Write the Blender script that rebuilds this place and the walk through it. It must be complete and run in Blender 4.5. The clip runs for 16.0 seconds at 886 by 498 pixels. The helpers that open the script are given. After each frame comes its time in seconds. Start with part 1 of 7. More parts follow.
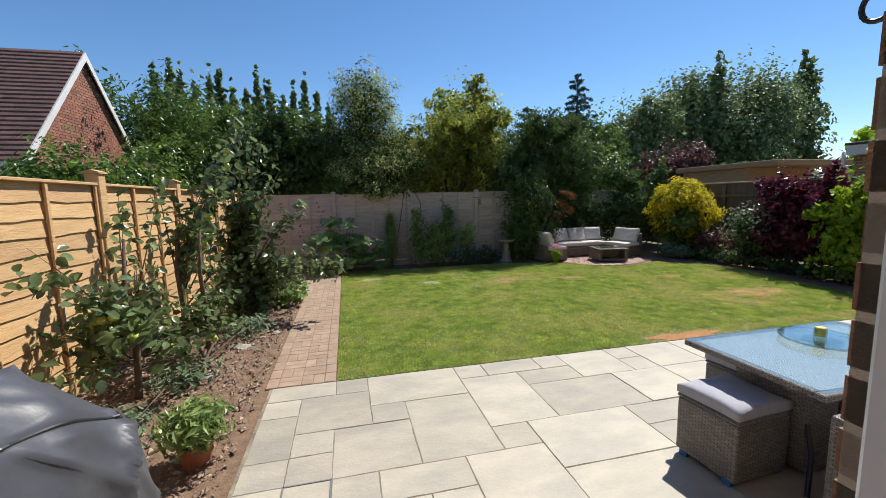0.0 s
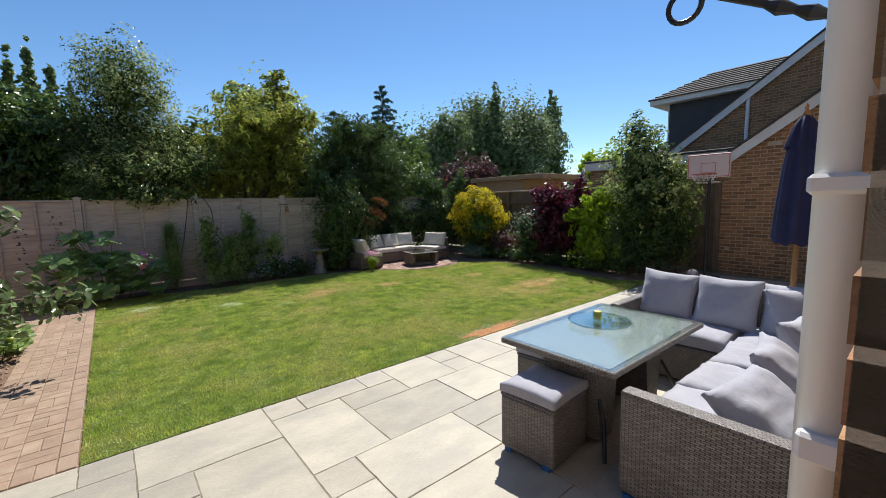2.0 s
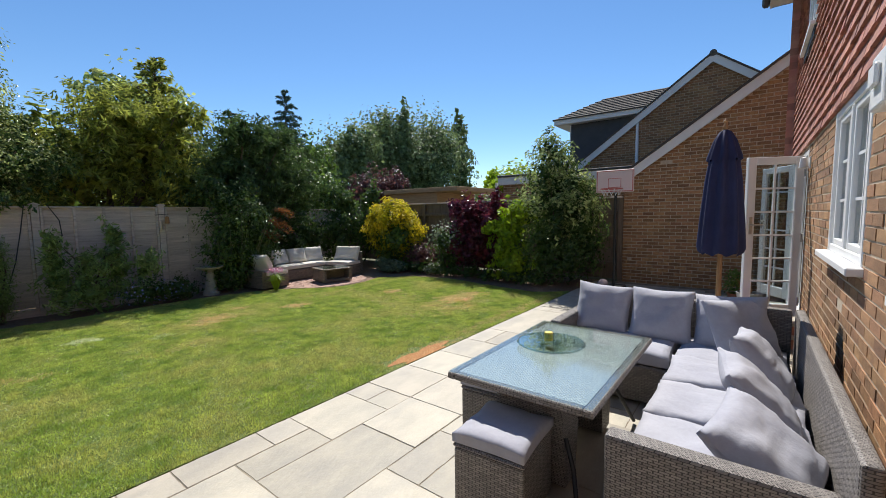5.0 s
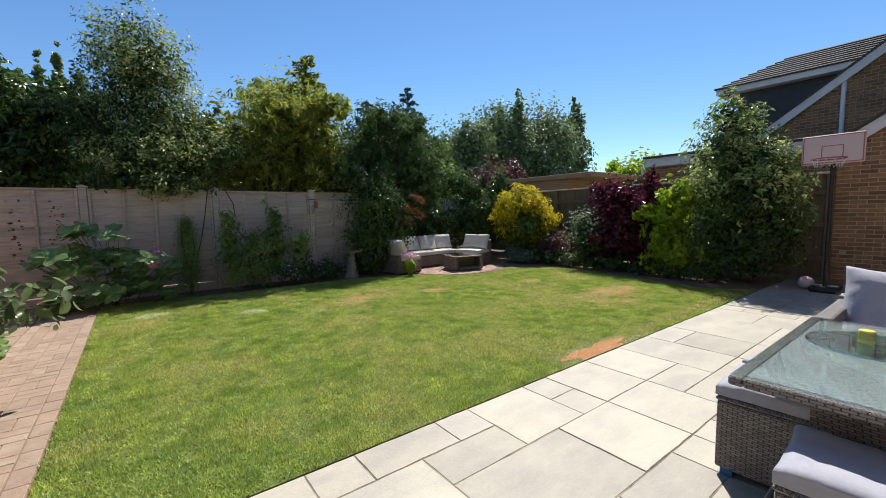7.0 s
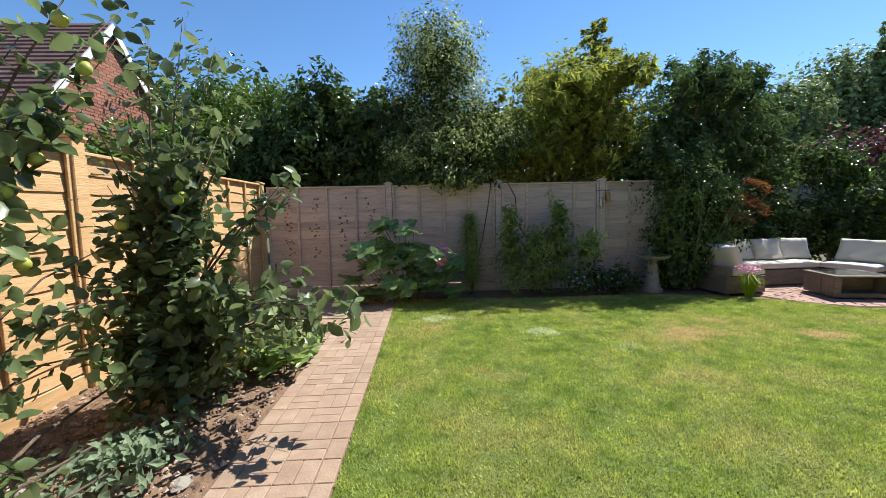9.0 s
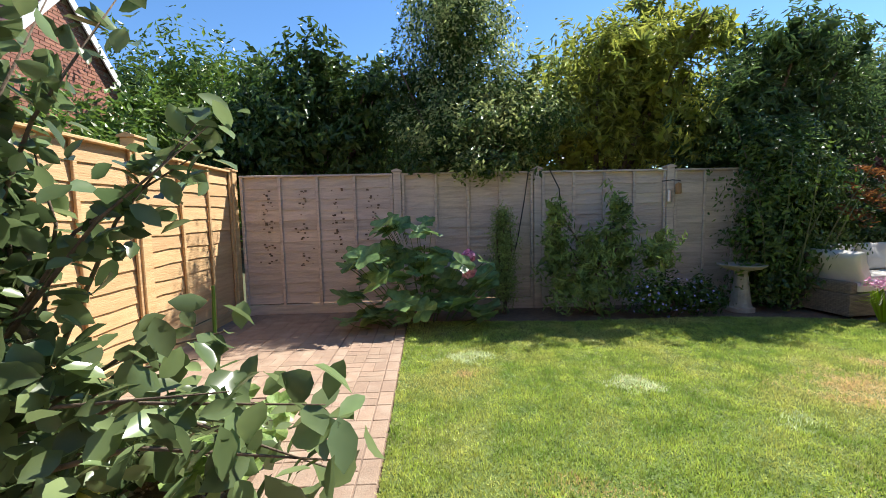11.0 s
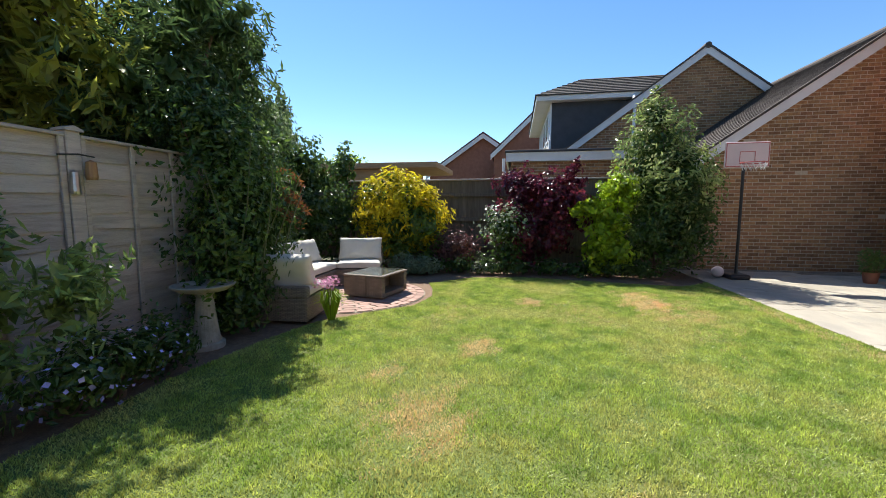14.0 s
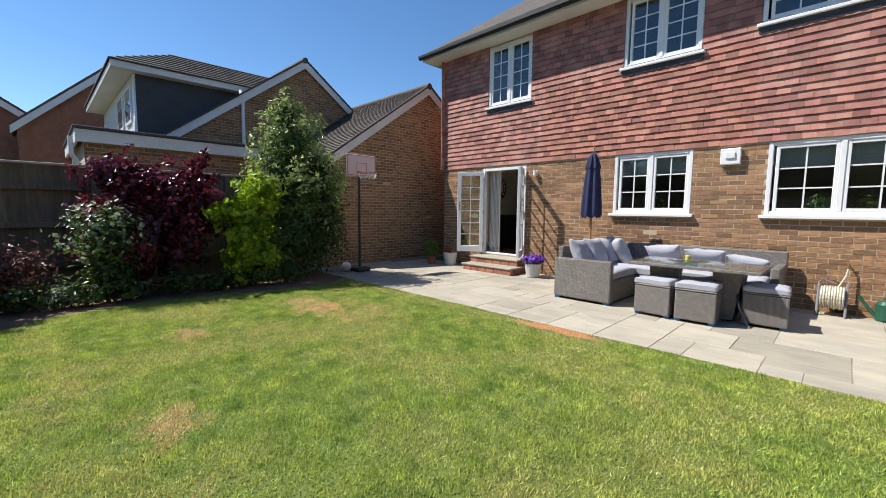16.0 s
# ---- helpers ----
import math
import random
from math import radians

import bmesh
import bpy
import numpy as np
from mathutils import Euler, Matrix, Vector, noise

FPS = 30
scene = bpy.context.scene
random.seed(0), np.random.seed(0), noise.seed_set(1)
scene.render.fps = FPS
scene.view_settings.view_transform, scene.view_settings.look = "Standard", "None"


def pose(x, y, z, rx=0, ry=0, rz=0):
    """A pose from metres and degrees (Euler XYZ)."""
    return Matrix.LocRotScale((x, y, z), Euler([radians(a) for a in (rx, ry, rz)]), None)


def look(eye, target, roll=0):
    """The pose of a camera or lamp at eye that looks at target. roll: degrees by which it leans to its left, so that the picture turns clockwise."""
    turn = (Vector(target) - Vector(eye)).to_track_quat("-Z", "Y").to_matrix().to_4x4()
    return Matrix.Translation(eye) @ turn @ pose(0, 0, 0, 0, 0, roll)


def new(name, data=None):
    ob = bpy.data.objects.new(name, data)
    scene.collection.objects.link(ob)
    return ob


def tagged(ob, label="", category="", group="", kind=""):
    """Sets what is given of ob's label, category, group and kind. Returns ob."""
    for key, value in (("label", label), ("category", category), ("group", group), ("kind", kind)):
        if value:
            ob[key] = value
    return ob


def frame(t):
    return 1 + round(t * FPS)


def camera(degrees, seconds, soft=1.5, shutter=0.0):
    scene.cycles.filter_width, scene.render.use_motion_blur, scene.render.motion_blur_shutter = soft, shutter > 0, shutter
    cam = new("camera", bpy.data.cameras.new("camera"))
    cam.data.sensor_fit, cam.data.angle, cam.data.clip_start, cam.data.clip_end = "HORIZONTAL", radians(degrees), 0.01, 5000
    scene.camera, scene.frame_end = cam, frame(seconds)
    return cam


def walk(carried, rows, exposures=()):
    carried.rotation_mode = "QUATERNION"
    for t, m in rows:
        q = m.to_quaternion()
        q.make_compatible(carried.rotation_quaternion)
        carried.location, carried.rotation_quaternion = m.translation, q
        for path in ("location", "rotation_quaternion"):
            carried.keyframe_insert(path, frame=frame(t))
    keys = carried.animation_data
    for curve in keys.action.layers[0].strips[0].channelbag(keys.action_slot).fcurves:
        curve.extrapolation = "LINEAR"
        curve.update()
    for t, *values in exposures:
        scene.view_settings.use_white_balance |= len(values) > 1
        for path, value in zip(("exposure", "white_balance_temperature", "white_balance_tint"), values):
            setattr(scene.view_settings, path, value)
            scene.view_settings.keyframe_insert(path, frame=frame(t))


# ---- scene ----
# ---- camera and walk ----
cam = camera(95.4, 16.0, soft=0.9)
PATH = [
    (0.0, 0.059, 0.053, 1.621, -13.57, -7.13, 1.18),
    (0.5, 0.087, 0.223, 1.595, -20.03, -7.10, 1.16),
    (1.0, 0.133, 0.259, 1.599, -29.49, -7.20, 1.35),
    (1.5, 0.136, 0.243, 1.590, -36.75, -6.71, 1.03),
    (2.0, 0.188, 0.364, 1.602, -39.70, -6.65, 1.27),
    (2.5, 0.212, 0.472, 1.629, -40.19, -5.32, 1.27),
    (3.0, 0.231, 0.606, 1.600, -40.61, -5.10, 1.29),
    (3.5, 0.318, 0.776, 1.582, -42.93, -4.92, 1.09),
    (4.0, 0.374, 0.795, 1.593, -51.92, -4.92, 1.02),
    (6.5, 0.450, 1.357, 1.387, -52.67, -4.97, 0.75),
    (7.0, 0.399, 1.690, 1.310, -37.39, -5.15, 1.00),
    (7.5, 0.393, 2.085, 1.294, -21.86, -4.80, 1.17),
    (8.0, 0.399, 2.411, 1.293, -11.09, -4.79, 1.31),
    (8.5, 0.406, 2.899, 1.311, -2.67, -5.08, 1.33),
    (11.0, 0.154, 4.852, 1.227, -2.35, -4.69, 1.21),
    (11.5, 0.258, 5.284, 1.259, -14.12, -5.07, 1.05),
    (12.0, 0.350, 5.688, 1.248, -24.66, -5.26, 0.93),
    (12.5, 0.439, 6.001, 1.218, -36.48, -5.27, 0.77),
    (13.0, 0.579, 6.317, 1.236, -51.27, -5.46, 0.42),
    (13.5, 0.700, 6.637, 1.242, -63.86, -5.52, 0.46),
    (14.0, 0.870, 6.853, 1.235, -79.80, -5.72, 0.01),
    (14.5, 1.042, 7.028, 1.263, -95.13, -5.73, -0.15),
    (15.0, 1.263, 7.269, 1.257, -110.39, -5.65, -0.44),
    (15.5, 1.502, 7.480, 1.224, -123.51, -5.60, -0.50),
    (16.0, 1.660, 7.655, 1.261, -135.01, -5.41, -0.63),
]
K = 1.08             # metres to one unit of the plan
walk(cam, [(t, pose(K * x, K * y, K * z, 90 + pitch, roll, yaw)) for t, x, y, z, yaw, pitch, roll in PATH],
     exposures=[(0.0, 0.48), (4.0, 0.53), (7.0, 0.58), (8.5, 0.82), (11.0, 1.15), (12.0, 1.3), (13.5, 1.22), (14.5, 0.85), (16.0, 0.68)])


# ---- world, sun, exposure ----
SUN_AZ, SUN_EL = 53.0, 53.0          # degrees from +y towards +x, and above the horizon
world = bpy.data.worlds.new("world")
scene.world = world
world.use_nodes = True
wn = world.node_tree.nodes
sky = wn.new("ShaderNodeTexSky")
sky.sky_type = "NISHITA"
sky.sun_disc = False
sky.sun_elevation = radians(SUN_EL)
sky.sun_rotation = radians(SUN_AZ)
sky.air_density, sky.dust_density, sky.ozone_density = 0.9, 0.05, 3.5
wn["Background"].inputs["Strength"].default_value = 0.102
clear_air = wn.new("ShaderNodeHueSaturation")      # a clear summer sky, deeper in colour than the model's
clear_air.inputs["Saturation"].default_value = 1.15
world.node_tree.links.new(sky.outputs["Color"], clear_air.inputs["Color"])
world.node_tree.links.new(clear_air.outputs["Color"], wn["Background"].inputs["Color"])
sun_data = bpy.data.lights.new("sun", "SUN")
sun_data.energy, sun_data.angle, sun_data.color = 4.6, radians(0.53), (1.0, 0.96, 0.9)
sun = new("sun", sun_data)
_d = Vector((math.sin(radians(SUN_AZ)) * math.cos(radians(SUN_EL)), math.cos(radians(SUN_AZ)) * math.cos(radians(SUN_EL)), math.sin(radians(SUN_EL))))
sun.matrix_world = look(_d * 40, (0, 0, 0))

# ---- materials ----
def mat(name, a, b=None, scale=8.0, rough=0.8, metal=0.0, bump=0.0, bscale=60.0, fine=0.0, vary=0.0, stretch=(1, 1, 1), spec=0.5, island=False, c=None, cscale=1.5, camount=0.5, trans=0.0):
    """A surface that wavers between colours a and b at one scale, towards c in large stains, with fine relief."""
    m = bpy.data.materials.new(name)
    m.use_nodes = True
    t = m.node_tree
    n, l = t.nodes, t.links
    p = n["Principled BSDF"]
    p.inputs["Roughness"].default_value, p.inputs["Metallic"].default_value = rough, metal
    p.inputs["Specular IOR Level"].default_value = spec
    b = b or tuple(0.8 * v for v in a)
    co = n.new("ShaderNodeTexCoord")
    mp = n.new("ShaderNodeMapping")
    mp.inputs["Scale"].default_value = stretch
    l.new(co.outputs["Object"], mp.inputs["Vector"])
    vec = mp.outputs["Vector"]
    oi = n.new("ShaderNodeObjectInfo")
    if vary and not island:
        ad = n.new("ShaderNodeVectorMath")
        ad.operation = "ADD"
        ml = n.new("ShaderNodeMath")
        ml.operation = "MULTIPLY"
        ml.inputs[1].default_value = 37.0
        l.new(oi.outputs["Random"], ml.inputs[0])
        l.new(vec, ad.inputs[0])
        l.new(ml.outputs[0], ad.inputs[1])
        vec = ad.outputs[0]
    def noise_tex(s, detail=5.0, r=0.6):
        x = n.new("ShaderNodeTexNoise")
        x.inputs["Scale"].default_value, x.inputs["Detail"].default_value, x.inputs["Roughness"].default_value = s, detail, r
        l.new(vec, x.inputs["Vector"])
        return x.outputs["Fac"]
    def ramp(fac, lo=0.35, hi=0.65):
        r = n.new("ShaderNodeMapRange")
        r.inputs[1].default_value, r.inputs[2].default_value = lo, hi
        l.new(fac, r.inputs[0])
        return r.outputs[0]
    def mix(f, ca, cb):
        x = n.new("ShaderNodeMix")
        x.data_type = "RGBA"
        for s, v in ((x.inputs[0], f), (x.inputs[6], ca), (x.inputs[7], cb)):
            if isinstance(v, (int, float)):
                s.default_value = v
            elif isinstance(v, tuple):
                s.default_value = (*v[:3], 1)
            else:
                l.new(v, s)
        return x.outputs[2]
    col = mix(ramp(noise_tex(scale)), tuple(a), tuple(b))
    if c:
        mm = n.new("ShaderNodeMath")
        mm.operation = "MULTIPLY"
        mm.inputs[1].default_value = camount
        l.new(ramp(noise_tex(cscale, 4.0), 0.48, 0.62), mm.inputs[0])
        col = mix(mm.outputs[0], col, tuple(c))
    hv = n.new("ShaderNodeHueSaturation")
    l.new(col, hv.inputs["Color"])
    if vary:
        src = n.new("ShaderNodeNewGeometry").outputs["Random Per Island"] if island else oi.outputs["Random"]
        r = n.new("ShaderNodeMapRange")
        r.inputs[3].default_value, r.inputs[4].default_value = 1 - vary, 1 + vary
        l.new(src, r.inputs[0])
        l.new(r.outputs[0], hv.inputs["Value"])
        w = n.new("ShaderNodeMath")
        w.operation = "MULTIPLY_ADD"
        w.inputs[1].default_value, w.inputs[2].default_value = 0.06 * vary, 0.5 - 0.03 * vary
        fr = n.new("ShaderNodeMath")
        fr.operation = "PINGPONG"
        fr.inputs[1].default_value = 0.102
        l.new(src, fr.inputs[0])
        sc = n.new("ShaderNodeMath")
        sc.operation = "MULTIPLY"
        sc.inputs[1].default_value = 7.0
        l.new(fr.outputs[0], sc.inputs[0])
        l.new(sc.outputs[0], w.inputs[0])
        l.new(w.outputs[0], hv.inputs["Hue"])
    out = hv.outputs["Color"]
    if fine:
        out = mix(fine, out, mix(ramp(noise_tex(bscale * 2.3, 3.0), 0.3, 0.7), tuple(0.45 * v for v in a), tuple(min(1, 1.35 * v) for v in a)))
    l.new(out, p.inputs["Base Color"])
    if bump:
        bp = n.new("ShaderNodeBump")
        bp.inputs["Strength"].default_value, bp.inputs["Distance"].default_value = bump, 0.01
        l.new(noise_tex(bscale, 4.0), bp.inputs["Height"])
        l.new(bp.outputs["Normal"], p.inputs["Normal"])
    if trans:
        tr = n.new("ShaderNodeBsdfTranslucent")
        l.new(out, tr.inputs["Color"])
        ms = n.new("ShaderNodeMixShader")
        ms.inputs[0].default_value = trans
        l.new(p.outputs[0], ms.inputs[1])
        l.new(tr.outputs[0], ms.inputs[2])
        l.new(ms.outputs[0], n["Material Output"].inputs["Surface"])
    return m


def glass(name, tint=(0.9, 0.95, 0.95), rough=0.0):
    m = bpy.data.materials.new(name)
    m.use_nodes = True
    t = m.node_tree
    n, l = t.nodes, t.links
    n.remove(n["Principled BSDF"])
    tr, gl, mx, fr = n.new("ShaderNodeBsdfTransparent"), n.new("ShaderNodeBsdfGlossy"), n.new("ShaderNodeMixShader"), n.new("ShaderNodeLayerWeight")
    tr.inputs["Color"].default_value = (*tint, 1)
    gl.inputs["Roughness"].default_value = rough
    fr.inputs["Blend"].default_value = 0.5
    pw, ad = n.new("ShaderNodeMath"), n.new("ShaderNodeMath")
    pw.operation, ad.operation = "POWER", "MULTIPLY_ADD"
    pw.inputs[1].default_value, ad.inputs[1].default_value, ad.inputs[2].default_value = 4.0, 0.92, 0.07
    l.new(fr.outputs["Facing"], pw.inputs[0])
    l.new(pw.outputs[0], ad.inputs[0])
    l.new(ad.outputs[0], mx.inputs[0])
    l.new(tr.outputs[0], mx.inputs[1])
    l.new(gl.outputs[0], mx.inputs[2])
    l.new(mx.outputs[0], n["Material Output"].inputs["Surface"])
    return m


def rattan(name, a, b, s=1.0, gap=0.3):
    """Woven cane: flat strands that pass over and under one another."""
    m = mat(name, a, b, 30, 0.55, vary=0.0)
    n, l = m.node_tree.nodes, m.node_tree.links
    p = n["Principled BSDF"]
    co = n.new("ShaderNodeTexCoord")
    br = n.new("ShaderNodeTexChecker")
    sep = n.new("ShaderNodeSeparateXYZ")
    add = n.new("ShaderNodeMath")
    add.operation = "ADD"
    l.new(co.outputs["Object"], sep.inputs[0])
    l.new(sep.outputs[0], add.inputs[0])
    l.new(sep.outputs[1], add.inputs[1])
    cmb = n.new("ShaderNodeCombineXYZ")
    l.new(add.outputs[0], cmb.inputs[0])
    nz, level, across, pickv = n.new("ShaderNodeSeparateXYZ"), n.new("ShaderNodeMath"), n.new("ShaderNodeMath"), n.new("ShaderNodeMix")
    l.new(co.outputs["Normal"], nz.inputs[0])
    level.operation, across.operation = "COMPARE", "SUBTRACT"      # level faces take their second way from x and y
    level.inputs[1].default_value, level.inputs[2].default_value = 1.0, 0.3
    l.new(nz.outputs[2], level.inputs[0])
    l.new(sep.outputs[0], across.inputs[0])
    l.new(sep.outputs[1], across.inputs[1])
    l.new(level.outputs[0], pickv.inputs[0])
    l.new(sep.outputs[2], pickv.inputs[2])
    l.new(across.outputs[0], pickv.inputs[3])
    l.new(pickv.outputs[0], cmb.inputs[1])
    mp = n.new("ShaderNodeMapping")
    mp.inputs["Scale"].default_value = (30 * s, 70 * s, 1)
    l.new(cmb.outputs[0], mp.inputs["Vector"])
    bt = n.new("ShaderNodeTexBrick")
    bt.inputs["Scale"].default_value = 1.0
    bt.inputs["Mortar Size"].default_value = 0.13
    bt.inputs["Mortar Smooth"].default_value = 0.6
    bt.inputs["Brick Width"].default_value, bt.inputs["Row Height"].default_value = 1.6, 1.0
    l.new(mp.outputs["Vector"], bt.inputs["Vector"])
    bt.inputs["Color1"].default_value, bt.inputs["Color2"].default_value, bt.inputs["Mortar"].default_value = (*a, 1), (*b, 1), (*[gap * v for v in b], 1)
    l.new(bt.outputs["Color"], p.inputs["Base Color"])
    bp = n.new("ShaderNodeBump")
    bp.invert = True
    bp.inputs["Strength"].default_value, bp.inputs["Distance"].default_value = 0.9, 0.006
    l.new(bt.outputs["Fac"], bp.inputs["Height"])
    l.new(bp.outputs["Normal"], p.inputs["Normal"])
    return m


def leafmat(name, a, b, rough=0.4, vary=0.42, trans=0.38):
    return mat(name, a, b, scale=2.0, rough=rough, vary=vary, island=True, trans=trans, spec=0.42)


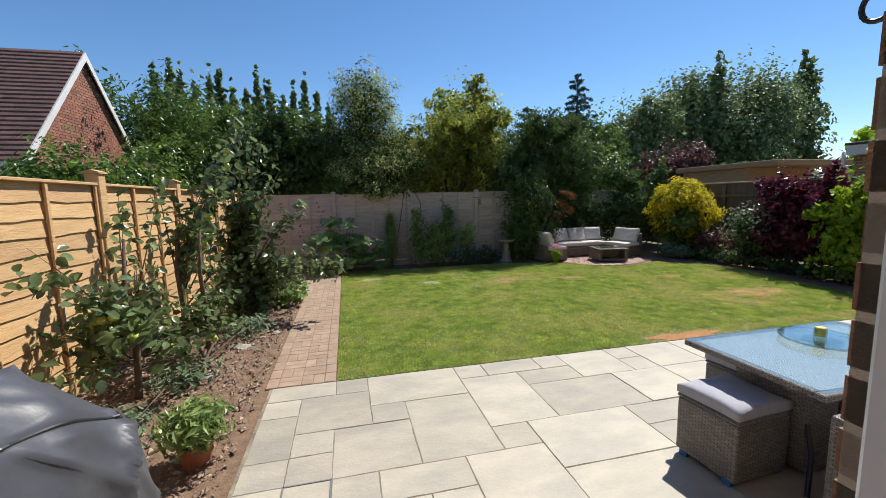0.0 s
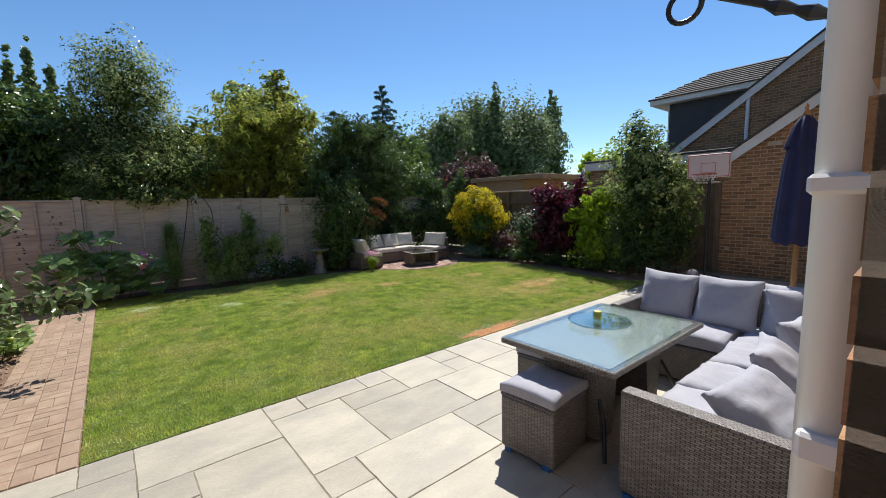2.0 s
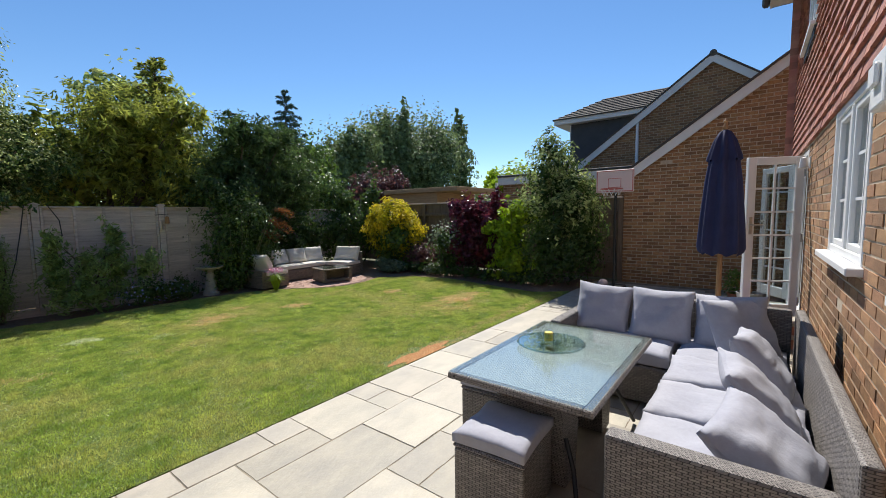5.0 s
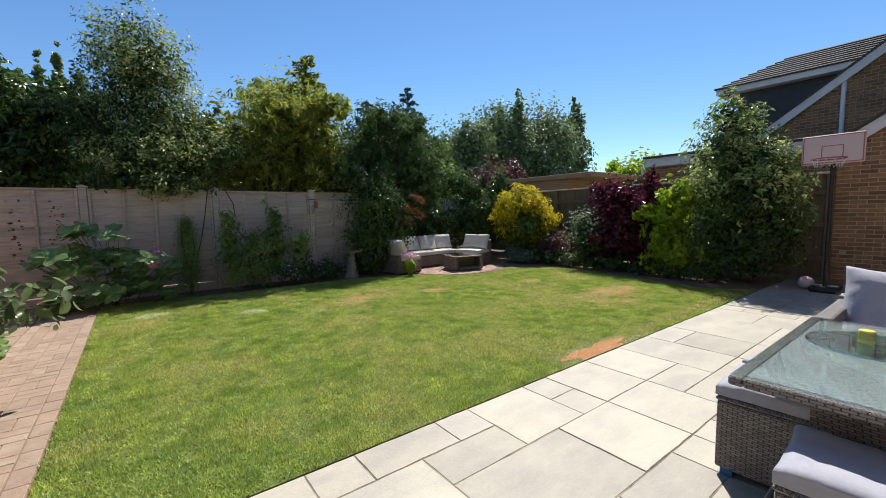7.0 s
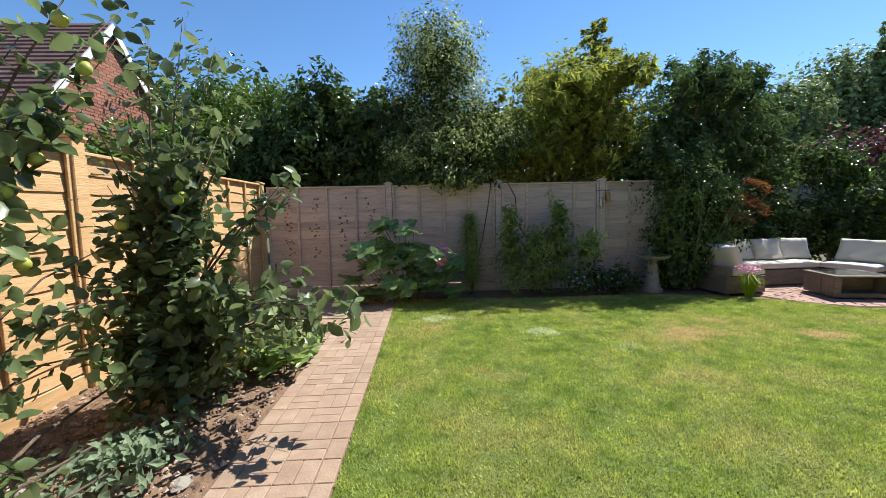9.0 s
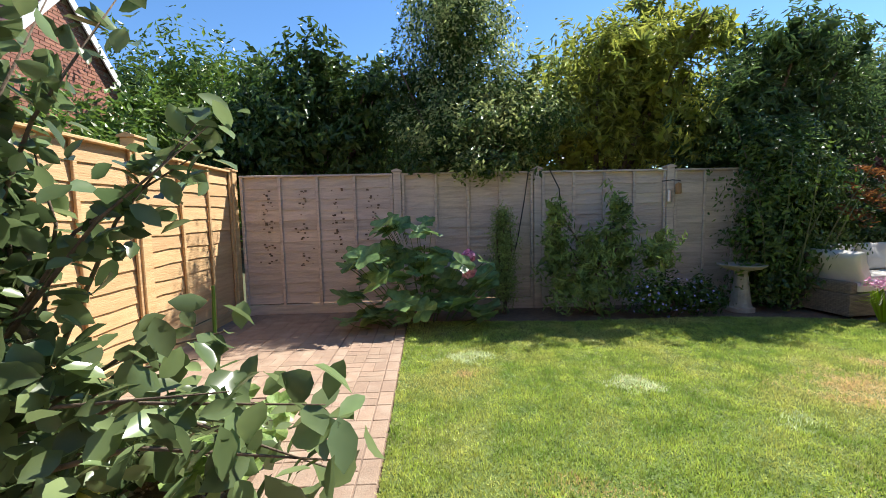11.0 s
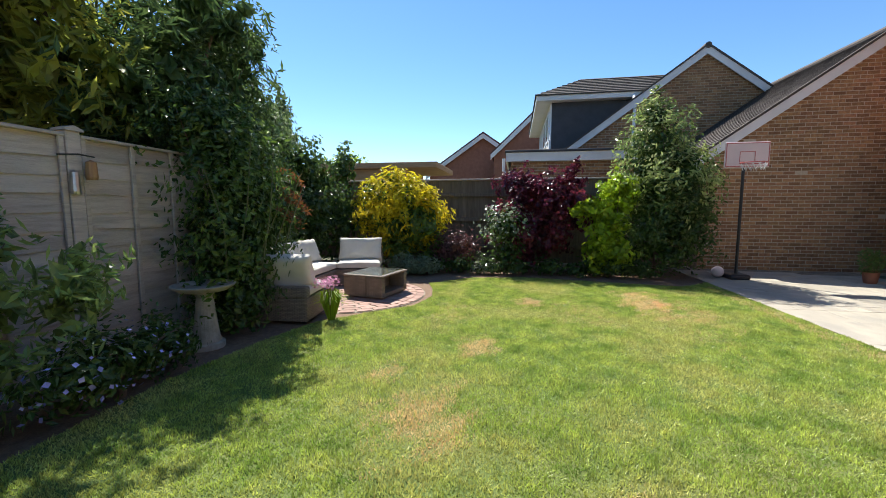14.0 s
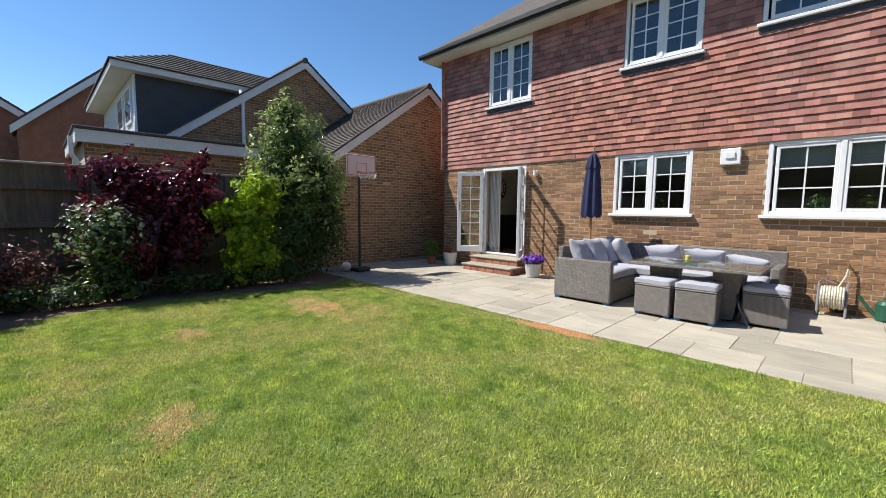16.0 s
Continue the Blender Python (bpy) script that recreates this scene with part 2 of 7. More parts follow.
M = dict(
    soil=mat("soil", (0.23, 0.145, 0.088), (0.12, 0.074, 0.046), 16, 0.95, bump=1.0, bscale=45, fine=0.4),
    earth=mat("earth", (0.10, 0.10, 0.05), (0.06, 0.075, 0.03), 3, 0.95, bump=0.6, bscale=20),
    # turf is darker than the blades, with the shade between them in its colour
    turf=mat("turf", (0.13, 0.18, 0.035), (0.06, 0.1, 0.02), 5, 0.95, bump=0.8, bscale=120, fine=0.5, c=(0.25, 0.19, 0.075), cscale=0.55, camount=0.5),
    slab=mat("sandstone_slab", (0.44, 0.395, 0.305), (0.345, 0.315, 0.25), 2.4, 0.62, bump=0.4, bscale=26, fine=0.1, vary=0.17, stretch=(1, 2.0, 1), c=(0.27, 0.255, 0.22), cscale=1.6, camount=0.5),
    grout=mat("sand_joint", (0.32, 0.265, 0.19), (0.15, 0.125, 0.095), 6, 0.95, bump=0.6, bscale=90),
    path_joint=mat("path_joint", (0.3, 0.21, 0.145), (0.2, 0.14, 0.1), 9, 0.95, bump=0.5, bscale=80),
    paver=mat("path_brick", (0.35, 0.243, 0.166), (0.27, 0.186, 0.127), 14, 0.85, bump=0.5, bscale=80, fine=0.22, vary=0.14, c=(0.5, 0.4, 0.29), cscale=7, camount=0.4),
    brick=mat("house_brick", (0.37, 0.205, 0.092), (0.18, 0.096, 0.048), 16, 0.88, bump=0.7, bscale=90, fine=0.3, vary=0.5, island=True),
    brick_red=mat("red_brick", (0.36, 0.16, 0.10), (0.27, 0.11, 0.07), 5, 0.88, bump=0.5, bscale=60, fine=0.2, vary=0.25, island=True),
    mortar=mat("mortar", (0.55, 0.46, 0.34), (0.45, 0.375, 0.28), 20, 0.95, bump=0.6, bscale=80),
    tile=mat("clay_tile", (0.40, 0.18, 0.135), (0.29, 0.122, 0.095), 4, 0.8, bump=0.3, bscale=50, fine=0.15, vary=0.42, island=True, c=(0.42, 0.25, 0.19), cscale=2.5, camount=0.6),
    roof=mat("roof_tile", (0.10, 0.08, 0.066), (0.06, 0.05, 0.045), 6, 0.88, bump=0.4, bscale=40, fine=0.25, vary=0.25, island=True, c=(0.14, 0.13, 0.1), cscale=2.0),
    roof_red=mat("brown_roof_tile", (0.17, 0.085, 0.065), (0.12, 0.06, 0.05), 4, 0.85, vary=0.15, island=True),
    lead=mat("lead_grey_cladding", (0.05, 0.05, 0.055), (0.035, 0.035, 0.04), 4, 0.6, bump=0.2),
    upvc=mat("white_upvc", (0.80, 0.80, 0.79), (0.76, 0.76, 0.75), 3, 0.35),
    fascia=mat("white_fascia", (0.76, 0.75, 0.72), (0.68, 0.67, 0.64), 2, 0.5),
    gold=mat("golden_fence_timber", (0.66, 0.43, 0.21), (0.54, 0.33, 0.145), 3, 0.75, bump=0.5, bscale=14, vary=0.12, stretch=(1, 1, 9), fine=0.12),
    grey=mat("weathered_fence_timber", (0.60, 0.51, 0.43), (0.49, 0.41, 0.345), 3, 0.85, bump=0.5, bscale=14, vary=0.13, stretch=(1, 1, 9), fine=0.15, c=(0.3, 0.25, 0.21), cscale=2.5),
    dark=mat("brown_fence_timber", (0.2, 0.15, 0.105), (0.13, 0.1, 0.07), 3, 0.85, bump=0.4, bscale=14, vary=0.15, stretch=(9, 9, 1)),
    lawnblade=mat("grass_blade", (0.55, 0.63, 0.14), (0.15, 0.285, 0.042), 4.5, 0.45, vary=0.62, island=True, trans=0.4, fine=0.25, bscale=5, c=(0.7, 0.6, 0.24), cscale=1.0, camount=0.62),
    straw=mat("dry_grass_blade", (0.85, 0.68, 0.36), (0.68, 0.48, 0.22), 6, 0.8, vary=0.25, island=True, trans=0.45),
    clover=mat("clover_blossom", (0.82, 0.85, 0.6), (0.6, 0.7, 0.36), 9, 0.7, vary=0.25, island=True, trans=0.45),
    bare=mat("bare_orange_earth", (0.42, 0.2, 0.075), (0.33, 0.15, 0.055), 12, 0.95, bump=0.8, bscale=60, fine=0.3),
    cotta=mat("terracotta", (0.36, 0.13, 0.06), (0.3, 0.1, 0.05), 12, 0.8, bump=0.2),
    stone=mat("cast_stone", (0.4, 0.37, 0.31), (0.28, 0.26, 0.21), 10, 0.9, bump=0.6, bscale=40),
    glaze=mat("pale_grey_glaze", (0.55, 0.55, 0.53), (0.48, 0.48, 0.47), 5, 0.5, bump=0.1),
    bark=mat("bark", (0.17, 0.12, 0.08), (0.09, 0.065, 0.045), 25, 0.9, bump=0.8, bscale=60),
    cover=mat("grey_cover_cloth", (0.075, 0.078, 0.09), (0.055, 0.057, 0.067), 4, 0.42, bump=0.25, bscale=9),
    cushion=mat("grey_cushion_cloth", (0.40, 0.40, 0.44), (0.34, 0.34, 0.385), 4, 0.9, bump=0.35, bscale=18, fine=0.08),
    cream=mat("cream_cushion_cloth", (0.72, 0.67, 0.58), (0.65, 0.6, 0.5), 4, 0.9, bump=0.3, bscale=18),
    navy=mat("navy_canvas", (0.022, 0.026, 0.085), (0.016, 0.019, 0.062), 4, 0.85, bump=0.2, bscale=30),
    teak=mat("varnished_wood", (0.4, 0.22, 0.09), (0.3, 0.15, 0.06), 5, 0.5, stretch=(6, 6, 1)),
    black=mat("black_paint", (0.018, 0.018, 0.02), (0.012, 0.012, 0.014), 6, 0.45),
    steel=mat("brushed_steel", (0.55, 0.52, 0.47), (0.45, 0.43, 0.4), 20, 0.35, metal=1.0, bump=0.05),
    gasket=mat("black_rubber", (0.012, 0.012, 0.014), None, 6, 0.6),
    pinkish=mat("pale_pink_board", (0.72, 0.56, 0.53), (0.66, 0.52, 0.5), 3, 0.5),
    red=mat("red_line", (0.55, 0.12, 0.1), None, 3, 0.5),
    plastic_grey=mat("grey_plastic", (0.2, 0.2, 0.21), None, 3, 0.5),
    plastic_blue=mat("blue_plastic", (0.03, 0.16, 0.42), None, 3, 0.5),
    hose=mat("pale_hose", (0.6, 0.55, 0.42), None, 3, 0.5),
    green_can=mat("green_plastic", (0.02, 0.1, 0.06), None, 3, 0.4),
    gold_wax=mat("yellow_candle", (0.75, 0.6, 0.1), None, 3, 0.4),
    curtain=mat("pale_curtain", (0.62, 0.6, 0.58), (0.55, 0.53, 0.51), 3, 0.9, stretch=(9, 9, 1)),
    pergola=mat("pale_shed_timber", (0.42, 0.28, 0.15), (0.33, 0.21, 0.11), 3, 0.8, stretch=(1, 1, 8)),
    petal_pink=mat("pink_petal", (0.8, 0.4, 0.56), (0.74, 0.32, 0.5), 20, 0.6, vary=0.2, island=True, trans=0.2),
    petal_purple=mat("purple_petal", (0.2, 0.05, 0.5), (0.14, 0.03, 0.4), 20, 0.6, vary=0.25, island=True, trans=0.2),
    petal_blue=mat("pale_blue_petal", (0.33, 0.33, 0.65), (0.28, 0.28, 0.58), 20, 0.6, vary=0.2, island=True),
    apple=mat("green_apple", (0.35, 0.45, 0.06), (0.42, 0.42, 0.08), 12, 0.35),
    flower_red=mat("dark_red_petal", (0.3, 0.01, 0.03), None, 20, 0.6),
    l_dark=leafmat("dark_leaf", (0.105, 0.17, 0.04), (0.045, 0.085, 0.022), 0.26),
    l_mid=leafmat("mid_green_leaf", (0.15, 0.24, 0.04), (0.075, 0.135, 0.026), 0.32),
    l_pitto=leafmat("grey_green_leaf", (0.44, 0.5, 0.19), (0.22, 0.28, 0.09), 0.24, 0.55, 0.5),
    l_cedar=leafmat("olive_conifer_leaf", (0.42, 0.44, 0.08), (0.17, 0.22, 0.04), 0.45, 0.45, 0.5),
    l_conif=leafmat("deep_conifer_leaf", (0.12, 0.19, 0.055), (0.05, 0.095, 0.03), 0.45),
    l_spruce=leafmat("blue_spruce_leaf", (0.094, 0.158, 0.131), (0.065, 0.121, 0.102), 0.6),
    l_yellow=leafmat("golden_leaf", (0.72, 0.58, 0.025), (0.45, 0.42, 0.02), 0.45, 0.3, 0.48),
    l_lime=leafmat("lime_leaf", (0.4, 0.54, 0.03), (0.22, 0.33, 0.02), 0.45, 0.35, 0.48),
    l_red=leafmat("wine_red_leaf", (0.19, 0.03, 0.042), (0.055, 0.012, 0.026), 0.28, 0.5, 0.42),
    l_apple=leafmat("apple_leaf", (0.2, 0.265, 0.11), (0.09, 0.14, 0.058), 0.26, 0.45),
    l_big=leafmat("mallow_leaf", (0.22, 0.33, 0.11), (0.11, 0.19, 0.065), 0.34, 0.4),
    l_lance=leafmat("lance_leaf", (0.34, 0.45, 0.15), (0.15, 0.24, 0.07), 0.34, 0.45, 0.45),
    l_vari_lit=leafmat("pale_edged_sunlit_leaf", (0.46, 0.52, 0.19), (0.2, 0.28, 0.08), 0.26, 0.5, 0.45),
    l_white=leafmat("variegated_leaf", (0.360, 0.408, 0.288), (0.108, 0.168, 0.072), 0.4, 0.5),
    l_sage=leafmat("sage_leaf", (0.232, 0.310, 0.186), (0.155, 0.217, 0.124), 0.7, 0.3),
    cane=mat("green_cane", (0.13, 0.15, 0.055), (0.08, 0.095, 0.04), 9, 0.5),
    l_far=leafmat("far_tree_leaf", (0.24, 0.31, 0.12), (0.12, 0.17, 0.065), 0.45, 0.45),
    l_dusk=leafmat("dusky_purple_leaf", (0.2, 0.085, 0.07), (0.06, 0.032, 0.036), 0.4, 0.4),
    l_rust=leafmat("rust_frond", (0.300, 0.120, 0.030), (0.200, 0.090, 0.030), 0.6, 0.3),
    inner=mat("painted_plaster", (0.7, 0.68, 0.64), (0.66, 0.64, 0.6), 2, 0.8),
    oak=mat("wood_floor", (0.25, 0.15, 0.08), (0.18, 0.1, 0.05), 4, 0.5, stretch=(1, 8, 1)),
)


M["rattan"] = rattan("grey_rattan", (0.29, 0.262, 0.235), (0.17, 0.152, 0.138), 1.3, 0.28)
M["rattan_brown"] = rattan("brown_rattan", (0.3, 0.24, 0.18), (0.19, 0.15, 0.11))
M["pane"] = glass("window_glass", (0.72, 0.78, 0.8))
M["clear"] = glass("clear_glass", (0.85, 0.93, 0.92))
M["tabletop"] = glass("frosted_tabletop_glass", (0.82, 0.9, 0.9), 0.08)


# ---- building helpers ----
def mesh_of(name, verts, faces, material):
    me = bpy.data.meshes.new(name)
    me.from_pydata([tuple(v) for v in verts], [], [tuple(f) for f in faces])
    me.materials.append(material)
    me.update()
    return me


def part(name, bm, material, parent=None, label="", smooth=False):
    """Links a bmesh as one mesh object under a thing or a part."""
    me = bpy.data.meshes.new(name)
    bm.to_mesh(me)
    bm.free()
    me.materials.append(material)
    if smooth:
        me.shade_smooth()
    ob = new(name, me)
    if parent is not None:
        ob.parent = parent
    if label:
        ob["label"] = label
    return ob


def link(name, me, parent=None, m=None, label=""):
    ob = new(name, me)
    if parent is not None:
        ob.parent = parent
    if m is not None:
        ob.matrix_local = m
    if label:
        ob["label"] = label
    return ob


def thing(name, label, category, m=None, group="", kind=""):
    ob = new(name)
    ob.empty_display_size = 0.1
    if m is not None:
        ob.matrix_world = m
    return tagged(ob, label, category, group, kind)


def box(x0, y0, z0, x1, y1, z1, bevel=0.0, seg=1, bm=None):
    bm = bm or bmesh.new()
    g = bmesh.ops.create_cube(bm, size=1.0)
    vs = g["verts"]
    for v in vs:
        v.co = Vector(((x0 + x1) / 2 + v.co.x * (x1 - x0), (y0 + y1) / 2 + v.co.y * (y1 - y0), (z0 + z1) / 2 + v.co.z * (z1 - z0)))
    if bevel:
        es = list({e for v in vs for e in v.link_edges})
        bmesh.ops.bevel(bm, geom=es, offset=bevel, segments=seg, affect="EDGES", profile=0.5)
    return bm


def prism(poly, axis, lo, hi):
    """A solid from a polygon of (u, v) pairs, drawn out along an axis: x takes (y, z), y takes (x, z), z takes (x, y)."""
    bm = bmesh.new()
    def at(u, v, w):
        return {"x": (w, u, v), "y": (u, w, v), "z": (u, v, w)}[axis]
    a = [bm.verts.new(at(u, v, lo)) for u, v in poly]
    b = [bm.verts.new(at(u, v, hi)) for u, v in poly]
    bm.faces.new(a)
    bm.faces.new(b[::-1])
    for i in range(len(poly)):
        j = (i + 1) % len(poly)
        bm.faces.new((a[i], b[i], b[j], a[j]))
    bmesh.ops.recalc_face_normals(bm, faces=bm.faces)
    return bm


def lathe(profile, seg=24, bm=None, at=(0, 0, 0)):
    """A turned solid from (radius, height) pairs."""
    bm = bm or bmesh.new()
    rings = []
    for r, z in profile:
        rings.append([bm.verts.new((at[0] + max(r, 1e-4) * math.cos(2 * math.pi * i / seg), at[1] + max(r, 1e-4) * math.sin(2 * math.pi * i / seg), at[2] + z)) for i in range(seg)])
    for a, b in zip(rings, rings[1:]):
        for i in range(seg):
            j = (i + 1) % seg
            bm.faces.new((a[i], a[j], b[j], b[i]))
    bm.faces.new(rings[0][::-1])
    bm.faces.new(rings[-1])
    return bm


def tube(points, radius, seg=8, bm=None):
    """A round rod along a line of points; radius may be one number or one for each point."""
    bm = bm or bmesh.new()
    pts = [Vector(p) for p in points]
    rs = radius if isinstance(radius, (list, tuple)) else [radius] * len(pts)
    rings = []
    for i, p in enumerate(pts):
        d = (pts[min(i + 1, len(pts) - 1)] - pts[max(i - 1, 0)]).normalized()
        u = d.orthogonal().normalized() if i == 0 else (u - d * u.dot(d)).normalized()
        w = d.cross(u)
        rings.append([bm.verts.new(p + (u * math.cos(2 * math.pi * k / seg) + w * math.sin(2 * math.pi * k / seg)) * rs[i]) for k in range(seg)])
    for a, b in zip(rings, rings[1:]):
        for k in range(seg):
            j = (k + 1) % seg
            bm.faces.new((a[k], a[j], b[j], b[k]))
    bm.faces.new(rings[0][::-1])
    bm.faces.new(rings[-1])
    return bm


CUBE_F = np.array([(0, 3, 2, 1), (4, 5, 6, 7), (0, 1, 5, 4), (1, 2, 6, 5), (2, 3, 7, 6), (3, 0, 4, 7)])


def boxes_mesh(name, boxes, material):
    """One mesh of many boxes, each (x0, y0, z0, x1, y1, z1)."""
    b = np.asarray(boxes, float)
    x0, y0, z0, x1, y1, z1 = b.T
    v = np.stack([np.stack(c, -1) for c in ((x0, y0, z0), (x1, y0, z0), (x1, y1, z0), (x0, y1, z0), (x0, y0, z1), (x1, y0, z1), (x1, y1, z1), (x0, y1, z1))], 1)
    f = CUBE_F[None] + 8 * np.arange(len(b))[:, None, None]
    return mesh_of(name, v.reshape(-1, 3).tolist(), f.reshape(-1, 4).tolist(), material)


rng = np.random.default_rng(7)


def leaves_mesh(name, centres, normals, size, material, aspect=0.5, jitter=0.4, fold=0.25):
    """Many small leaves, each a folded blade of four triangles: base, two sides, tip and midrib."""
    n = len(centres)
    c = np.asarray(centres, float)
    nn = np.asarray(normals, float) + rng.normal(0, jitter, (n, 3))
    nn /= np.linalg.norm(nn, axis=1)[:, None] + 1e-9
    d = rng.normal(0, 1, (n, 3))
    d[:, 2] -= 0.5
    d -= nn * (d * nn).sum(1)[:, None]
    d /= np.linalg.norm(d, axis=1)[:, None] + 1e-9
    w = np.cross(nn, d)
    s = (np.asarray(size) * rng.uniform(0.6, 1.3, n))[:, None]
    base, tip = c - d * s * 0.5, c + d * s * 0.5
    mid = c - nn * s * fold * 0.4
    lft, rgt = c + w * s * aspect * 0.5 - d * s * 0.06, c - w * s * aspect * 0.5 - d * s * 0.06
    v = np.stack([base, lft, tip, rgt, mid], 1).reshape(-1, 3)
    k = 5 * np.arange(n)[:, None]
    f = np.concatenate([k + [0, 4, 1], k + [1, 4, 2], k + [0, 3, 4], k + [3, 2, 4]], 0)
    return mesh_of(name, v.tolist(), f.tolist(), material)


def oval_leaves(name, centres, normals, size, material, aspect=0.6, jitter=0.3):
    """Leaves with a rounded outline, cupped along the midrib."""
    n = len(centres)
    c = np.asarray(centres, float)
    nn = np.asarray(normals, float) + rng.normal(0, jitter, (n, 3))
    nn /= np.linalg.norm(nn, axis=1)[:, None] + 1e-9
    d = rng.normal(0, 1, (n, 3))
    d[:, 2] -= 0.7
    d -= nn * (d * nn).sum(1)[:, None]
    d /= np.linalg.norm(d, axis=1)[:, None] + 1e-9
    w = np.cross(nn, d)
    s = (size * rng.uniform(0.6, 1.25, n))[:, None]
    curl = rng.uniform(0.02, 0.22, n)[:, None]
    pts = [(-0.5, 0, 0)] + [(t, k, 0.5) for t, k in ((-0.32, 0.6), (-0.05, 1.0), (0.25, 0.75))] + [(0.5, 0, 0)] + [(t, -k, 0.5) for t, k in ((0.25, 0.75), (-0.05, 1.0), (-0.32, 0.6))] + [(-0.2, 0, 0), (0.15, 0, 0)]
    v = np.stack([c + d * s * t + w * s * aspect * 0.5 * k + nn * s * (lift * 0.16 - curl * (t + 0.2) ** 2 * 1.2) for t, k, lift in pts], 1).reshape(-1, 3)
    q = 10 * np.arange(n)[:, None]
    tri = [(0, 8, 1), (1, 8, 2), (2, 8, 9), (2, 9, 3), (3, 9, 4), (0, 7, 8), (7, 6, 8), (6, 9, 8), (6, 5, 9), (5, 4, 9)]
    f = np.concatenate([q + list(t) for t in tri], 0)
    me = mesh_of(name, v.tolist(), f.tolist(), material)
    me.shade_smooth()
    return me


def in_blobs(blobs, n, shell=0.55, lump=0.35, freq=2.2):
    """Places and outward ways of n leaves in lumpy blobs, each (x, y, z, rx, ry, rz), thicker towards the outside."""
    b = np.asarray(blobs, float)
    vol = (b[:, 3] * b[:, 4] + b[:, 4] * b[:, 5] + b[:, 3] * b[:, 5])
    whole = n
    if n > 1500:     # leaves gather in sprays of about a dozen
        n = n // 12
    k = rng.choice(len(b), n, p=vol / vol.sum())
    d = rng.normal(0, 1, (n, 3))
    d /= np.linalg.norm(d, axis=1)[:, None]
    r = 1 - shell * rng.random(n) ** 2
    q = d * freq + b[k, :3]
    bumps = np.sin(q[:, 0] * 2.1 + 1.3) * np.sin(q[:, 1] * 2.7 + 0.4) * np.sin(q[:, 2] * 2.4 + 2.2) + 0.5 * np.sin(q[:, 0] * 5.3 + q[:, 2] * 4.1) * np.sin(q[:, 1] * 5.9 + 1.0)
    r = r * (1 + lump * np.clip(bumps, -0.8, 0.7))
    p = b[k, :3] + d * r[:, None] * b[k, 3:]
    nn = d / b[k, 3:]
    nn /= np.linalg.norm(nn, axis=1)[:, None]
    nn[:, 2] += 0.35
    if whole > n:
        pick = rng.integers(0, n, whole)
        wide = b[k[pick], 3:].mean(axis=1)
        wide = (0.035 + 0.055 * wide * (1 + 1.2 * np.clip(wide - 1, 0, 2)))[:, None]
        off = rng.normal(0, 1, (whole, 3))
        off *= wide / np.maximum(1.0, np.linalg.norm(off, axis=1) / 1.7)[:, None]
        p = p[pick] + off
        nn = nn[pick] + rng.normal(0, 0.25, (whole, 3))
    return p, nn


# ---- the plan, in units of K metres ----
HY = 0.40            # outer face of the house wall
HX = 8.88            # the house's corner
FY = 10.1            # back fence
FX = -2.3            # side fence
RX = 10.0            # far side fence
GX = 9.95            # garage's gable wall
LAWN_Y = 3.67        # patio's edge
ST = dict(kind="structure")

# ---- ground ----
ground = tagged(part("ground", box(-220, -220, -0.4, 220, 220, -0.06), M["earth"]), "dry grassy earth reaching to the horizon", "ground", **ST)
tagged(part("soil_bed", box(FX, HY, -0.2, RX, 12.6, -0.015), M["soil"]), "stony brown garden soil of the flower beds", "soil", **ST)
PAD = (6.35, 9.25, 1.12)     # round brick pad: centre and radius
lawn_edge = [(-0.09, 3.68), (8.2, 3.68), (7.75, 4.25), (7.95, 5.5), (8.2, 6.7), (8.0, 7.6), (7.35, 8.25), (6.9, 8.1), (6.35, 8.0), (5.8, 8.12), (5.3, 8.62), (4.9, 8.98), (4.2, 9.18), (3.3, 9.32), (1.8, 9.3), (0.6, 9.45), (-0.09, 9.5)]
lawn = tagged(part("lawn", prism(lawn_edge, "z", -0.1, -0.005), M["turf"]), "sunlit mown lawn with dry straw-coloured patches", "lawn", **ST)

# ---- house shell ----
D1 = (-1.25, 0.65)
D2 = (6.46, 7.62)
W3 = (3.42, 4.63)
W4 = (1.0, 2.5)
HOLES = [(*D1, 0.30, 2.26), (*D2, 0.30, 2.22), (*W3, 1.25, 2.26), (*W4, 1.25, 2.26)]
UP = [(6.4, 7.5, 3.55, 4.83), (3.4, 4.56, 3.72, 4.83), (1.25, 2.69, 3.88, 4.83)]


def wall_boxes(x0, x1, z0, z1, y0, y1, holes):
    xs = sorted({x0, x1, *[h[0] for h in holes], *[h[1] for h in holes]})
    out = []
    for a, b in zip(xs, xs[1:]):
        mid, z = (a + b) / 2, z0
        for h in sorted([h for h in holes if h[0] < mid < h[1]], key=lambda h: h[2]):
            if h[2] > z:
                out.append((a, y0, z, b, y1, h[2]))
            z = h[3]
        if z < z1:
            out.append((a, y0, z, b, y1, z1))
    return out


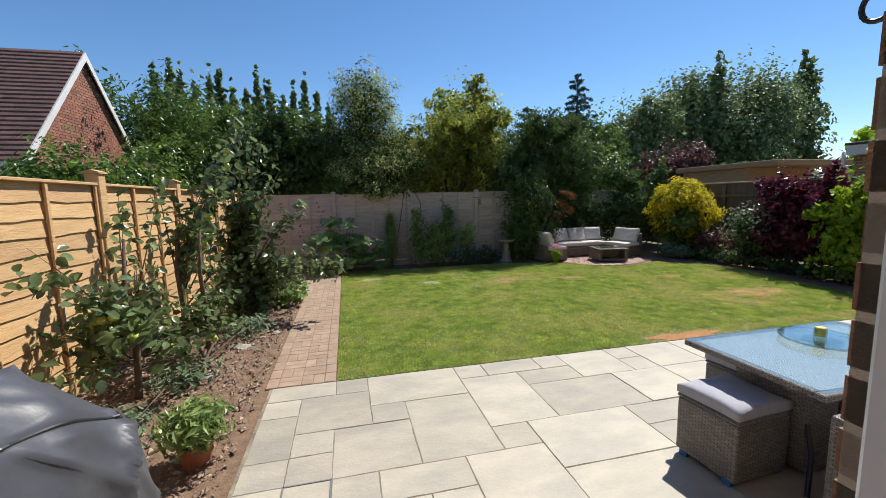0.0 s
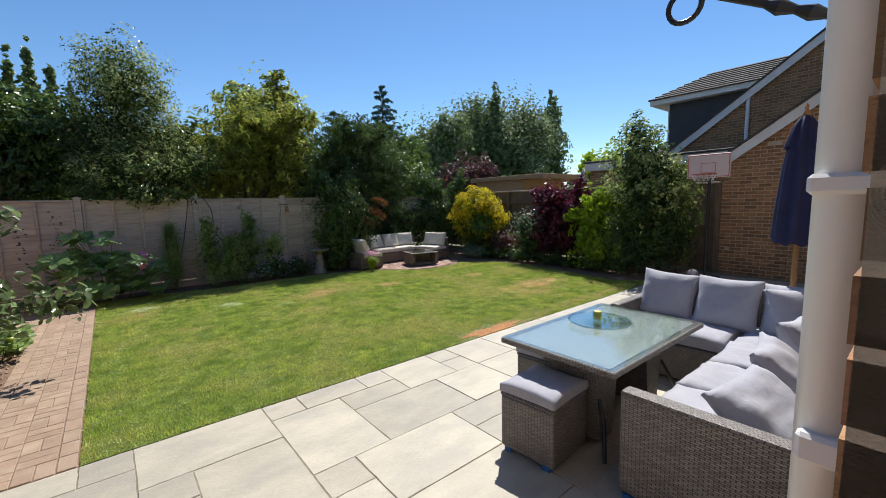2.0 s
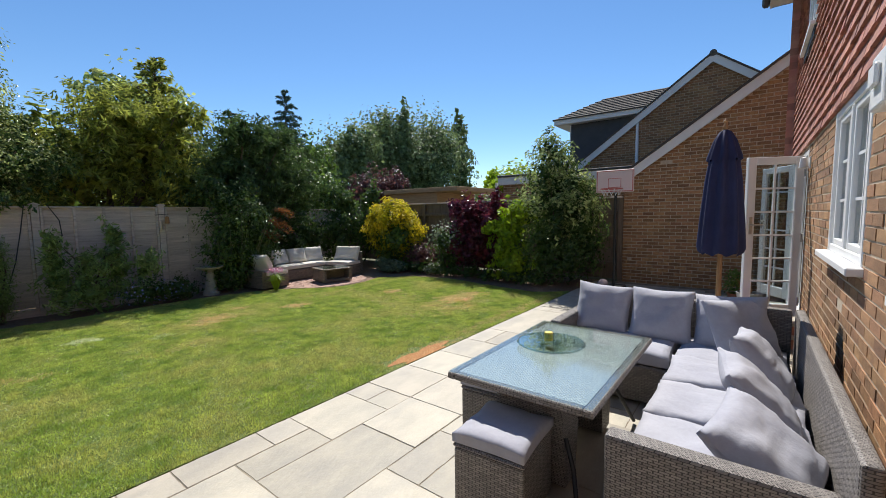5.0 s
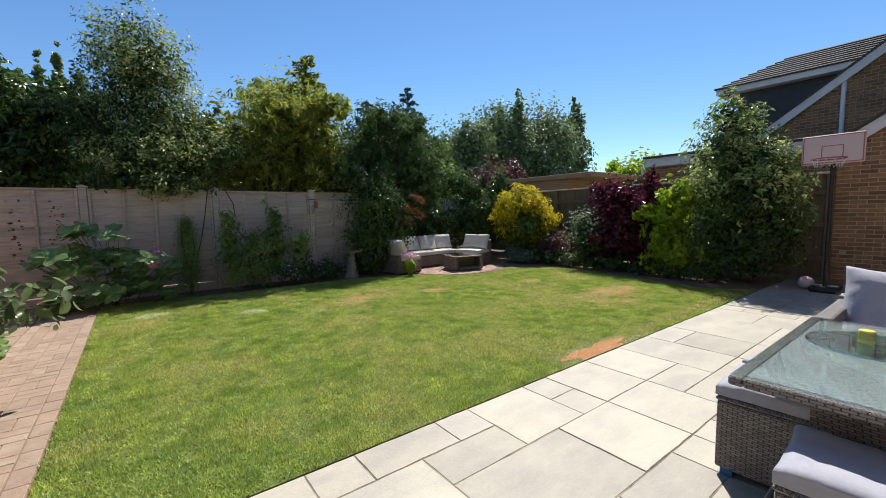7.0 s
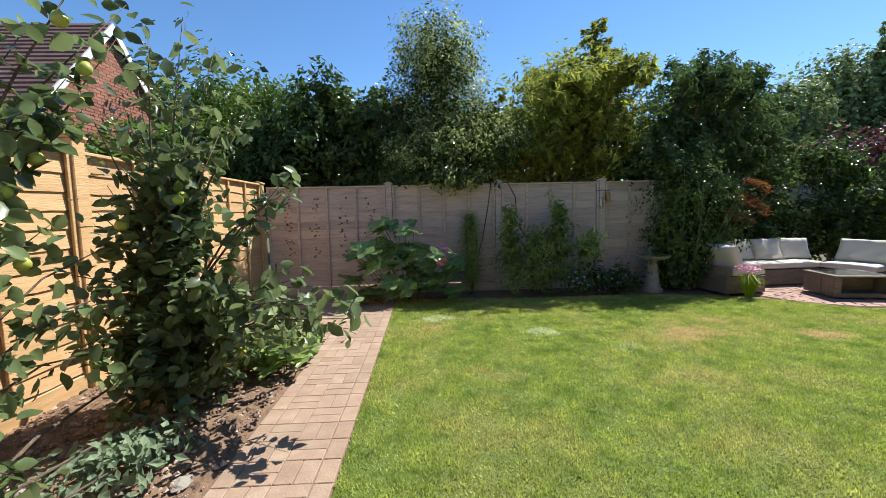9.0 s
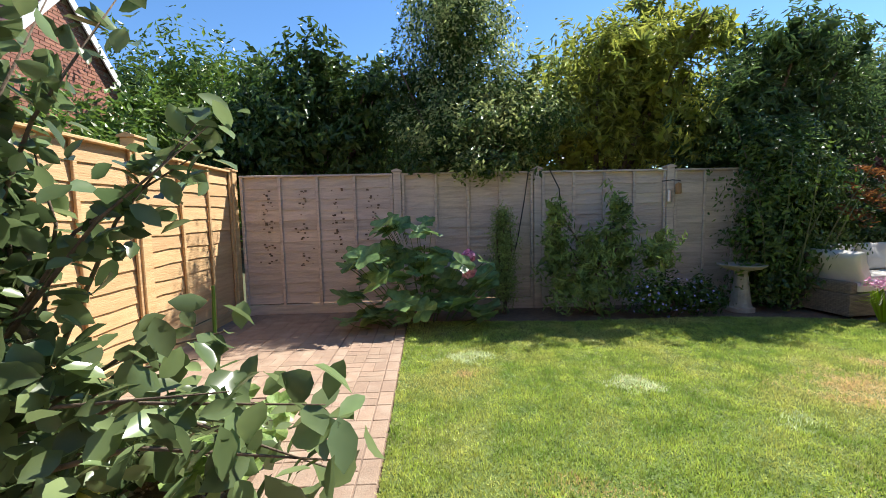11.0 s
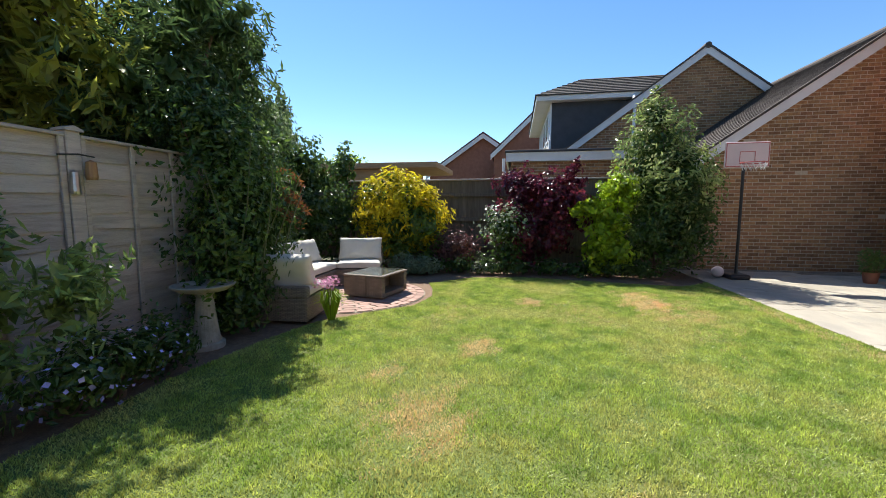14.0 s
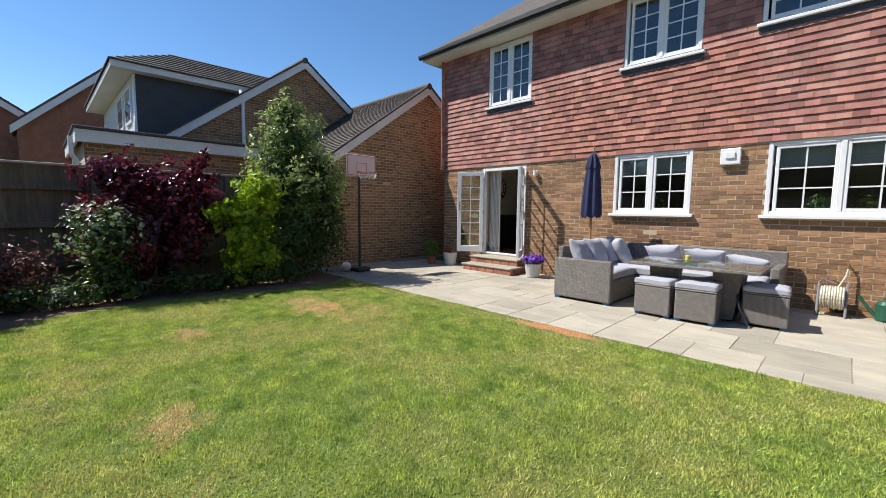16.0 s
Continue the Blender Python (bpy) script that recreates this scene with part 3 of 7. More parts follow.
wall_north = tagged(link("wall_north", boxes_mesh("wall_north", wall_boxes(-3.4, HX - 0.012, -0.1, 2.3, HY - 0.28, HY - 0.004, HOLES), M["mortar"])), "brown brick garden wall of the house", "wall", **ST)
wall_upper = tagged(link("wall_upper", boxes_mesh("wall_upper", wall_boxes(-3.4, HX - 0.03, 2.3, 5.0, HY - 0.28, HY - 0.03, UP), M["mortar"])), "upper house wall hung with red clay tiles", "wall", **ST)
wall_east = tagged(part("wall_east", box(HX - 0.3, -8, -0.1, HX - 0.012, HY - 0.28, 5.0), M["mortar"]), "plain brick side wall of the house", "wall", **ST)
tagged(part("wall_west", box(-3.7, -8, -0.1, -3.4, HY - 0.012, 5.0), M["mortar"]), "plain brick side wall of the house", "wall", **ST)
tagged(part("wall_south", box(-3.4, -8.3, -0.1, HX - 0.3, -8.0, 5.0), M["mortar"]), "plain wall closing the house", "wall", **ST)
tagged(part("floor", box(-3.4, -8, -0.1, HX - 0.3, HY - 0.06, 0.28), M["oak"]), "brown wooden floor inside the house", "floor", **ST)
tagged(part("ceiling", box(-3.4, -8, 2.3, HX - 0.3, HY - 0.28, 2.42), M["inner"]), "white plaster ceiling over the rooms", "ceiling", **ST)
tagged(part("wall_inner", box(5.6, -8, 0.28, 5.72, HY - 0.28, 2.3), M["inner"]), "pale plaster wall between two rooms", "wall", **ST)
tagged(part("wall_back", box(-3.4, -4.6, 0.28, HX - 0.3, -4.48, 2.3), M["inner"]), "pale plaster back wall of the rooms", "wall", **ST)
tagged(part("wall_lining", box(HX - 0.36, -4.48, 0.28, HX - 0.3, HY - 0.28, 2.3), M["inner"]), "pale plaster wall inside the house", "wall", **ST)
# roof over the house
roof = tagged(part("roof", prism([(HY + 0.42, 4.98), (HY + 0.42, 5.06), (-3.9, 8.2), (-8.2, 5.06), (-8.2, 4.98)], "x", -4.0, HX - 0.6), M["roof"]), "dark tiled roof of the house", "roof", **ST)
hip = bmesh.new()
_v = [hip.verts.new(c) for c in ((HX - 0.6, HY + 0.42, 5.06), (HX + 0.42, HY + 0.42, 5.02), (HX + 0.42, -8.2, 5.02), (HX - 0.6, -8.2, 5.06), (HX - 0.6, -3.9, 8.2), (HX - 0.6, HY + 0.42, 4.98), (HX + 0.42, HY + 0.42, 4.98), (HX + 0.42, -8.2, 4.98), (HX - 0.6, -8.2, 4.98))]
for f in ((0, 1, 4), (1, 2, 4), (2, 3, 4), (5, 6, 1, 0), (6, 7, 2, 1), (5, 8, 7, 6)):
    hip.faces.new([_v[i] for i in f])
part("roof_end", hip, M["roof"], roof)
part("soffit", box(-4.0, HY - 0.03, 4.86, HX + 0.38, HY + 0.36, 4.90), M["fascia"], roof, "white eaves soffit")
part("fascia", box(-4.0, HY + 0.36, 4.86, HX + 0.40, HY + 0.385, 5.03), M["fascia"], roof, "white fascia board")
part("side_fascia", box(HX + 0.36, -8.2, 4.86, HX + 0.385, HY + 0.36, 5.02), M["fascia"], roof, "white fascia board")
part("gutter", prism([(HY + 0.385, 4.93), (HY + 0.41, 4.905), (HY + 0.46, 4.905), (HY + 0.49, 4.94), (HY + 0.49, 4.99), (HY + 0.47, 4.99), (HY + 0.47, 4.945), (HY + 0.40, 4.945), (HY + 0.385, 4.97)], "x", -4.0, HX + 0.45), M["black"], roof, "dark eaves gutter")

# ---- brick facing ----
BL, BH, BJ = 0.212 / K, 0.062 / K, 0.014 / K


def brick_rows(u0, u1, z0, z1, holes=(), top=None):
    """Bricks in stretcher bond on a wall: (u0, z0, u1, z1) of each, cut at the holes and under top(u)."""
    out, row, z = [], 0, z0
    while z + BH <= z1 + 1e-6:
        u = u0 - (0.5 * (BL + BJ) if row % 2 else 0)
        while u < u1:
            a, b = max(u, u0), min(u + BL, u1)
            spans = [(a, b)]
            for h in holes:
                if z + BH > h[2] and z < h[3]:
                    spans = [s for p, q in spans for s in ((p, min(q, h[0])), (max(p, h[1]), q)) if s[1] - s[0] > 0.02]
            for p, q in spans:
                if q - p > 0.025 and (top is None or min(top(p), top(q)) > z + BH):
                    out.append((p, z, q, z + BH))
            u += BL + BJ
        z += BH + BJ
        row += 1
    return out


def proud():
    return 0.0015 * rng.standard_normal()


nb = [(a, HY - 0.10, z, b, HY + proud(), zz) for a, z, b, zz in brick_rows(D1[1], HX, 0.0, 2.28, HOLES)]
unit = boxes_mesh("brick", [(-0.5, -0.5, -0.5, 0.5, 0.5, 0.5)], mat("single_house_brick", (0.36, 0.2, 0.095), (0.24, 0.13, 0.064), 1.6, 0.88, bump=0.5, bscale=9, fine=0.15, vary=0.4))


def lay(parent, bricks, chosen):
    """Bricks on a wall: the first 300 chosen ones each by itself, the others joined."""
    near = [b for b in bricks if chosen(b)][:300]
    ids = {id(b) for b in near}
    tagged(link("brick_facing", boxes_mesh("brick_facing", [b for b in bricks if id(b) not in ids], M["brick"]), parent), kind="stuff")
    for x0, y0, z0, x1, y1, z1 in near:
        link("brick", unit, parent, Matrix.LocRotScale(((x0 + x1) / 2, (y0 + y1) / 2, (z0 + z1) / 2), None, (x1 - x0, y1 - y0, z1 - z0)))


lay(wall_north, nb, lambda b: 0.85 < b[2] < 2.0 and b[0] < 5.5)
eb = [(HX - 0.10, a, z, HX + proud(), b, zz) for a, z, b, zz in brick_rows(-3.0, HY - 0.11, 0.0, 2.28)]
link("brick_facing", boxes_mesh("brick_facing", eb, M["brick"]), wall_east)

# ---- hung clay tiles on the upper storey ----
rows, tz, r = [], 2.27, 0
TW, TG = 0.165 / K, 0.112 / K
tv, tf, singles = [], [], []
while tz < 4.86:
    x = -1.5 - (TW / 2 if r % 2 else 0)
    while x < HX:
        a, b = x + 0.001, min(x + TW - 0.001, HX + 0.012)
        for h in UP:      # courses are cut at the window jambs
            if tz + TG * 0.6 > h[2] - 0.08 and tz < h[3]:
                if a < h[0] < b:
                    b = h[0] - 0.001
                elif a < h[1] < b:
                    a = h[1] + 0.001
        if b - a > 0.01 and not any(a < h[1] and b > h[0] and tz + TG * 0.6 > h[2] - 0.08 and tz < h[3] for h in UP):
            if 2.6 < a < 6.0 and r < 16 and b - a > TW * 0.9 and len(singles) < 300:
                singles.append((a, tz))
                x += TW
                continue
            k, j, s = len(tv), 0.003 * rng.standard_normal(), 0.0016 * rng.standard_normal()
            z0, z1 = tz + j * 0.6, tz + TG + 0.012
            yo, yi = HY + 0.024 + s, HY - 0.004
            tv += [(a, yi, z0), (b, yi, z0), (b, yo, z0), (a, yo, z0), (a, yi, z1), (b, yi, z1), (b, yi + 0.006, z1), (a, yi + 0.006, z1)]
            tf += (CUBE_F + k).tolist()
        x += TW
    tz += TG
    r += 1
tagged(link("hung_tiles", mesh_of("hung_tiles", tv, tf, M["tile"]), wall_upper), "overlapping courses of red clay tiles", kind="stuff")
one = mesh_of("tile", [(0, -0.004, 0), (TW - 0.002, -0.004, 0), (TW - 0.002, 0.024, 0), (0, 0.024, 0), (0, -0.004, TG + 0.012), (TW - 0.002, -0.004, TG + 0.012), (TW - 0.002, 0.002, TG + 0.012), (0, 0.002, TG + 0.012)], CUBE_F.tolist(), mat("single_clay_tile", (0.40, 0.175, 0.12), (0.29, 0.115, 0.08), 4, 0.8, bump=0.3, bscale=50, fine=0.15, vary=0.42))
for a, z in singles:
    link("tile", one, wall_upper, Matrix.Translation((a, HY + 0.0016 * rng.standard_normal(), z + 0.002 * rng.standard_normal())))
tv, tf = [], []
for r, tz in enumerate(np.arange(2.27, 4.86, TG)):
    for y in np.arange(-3.0, HY, TW):
        k = len(tv)
        tv += [(HX - 0.004, y, tz), (HX - 0.004, y + TW - 0.002, tz), (HX + 0.022, y + TW - 0.002, tz), (HX + 0.022, y, tz), (HX - 0.004, y, tz + TG), (HX - 0.004, y + TW - 0.002, tz + TG), (HX + 0.002, y + TW - 0.002, tz + TG), (HX + 0.002, y, tz + TG)]
        tf += (CUBE_F + k).tolist()
link("hung_tiles", mesh_of("hung_tiles", tv, tf, M["tile"]), wall_east)
for h in UP:      # lead aprons with a scalloped hem under the upper windows
    w = h[1] - h[0]
    n = max(4, int(w / 0.1))
    edge = [(h[0] - 0.03, h[2] + 0.02), (h[1] + 0.03, h[2] + 0.02)]
    for i in range(n * 4, -1, -1):
        edge.append((h[0] - 0.03 + (w + 0.06) * i / (n * 4), h[2] - 0.12 - 0.025 * abs(math.sin(math.pi * i / 4))))
    part("lead_apron", prism(edge, "y", HY + 0.024, HY + 0.03), M["lead"], wall_upper, "scalloped grey lead apron")

# ---- windows and french doors ----
def window(name, x0, x1, z0, z1, label, y=HY, lights=2, bars=(1, 2), sill=True, top_open=False):
    w = thing(name, label, "window", Matrix.Translation((x0, y, z0)), **ST)
    W, H, f = x1 - x0, z1 - z0, 0.055
    fr = box(0, -0.07, 0, f, 0.004, H, 0.006)
    for b in ((W - f, -0.07, 0, W, 0.004, H), (f, -0.07, 0, W - f, 0.0, f), (f, -0.07, H - f, W - f, 0.0, H)):
        box(*b, 0.006, bm=fr)
    n = lights
    cuts = [f + (W - 2 * f) * i / n for i in range(n + 1)]
    for c in cuts[1:-1]:
        box(c - 0.03, -0.07, f, c + 0.03, 0.0, H - f, 0.006, bm=fr)
    part("window_frame", fr, M["upvc"], w)
    for a, b in zip(cuts, cuts[1:]):
        a, b = a + (0.03 if a > f else 0), b - (0.03 if b < W - f else 0)
        sash = bmesh.new()
        s = 0.042
        for q in ((a, f, a + s, H - f), (b - s, f, b, H - f), (a + s, f, b - s, f + s), (a + s, H - f - s, b - s, H - f)):
            box(q[0], -0.06, q[1], q[2], -0.012, q[3], 0.005, bm=sash)
        sh = part("sash", sash, M["upvc"], w)
        bar = bmesh.new()
        for i in range(1, bars[0] + 1):
            cx = a + s + (b - a - 2 * s) * i / (bars[0] + 1)
            box(cx - 0.009, -0.048, f + s, cx + 0.009, -0.03, H - f - s, bm=bar)
        for i in range(1, bars[1] + 1):
            cz = f + s + (H - 2 * f - 2 * s) * i / (bars[1] + 1)
            box(a + s, -0.046, cz - 0.009, b - s, -0.032, cz + 0.009, bm=bar)
        part("glazing_bar", bar, M["upvc"], sh)
        pane = part("pane", box(a + s, -0.042, f + s, b - s, -0.038, H - f - s), M["pane"], sh)
        pane.visible_shadow = False
    if sill:
        part("window_sill", box(-0.05, -0.03, -0.045, W + 0.05, 0.07, 0.0, 0.006), M["upvc"], w)
    return w


window("window_1", *W3, 1.25, 2.26, "white casement kitchen window with glazing bars")
window("window_2", *W4, 1.25, 2.26, "wide white casement kitchen window with glazing bars")
window("window_3", *UP[0][:2], UP[0][2], UP[0][3], "white upstairs casement window with one pane ajar", bars=(1, 3))
window("window_4", *UP[1][:2], UP[1][2], UP[1][3], "white upstairs casement window with glazing bars", bars=(1, 3))
window("window_5", *UP[2][:2], UP[2][2], UP[2][3], "white upstairs casement window with glazing bars", bars=(1, 3))
for a, b, z in ((W3[0], W3[1], 1.95), (W4[0], W4[1], 1.95)):
    bl = bmesh.new()
    for i in range(6):
        box(a + 0.06, HY - 0.16, z + 0.04 * i, b - 0.06, HY - 0.145, z + 0.04 * i + 0.036, bm=bl)
    tagged(part("roller_blind", bl, M["curtain"]), "half-lowered pale blind behind the window", "blind")


def door_leaf(parent, w, h, m, label):
    d = part("door", box(0, -0.03, 0, 0.085, 0.03, h, 0.006), M["upvc"], parent, label)
    d.matrix_local = m
    bm = box(w - 0.085, -0.03, 0, w, 0.03, h, 0.006)
    box(0.085, -0.03, 0, w - 0.085, 0.03, 0.14, 0.006, bm=bm)
    box(0.085, -0.03, h - 0.085, w - 0.085, 0.03, h, 0.006, bm=bm)
    part("door_frame", bm, M["upvc"], d)
    bar = bmesh.new()
    box(w / 2 - 0.01, -0.012, 0.14, w / 2 + 0.01, 0.012, h - 0.085, bm=bar)
    for i in range(1, 6):
        z = 0.14 + (h - 0.225) * i / 6
        box(0.085, -0.011, z - 0.01, w - 0.085, 0.011, z + 0.01, bm=bar)
    part("glazing_bar", bar, M["upvc"], d)
    part("pane", box(0.085, -0.003, 0.14, w - 0.085, 0.003, h - 0.085), M["pane"], d).visible_shadow = False
    bm = box(w - 0.06, 0.03, 0.95, w - 0.03, 0.04, 1.15, 0.003)
    tube([(w - 0.045, 0.04, 1.06), (w - 0.045, 0.075, 1.06), (w - 0.15, 0.078, 1.06)], 0.009, bm=bm)
    part("door_handle", bm, M["steel"], d, "metal lever handle")
    bm = bmesh.new()
    for z in (0.18, h / 2, h - 0.18):
        box(-0.012, -0.035, z - 0.05, 0.012, 0.035, z + 0.05, 0.004, bm=bm)
    part("hinge", bm, M["steel"], d)
    return d


door_2 = thing("door_2", "white french doors standing open over brick steps", "door", Matrix.Translation((D2[0], HY, 0.30)), **ST)
W2, H2 = D2[1] - D2[0], 1.92
bm = box(0, -0.07, 0, 0.06, 0.003, H2, 0.005)
for b in ((W2 - 0.06, -0.07, 0, W2, 0.003, H2), (0.06, -0.07, H2 - 0.06, W2 - 0.06, 0.003, H2), (0.06, -0.07, 0, W2 - 0.06, 0.003, 0.035)):
    box(*b, 0.005, bm=bm)
part("door_frame", bm, M["upvc"], door_2)
door_leaf(door_2, 0.60, H2 - 0.1, pose(W2 - 0.05, 0.035, 0.03, 0, 0, 32), "white glazed french door leaf, open")
door_leaf(door_2, 0.56, H2 - 0.1, pose(0.05, 0.035, 0.03, 0, 0, 116), "white glazed french door leaf, open")

# the doorway that the walk starts in
door_1 = thing("door_1", "open white doorway with steel lock plates", "door", Matrix.Translation((D1[0], HY, 0.30)), **ST)
W1, H1 = D1[1] - D1[0], 1.96
bm = box(W1 - 0.055, -0.089, 0, W1 + 0.0, -0.05, H1, 0.006)
for b in ((0, -0.13, 0, 0.055, -0.035, H1), (0.055, -0.13, H1 - 0.06, W1 - 0.055, -0.035, H1), (0.055, -0.13, 0, W1 - 0.055, -0.035, 0.03)):
    box(*b, 0.006, bm=bm)
part("door_frame", bm, M["upvc"], door_1)
part("gasket", box(W1 - 0.057, -0.094, 0.03, W1 - 0.045, -0.0895, H1 - 0.06), M["gasket"], door_1, "black rubber door seal")
part("inner_frame", box(W1 - 0.052, -0.27, 0, W1 + 0.0, -0.0945, H1, 0.003), M["upvc"], door_1)
for z, h in ((0.60, 0.12), (0.94, 0.13), (1.14, 0.16)):
    pl = part("lock_plate", box(W1 - 0.056, -0.136, z, W1 - 0.0525, -0.098, z + h, 0.0015), M["steel"], door_1, "steel strike plate")
    bm = bmesh.new()
    for dz in (0.02, h - 0.02):
        lathe([(0.0075, 0), (0.0075, 0.001), (0.004, 0.002)], 12, bm=bm)
        for v in bm.verts[-36:]:
            v.co = Vector((W1 - 0.0562 - v.co.z, -0.108 + v.co.x * 0.6, z + dz + v.co.y * 0.6))
    part("screw", bm, M["steel"], pl)
    part("latch_hole", box(W1 - 0.0572, -0.128, z + h * 0.36, W1 - 0.0562, -0.112, z + h * 0.64), M["gasket"], pl, "dark latch hole")
tagged(part("doorstep", box(D1[0], HY - 0.06, -0.05, D1[1], HY + 0.32, 0.15, 0.01), M["brick_red"]), "red brick doorstep below the threshold", "step", **ST)

# downpipe and the iron bracket beside the first door
pipe = thing("downpipe", "white plastic downpipe clipped to the brick wall", "downpipe", Matrix.Translation((1.0, HY + 0.045, 0)))
part("pipe", lathe([(0.034, 0.0), (0.034, 4.9)], 20), M["upvc"], pipe, smooth=True)
for z in (0.5, 1.6, 2.7, 3.8):
    part("clip", box(-0.042, -0.052, z, 0.042, 0.036, z + 0.03, 0.006), M["upvc"], pipe)
br = thing("hanging_bracket", "black wrought-iron basket bracket on the wall", "bracket", Matrix.Translation((1.25, HY, 1.87)))
part("arm", tube([(0, 0, 0), (0, 0.12, 0.065), (0, 0.36, 0.20)], 0.008), M["black"], br)
part("twist", tube([(0, 0.11, 0.06), (0, 0.135, 0.073), (0, 0.16, 0.087), (0, 0.185, 0.1), (0, 0.21, 0.115)], [0.007, 0.015, 0.008, 0.015, 0.007]), M["black"], br)
part("hook", tube([(0, 0.36 + 0.035 * math.sin(a), 0.165 + 0.035 * math.cos(a)) for a in np.linspace(0, 5, 16)], 0.006), M["black"], br)
part("back_plate", box(-0.012, 0, -0.16, 0.012, 0.008, 0.06, 0.002), M["black"], br)


# ---- garage wing with its gable to the garden ----
G_AP, G_Z, G_E, G_EZ = 0.02, 4.50, 3.14, 2.28


def rake(y):
    return G_Z - (G_Z - G_EZ) * abs(y - G_AP) / (G_E - G_AP)


wall_garage = tagged(part("wall_garage", prism([(-3.1, -0.1), (G_E - 0.02, -0.1), (G_E - 0.02, G_EZ), (G_AP, G_Z), (-3.1, G_EZ)], "x", GX + 0.004, GX + 6), M["mortar"]), "brown brick gable wall of the garage", "wall", **ST)
gb = [(GX + proud(), a, z, GX + 0.1, b, zz) for a, z, b, zz in brick_rows(-3.0, G_E, 0.0, G_Z, (), rake)]
lay(wall_garage, gb, lambda b: 0.6 < b[2] < 2.2 and b[1] > 0.2)
gb = [(a, G_E - 0.1, z, b, G_E + proud(), zz) for a, z, b, zz in brick_rows(GX, GX + 5.9, 0.0, 2.26)]
link("brick_facing", boxes_mesh("brick_facing", gb, M["brick"]), wall_garage)


def pitched_roof(name, label, x0, x1, y_ap, z_ap, y_e, z_e, material, barge=0.16, course=0.11, both=True):
    """A gabled roof whose ridge runs along x, tile by tile on its slopes, with white verge boards."""
    rf = thing(name, label, "roof", **ST)
    for s in ((1, -1) if both else (1,)):
        ye = y_ap + s * abs(y_e - y_ap)
        dy, dz = ye - y_ap, z_e - z_ap
        ln = math.hypot(dy, dz)
        uy, uz = dy / ln, dz / ln
        nv = Vector((0, -uz * s, uy * s)) * (1 if uy * s > 0 else -1)
        tv, tf = [], []
        n = int((ln + 0.12) / course)
        for i in range(n):
            off = 0.15 if i % 2 else 0.0
            for x in np.arange(x0 - off, x1, 0.3):
                a, b = max(x, x0) + 0.002, min(x + 0.296, x1)
                if b - a < 0.02:
                    continue
                k = len(tv)
                for (q, up) in ((i * course, 0.0), ((i + 1) * course, 0.0), ((i + 1) * course, 0.028), (i * course, 0.010)):
                    o = (y_ap + uy * q + nv.y * up, z_ap + uz * q + nv.z * up + 0.05)
                    tv += [(a, *o), (b, *o)]
                tf += [(k, k + 2, k + 3, k + 1), (k + 4, k + 5, k + 7, k + 6)[::-1], (k + 2, k + 4, k + 5, k + 3), (k, k + 6, k + 4, k + 2), (k + 1, k + 3, k + 5, k + 7), (k, k + 1, k + 7, k + 6)]
        part_t = link("roof_slope", mesh_of("roof_slope", tv, tf, material), rf)
        tagged(part_t, kind="stuff")
        yy, zz = y_ap + uy * (ln + 0.05), z_ap + uz * (ln + 0.05)
        part("barge_board", prism([(y_ap, z_ap + 0.045), (yy, zz + 0.045), (yy, zz - barge), (y_ap, z_ap - barge)] if s > 0 else [(y_ap, z_ap - barge), (yy, zz - barge), (yy, zz + 0.045), (y_ap, z_ap + 0.045)], "x", x0 - 0.035, x0 - 0.005), M["fascia"], rf, "white barge board")
        part("verge", prism([(y_ap, z_ap + 0.047), (yy, zz + 0.047), (yy, zz + 0.1), (y_ap, z_ap + 0.1)] if s > 0 else [(y_ap, z_ap + 0.1), (yy, zz + 0.1), (yy, zz + 0.047), (y_ap, z_ap + 0.047)], "x", x0 - 0.06, x0 - 0.002), material, rf, "dark verge tiles")
    part("ridge", tube([(x0 - 0.05, y_ap, z_ap + 0.05), (x1, y_ap, z_ap + 0.05)], 0.085, 10), material, rf)
    return rf


pitched_roof("garage_roof", "weathered tiled garage roof with white barge boards", GX - 0.06, GX + 6, G_AP, G_Z + 0.03, G_E + 0.12, G_EZ - 0.05, M["roof"])
tagged(part("fascia", box(GX - 0.05, G_E + 0.02, 2.0, GX + 6, G_E + 0.05, 2.2), M["fascia"]), "white eaves board on the garage", "fascia", **ST)

# ---- neighbour's taller house behind the garage ----
N_AP, N_Z, N_E, N_EZ = 1.85, 5.52, 5.45, 2.9
nh = thing("neighbour_house", "brown brick neighbouring house with a dark dormer", "house", **ST)
part("wall", prism([(N_AP - 3.5, -0.06), (N_E - 0.1, -0.06), (N_E - 0.1, N_EZ), (N_AP, N_Z), (N_AP - 3.5, N_EZ)], "x", 13.35, 21), M["mortar"], nh)
fb = [(13.34, a, z, 13.40, b, zz) for a, z, b, zz in brick_rows(-1.6, N_E - 0.1, 2.2, N_Z, (), lambda y: N_Z - (N_Z - N_EZ) * abs(y - N_AP) / (N_E - N_AP))]
tagged(link("brick_facing", boxes_mesh("brick_facing", fb, M["brick"]), nh), kind="stuff")
pitched_roof("neighbour_roof", "dark tiled neighbouring roof with white barge boards", 13.27, 21, N_AP, N_Z + 0.03, N_E, N_EZ, M["roof"], 0.17)
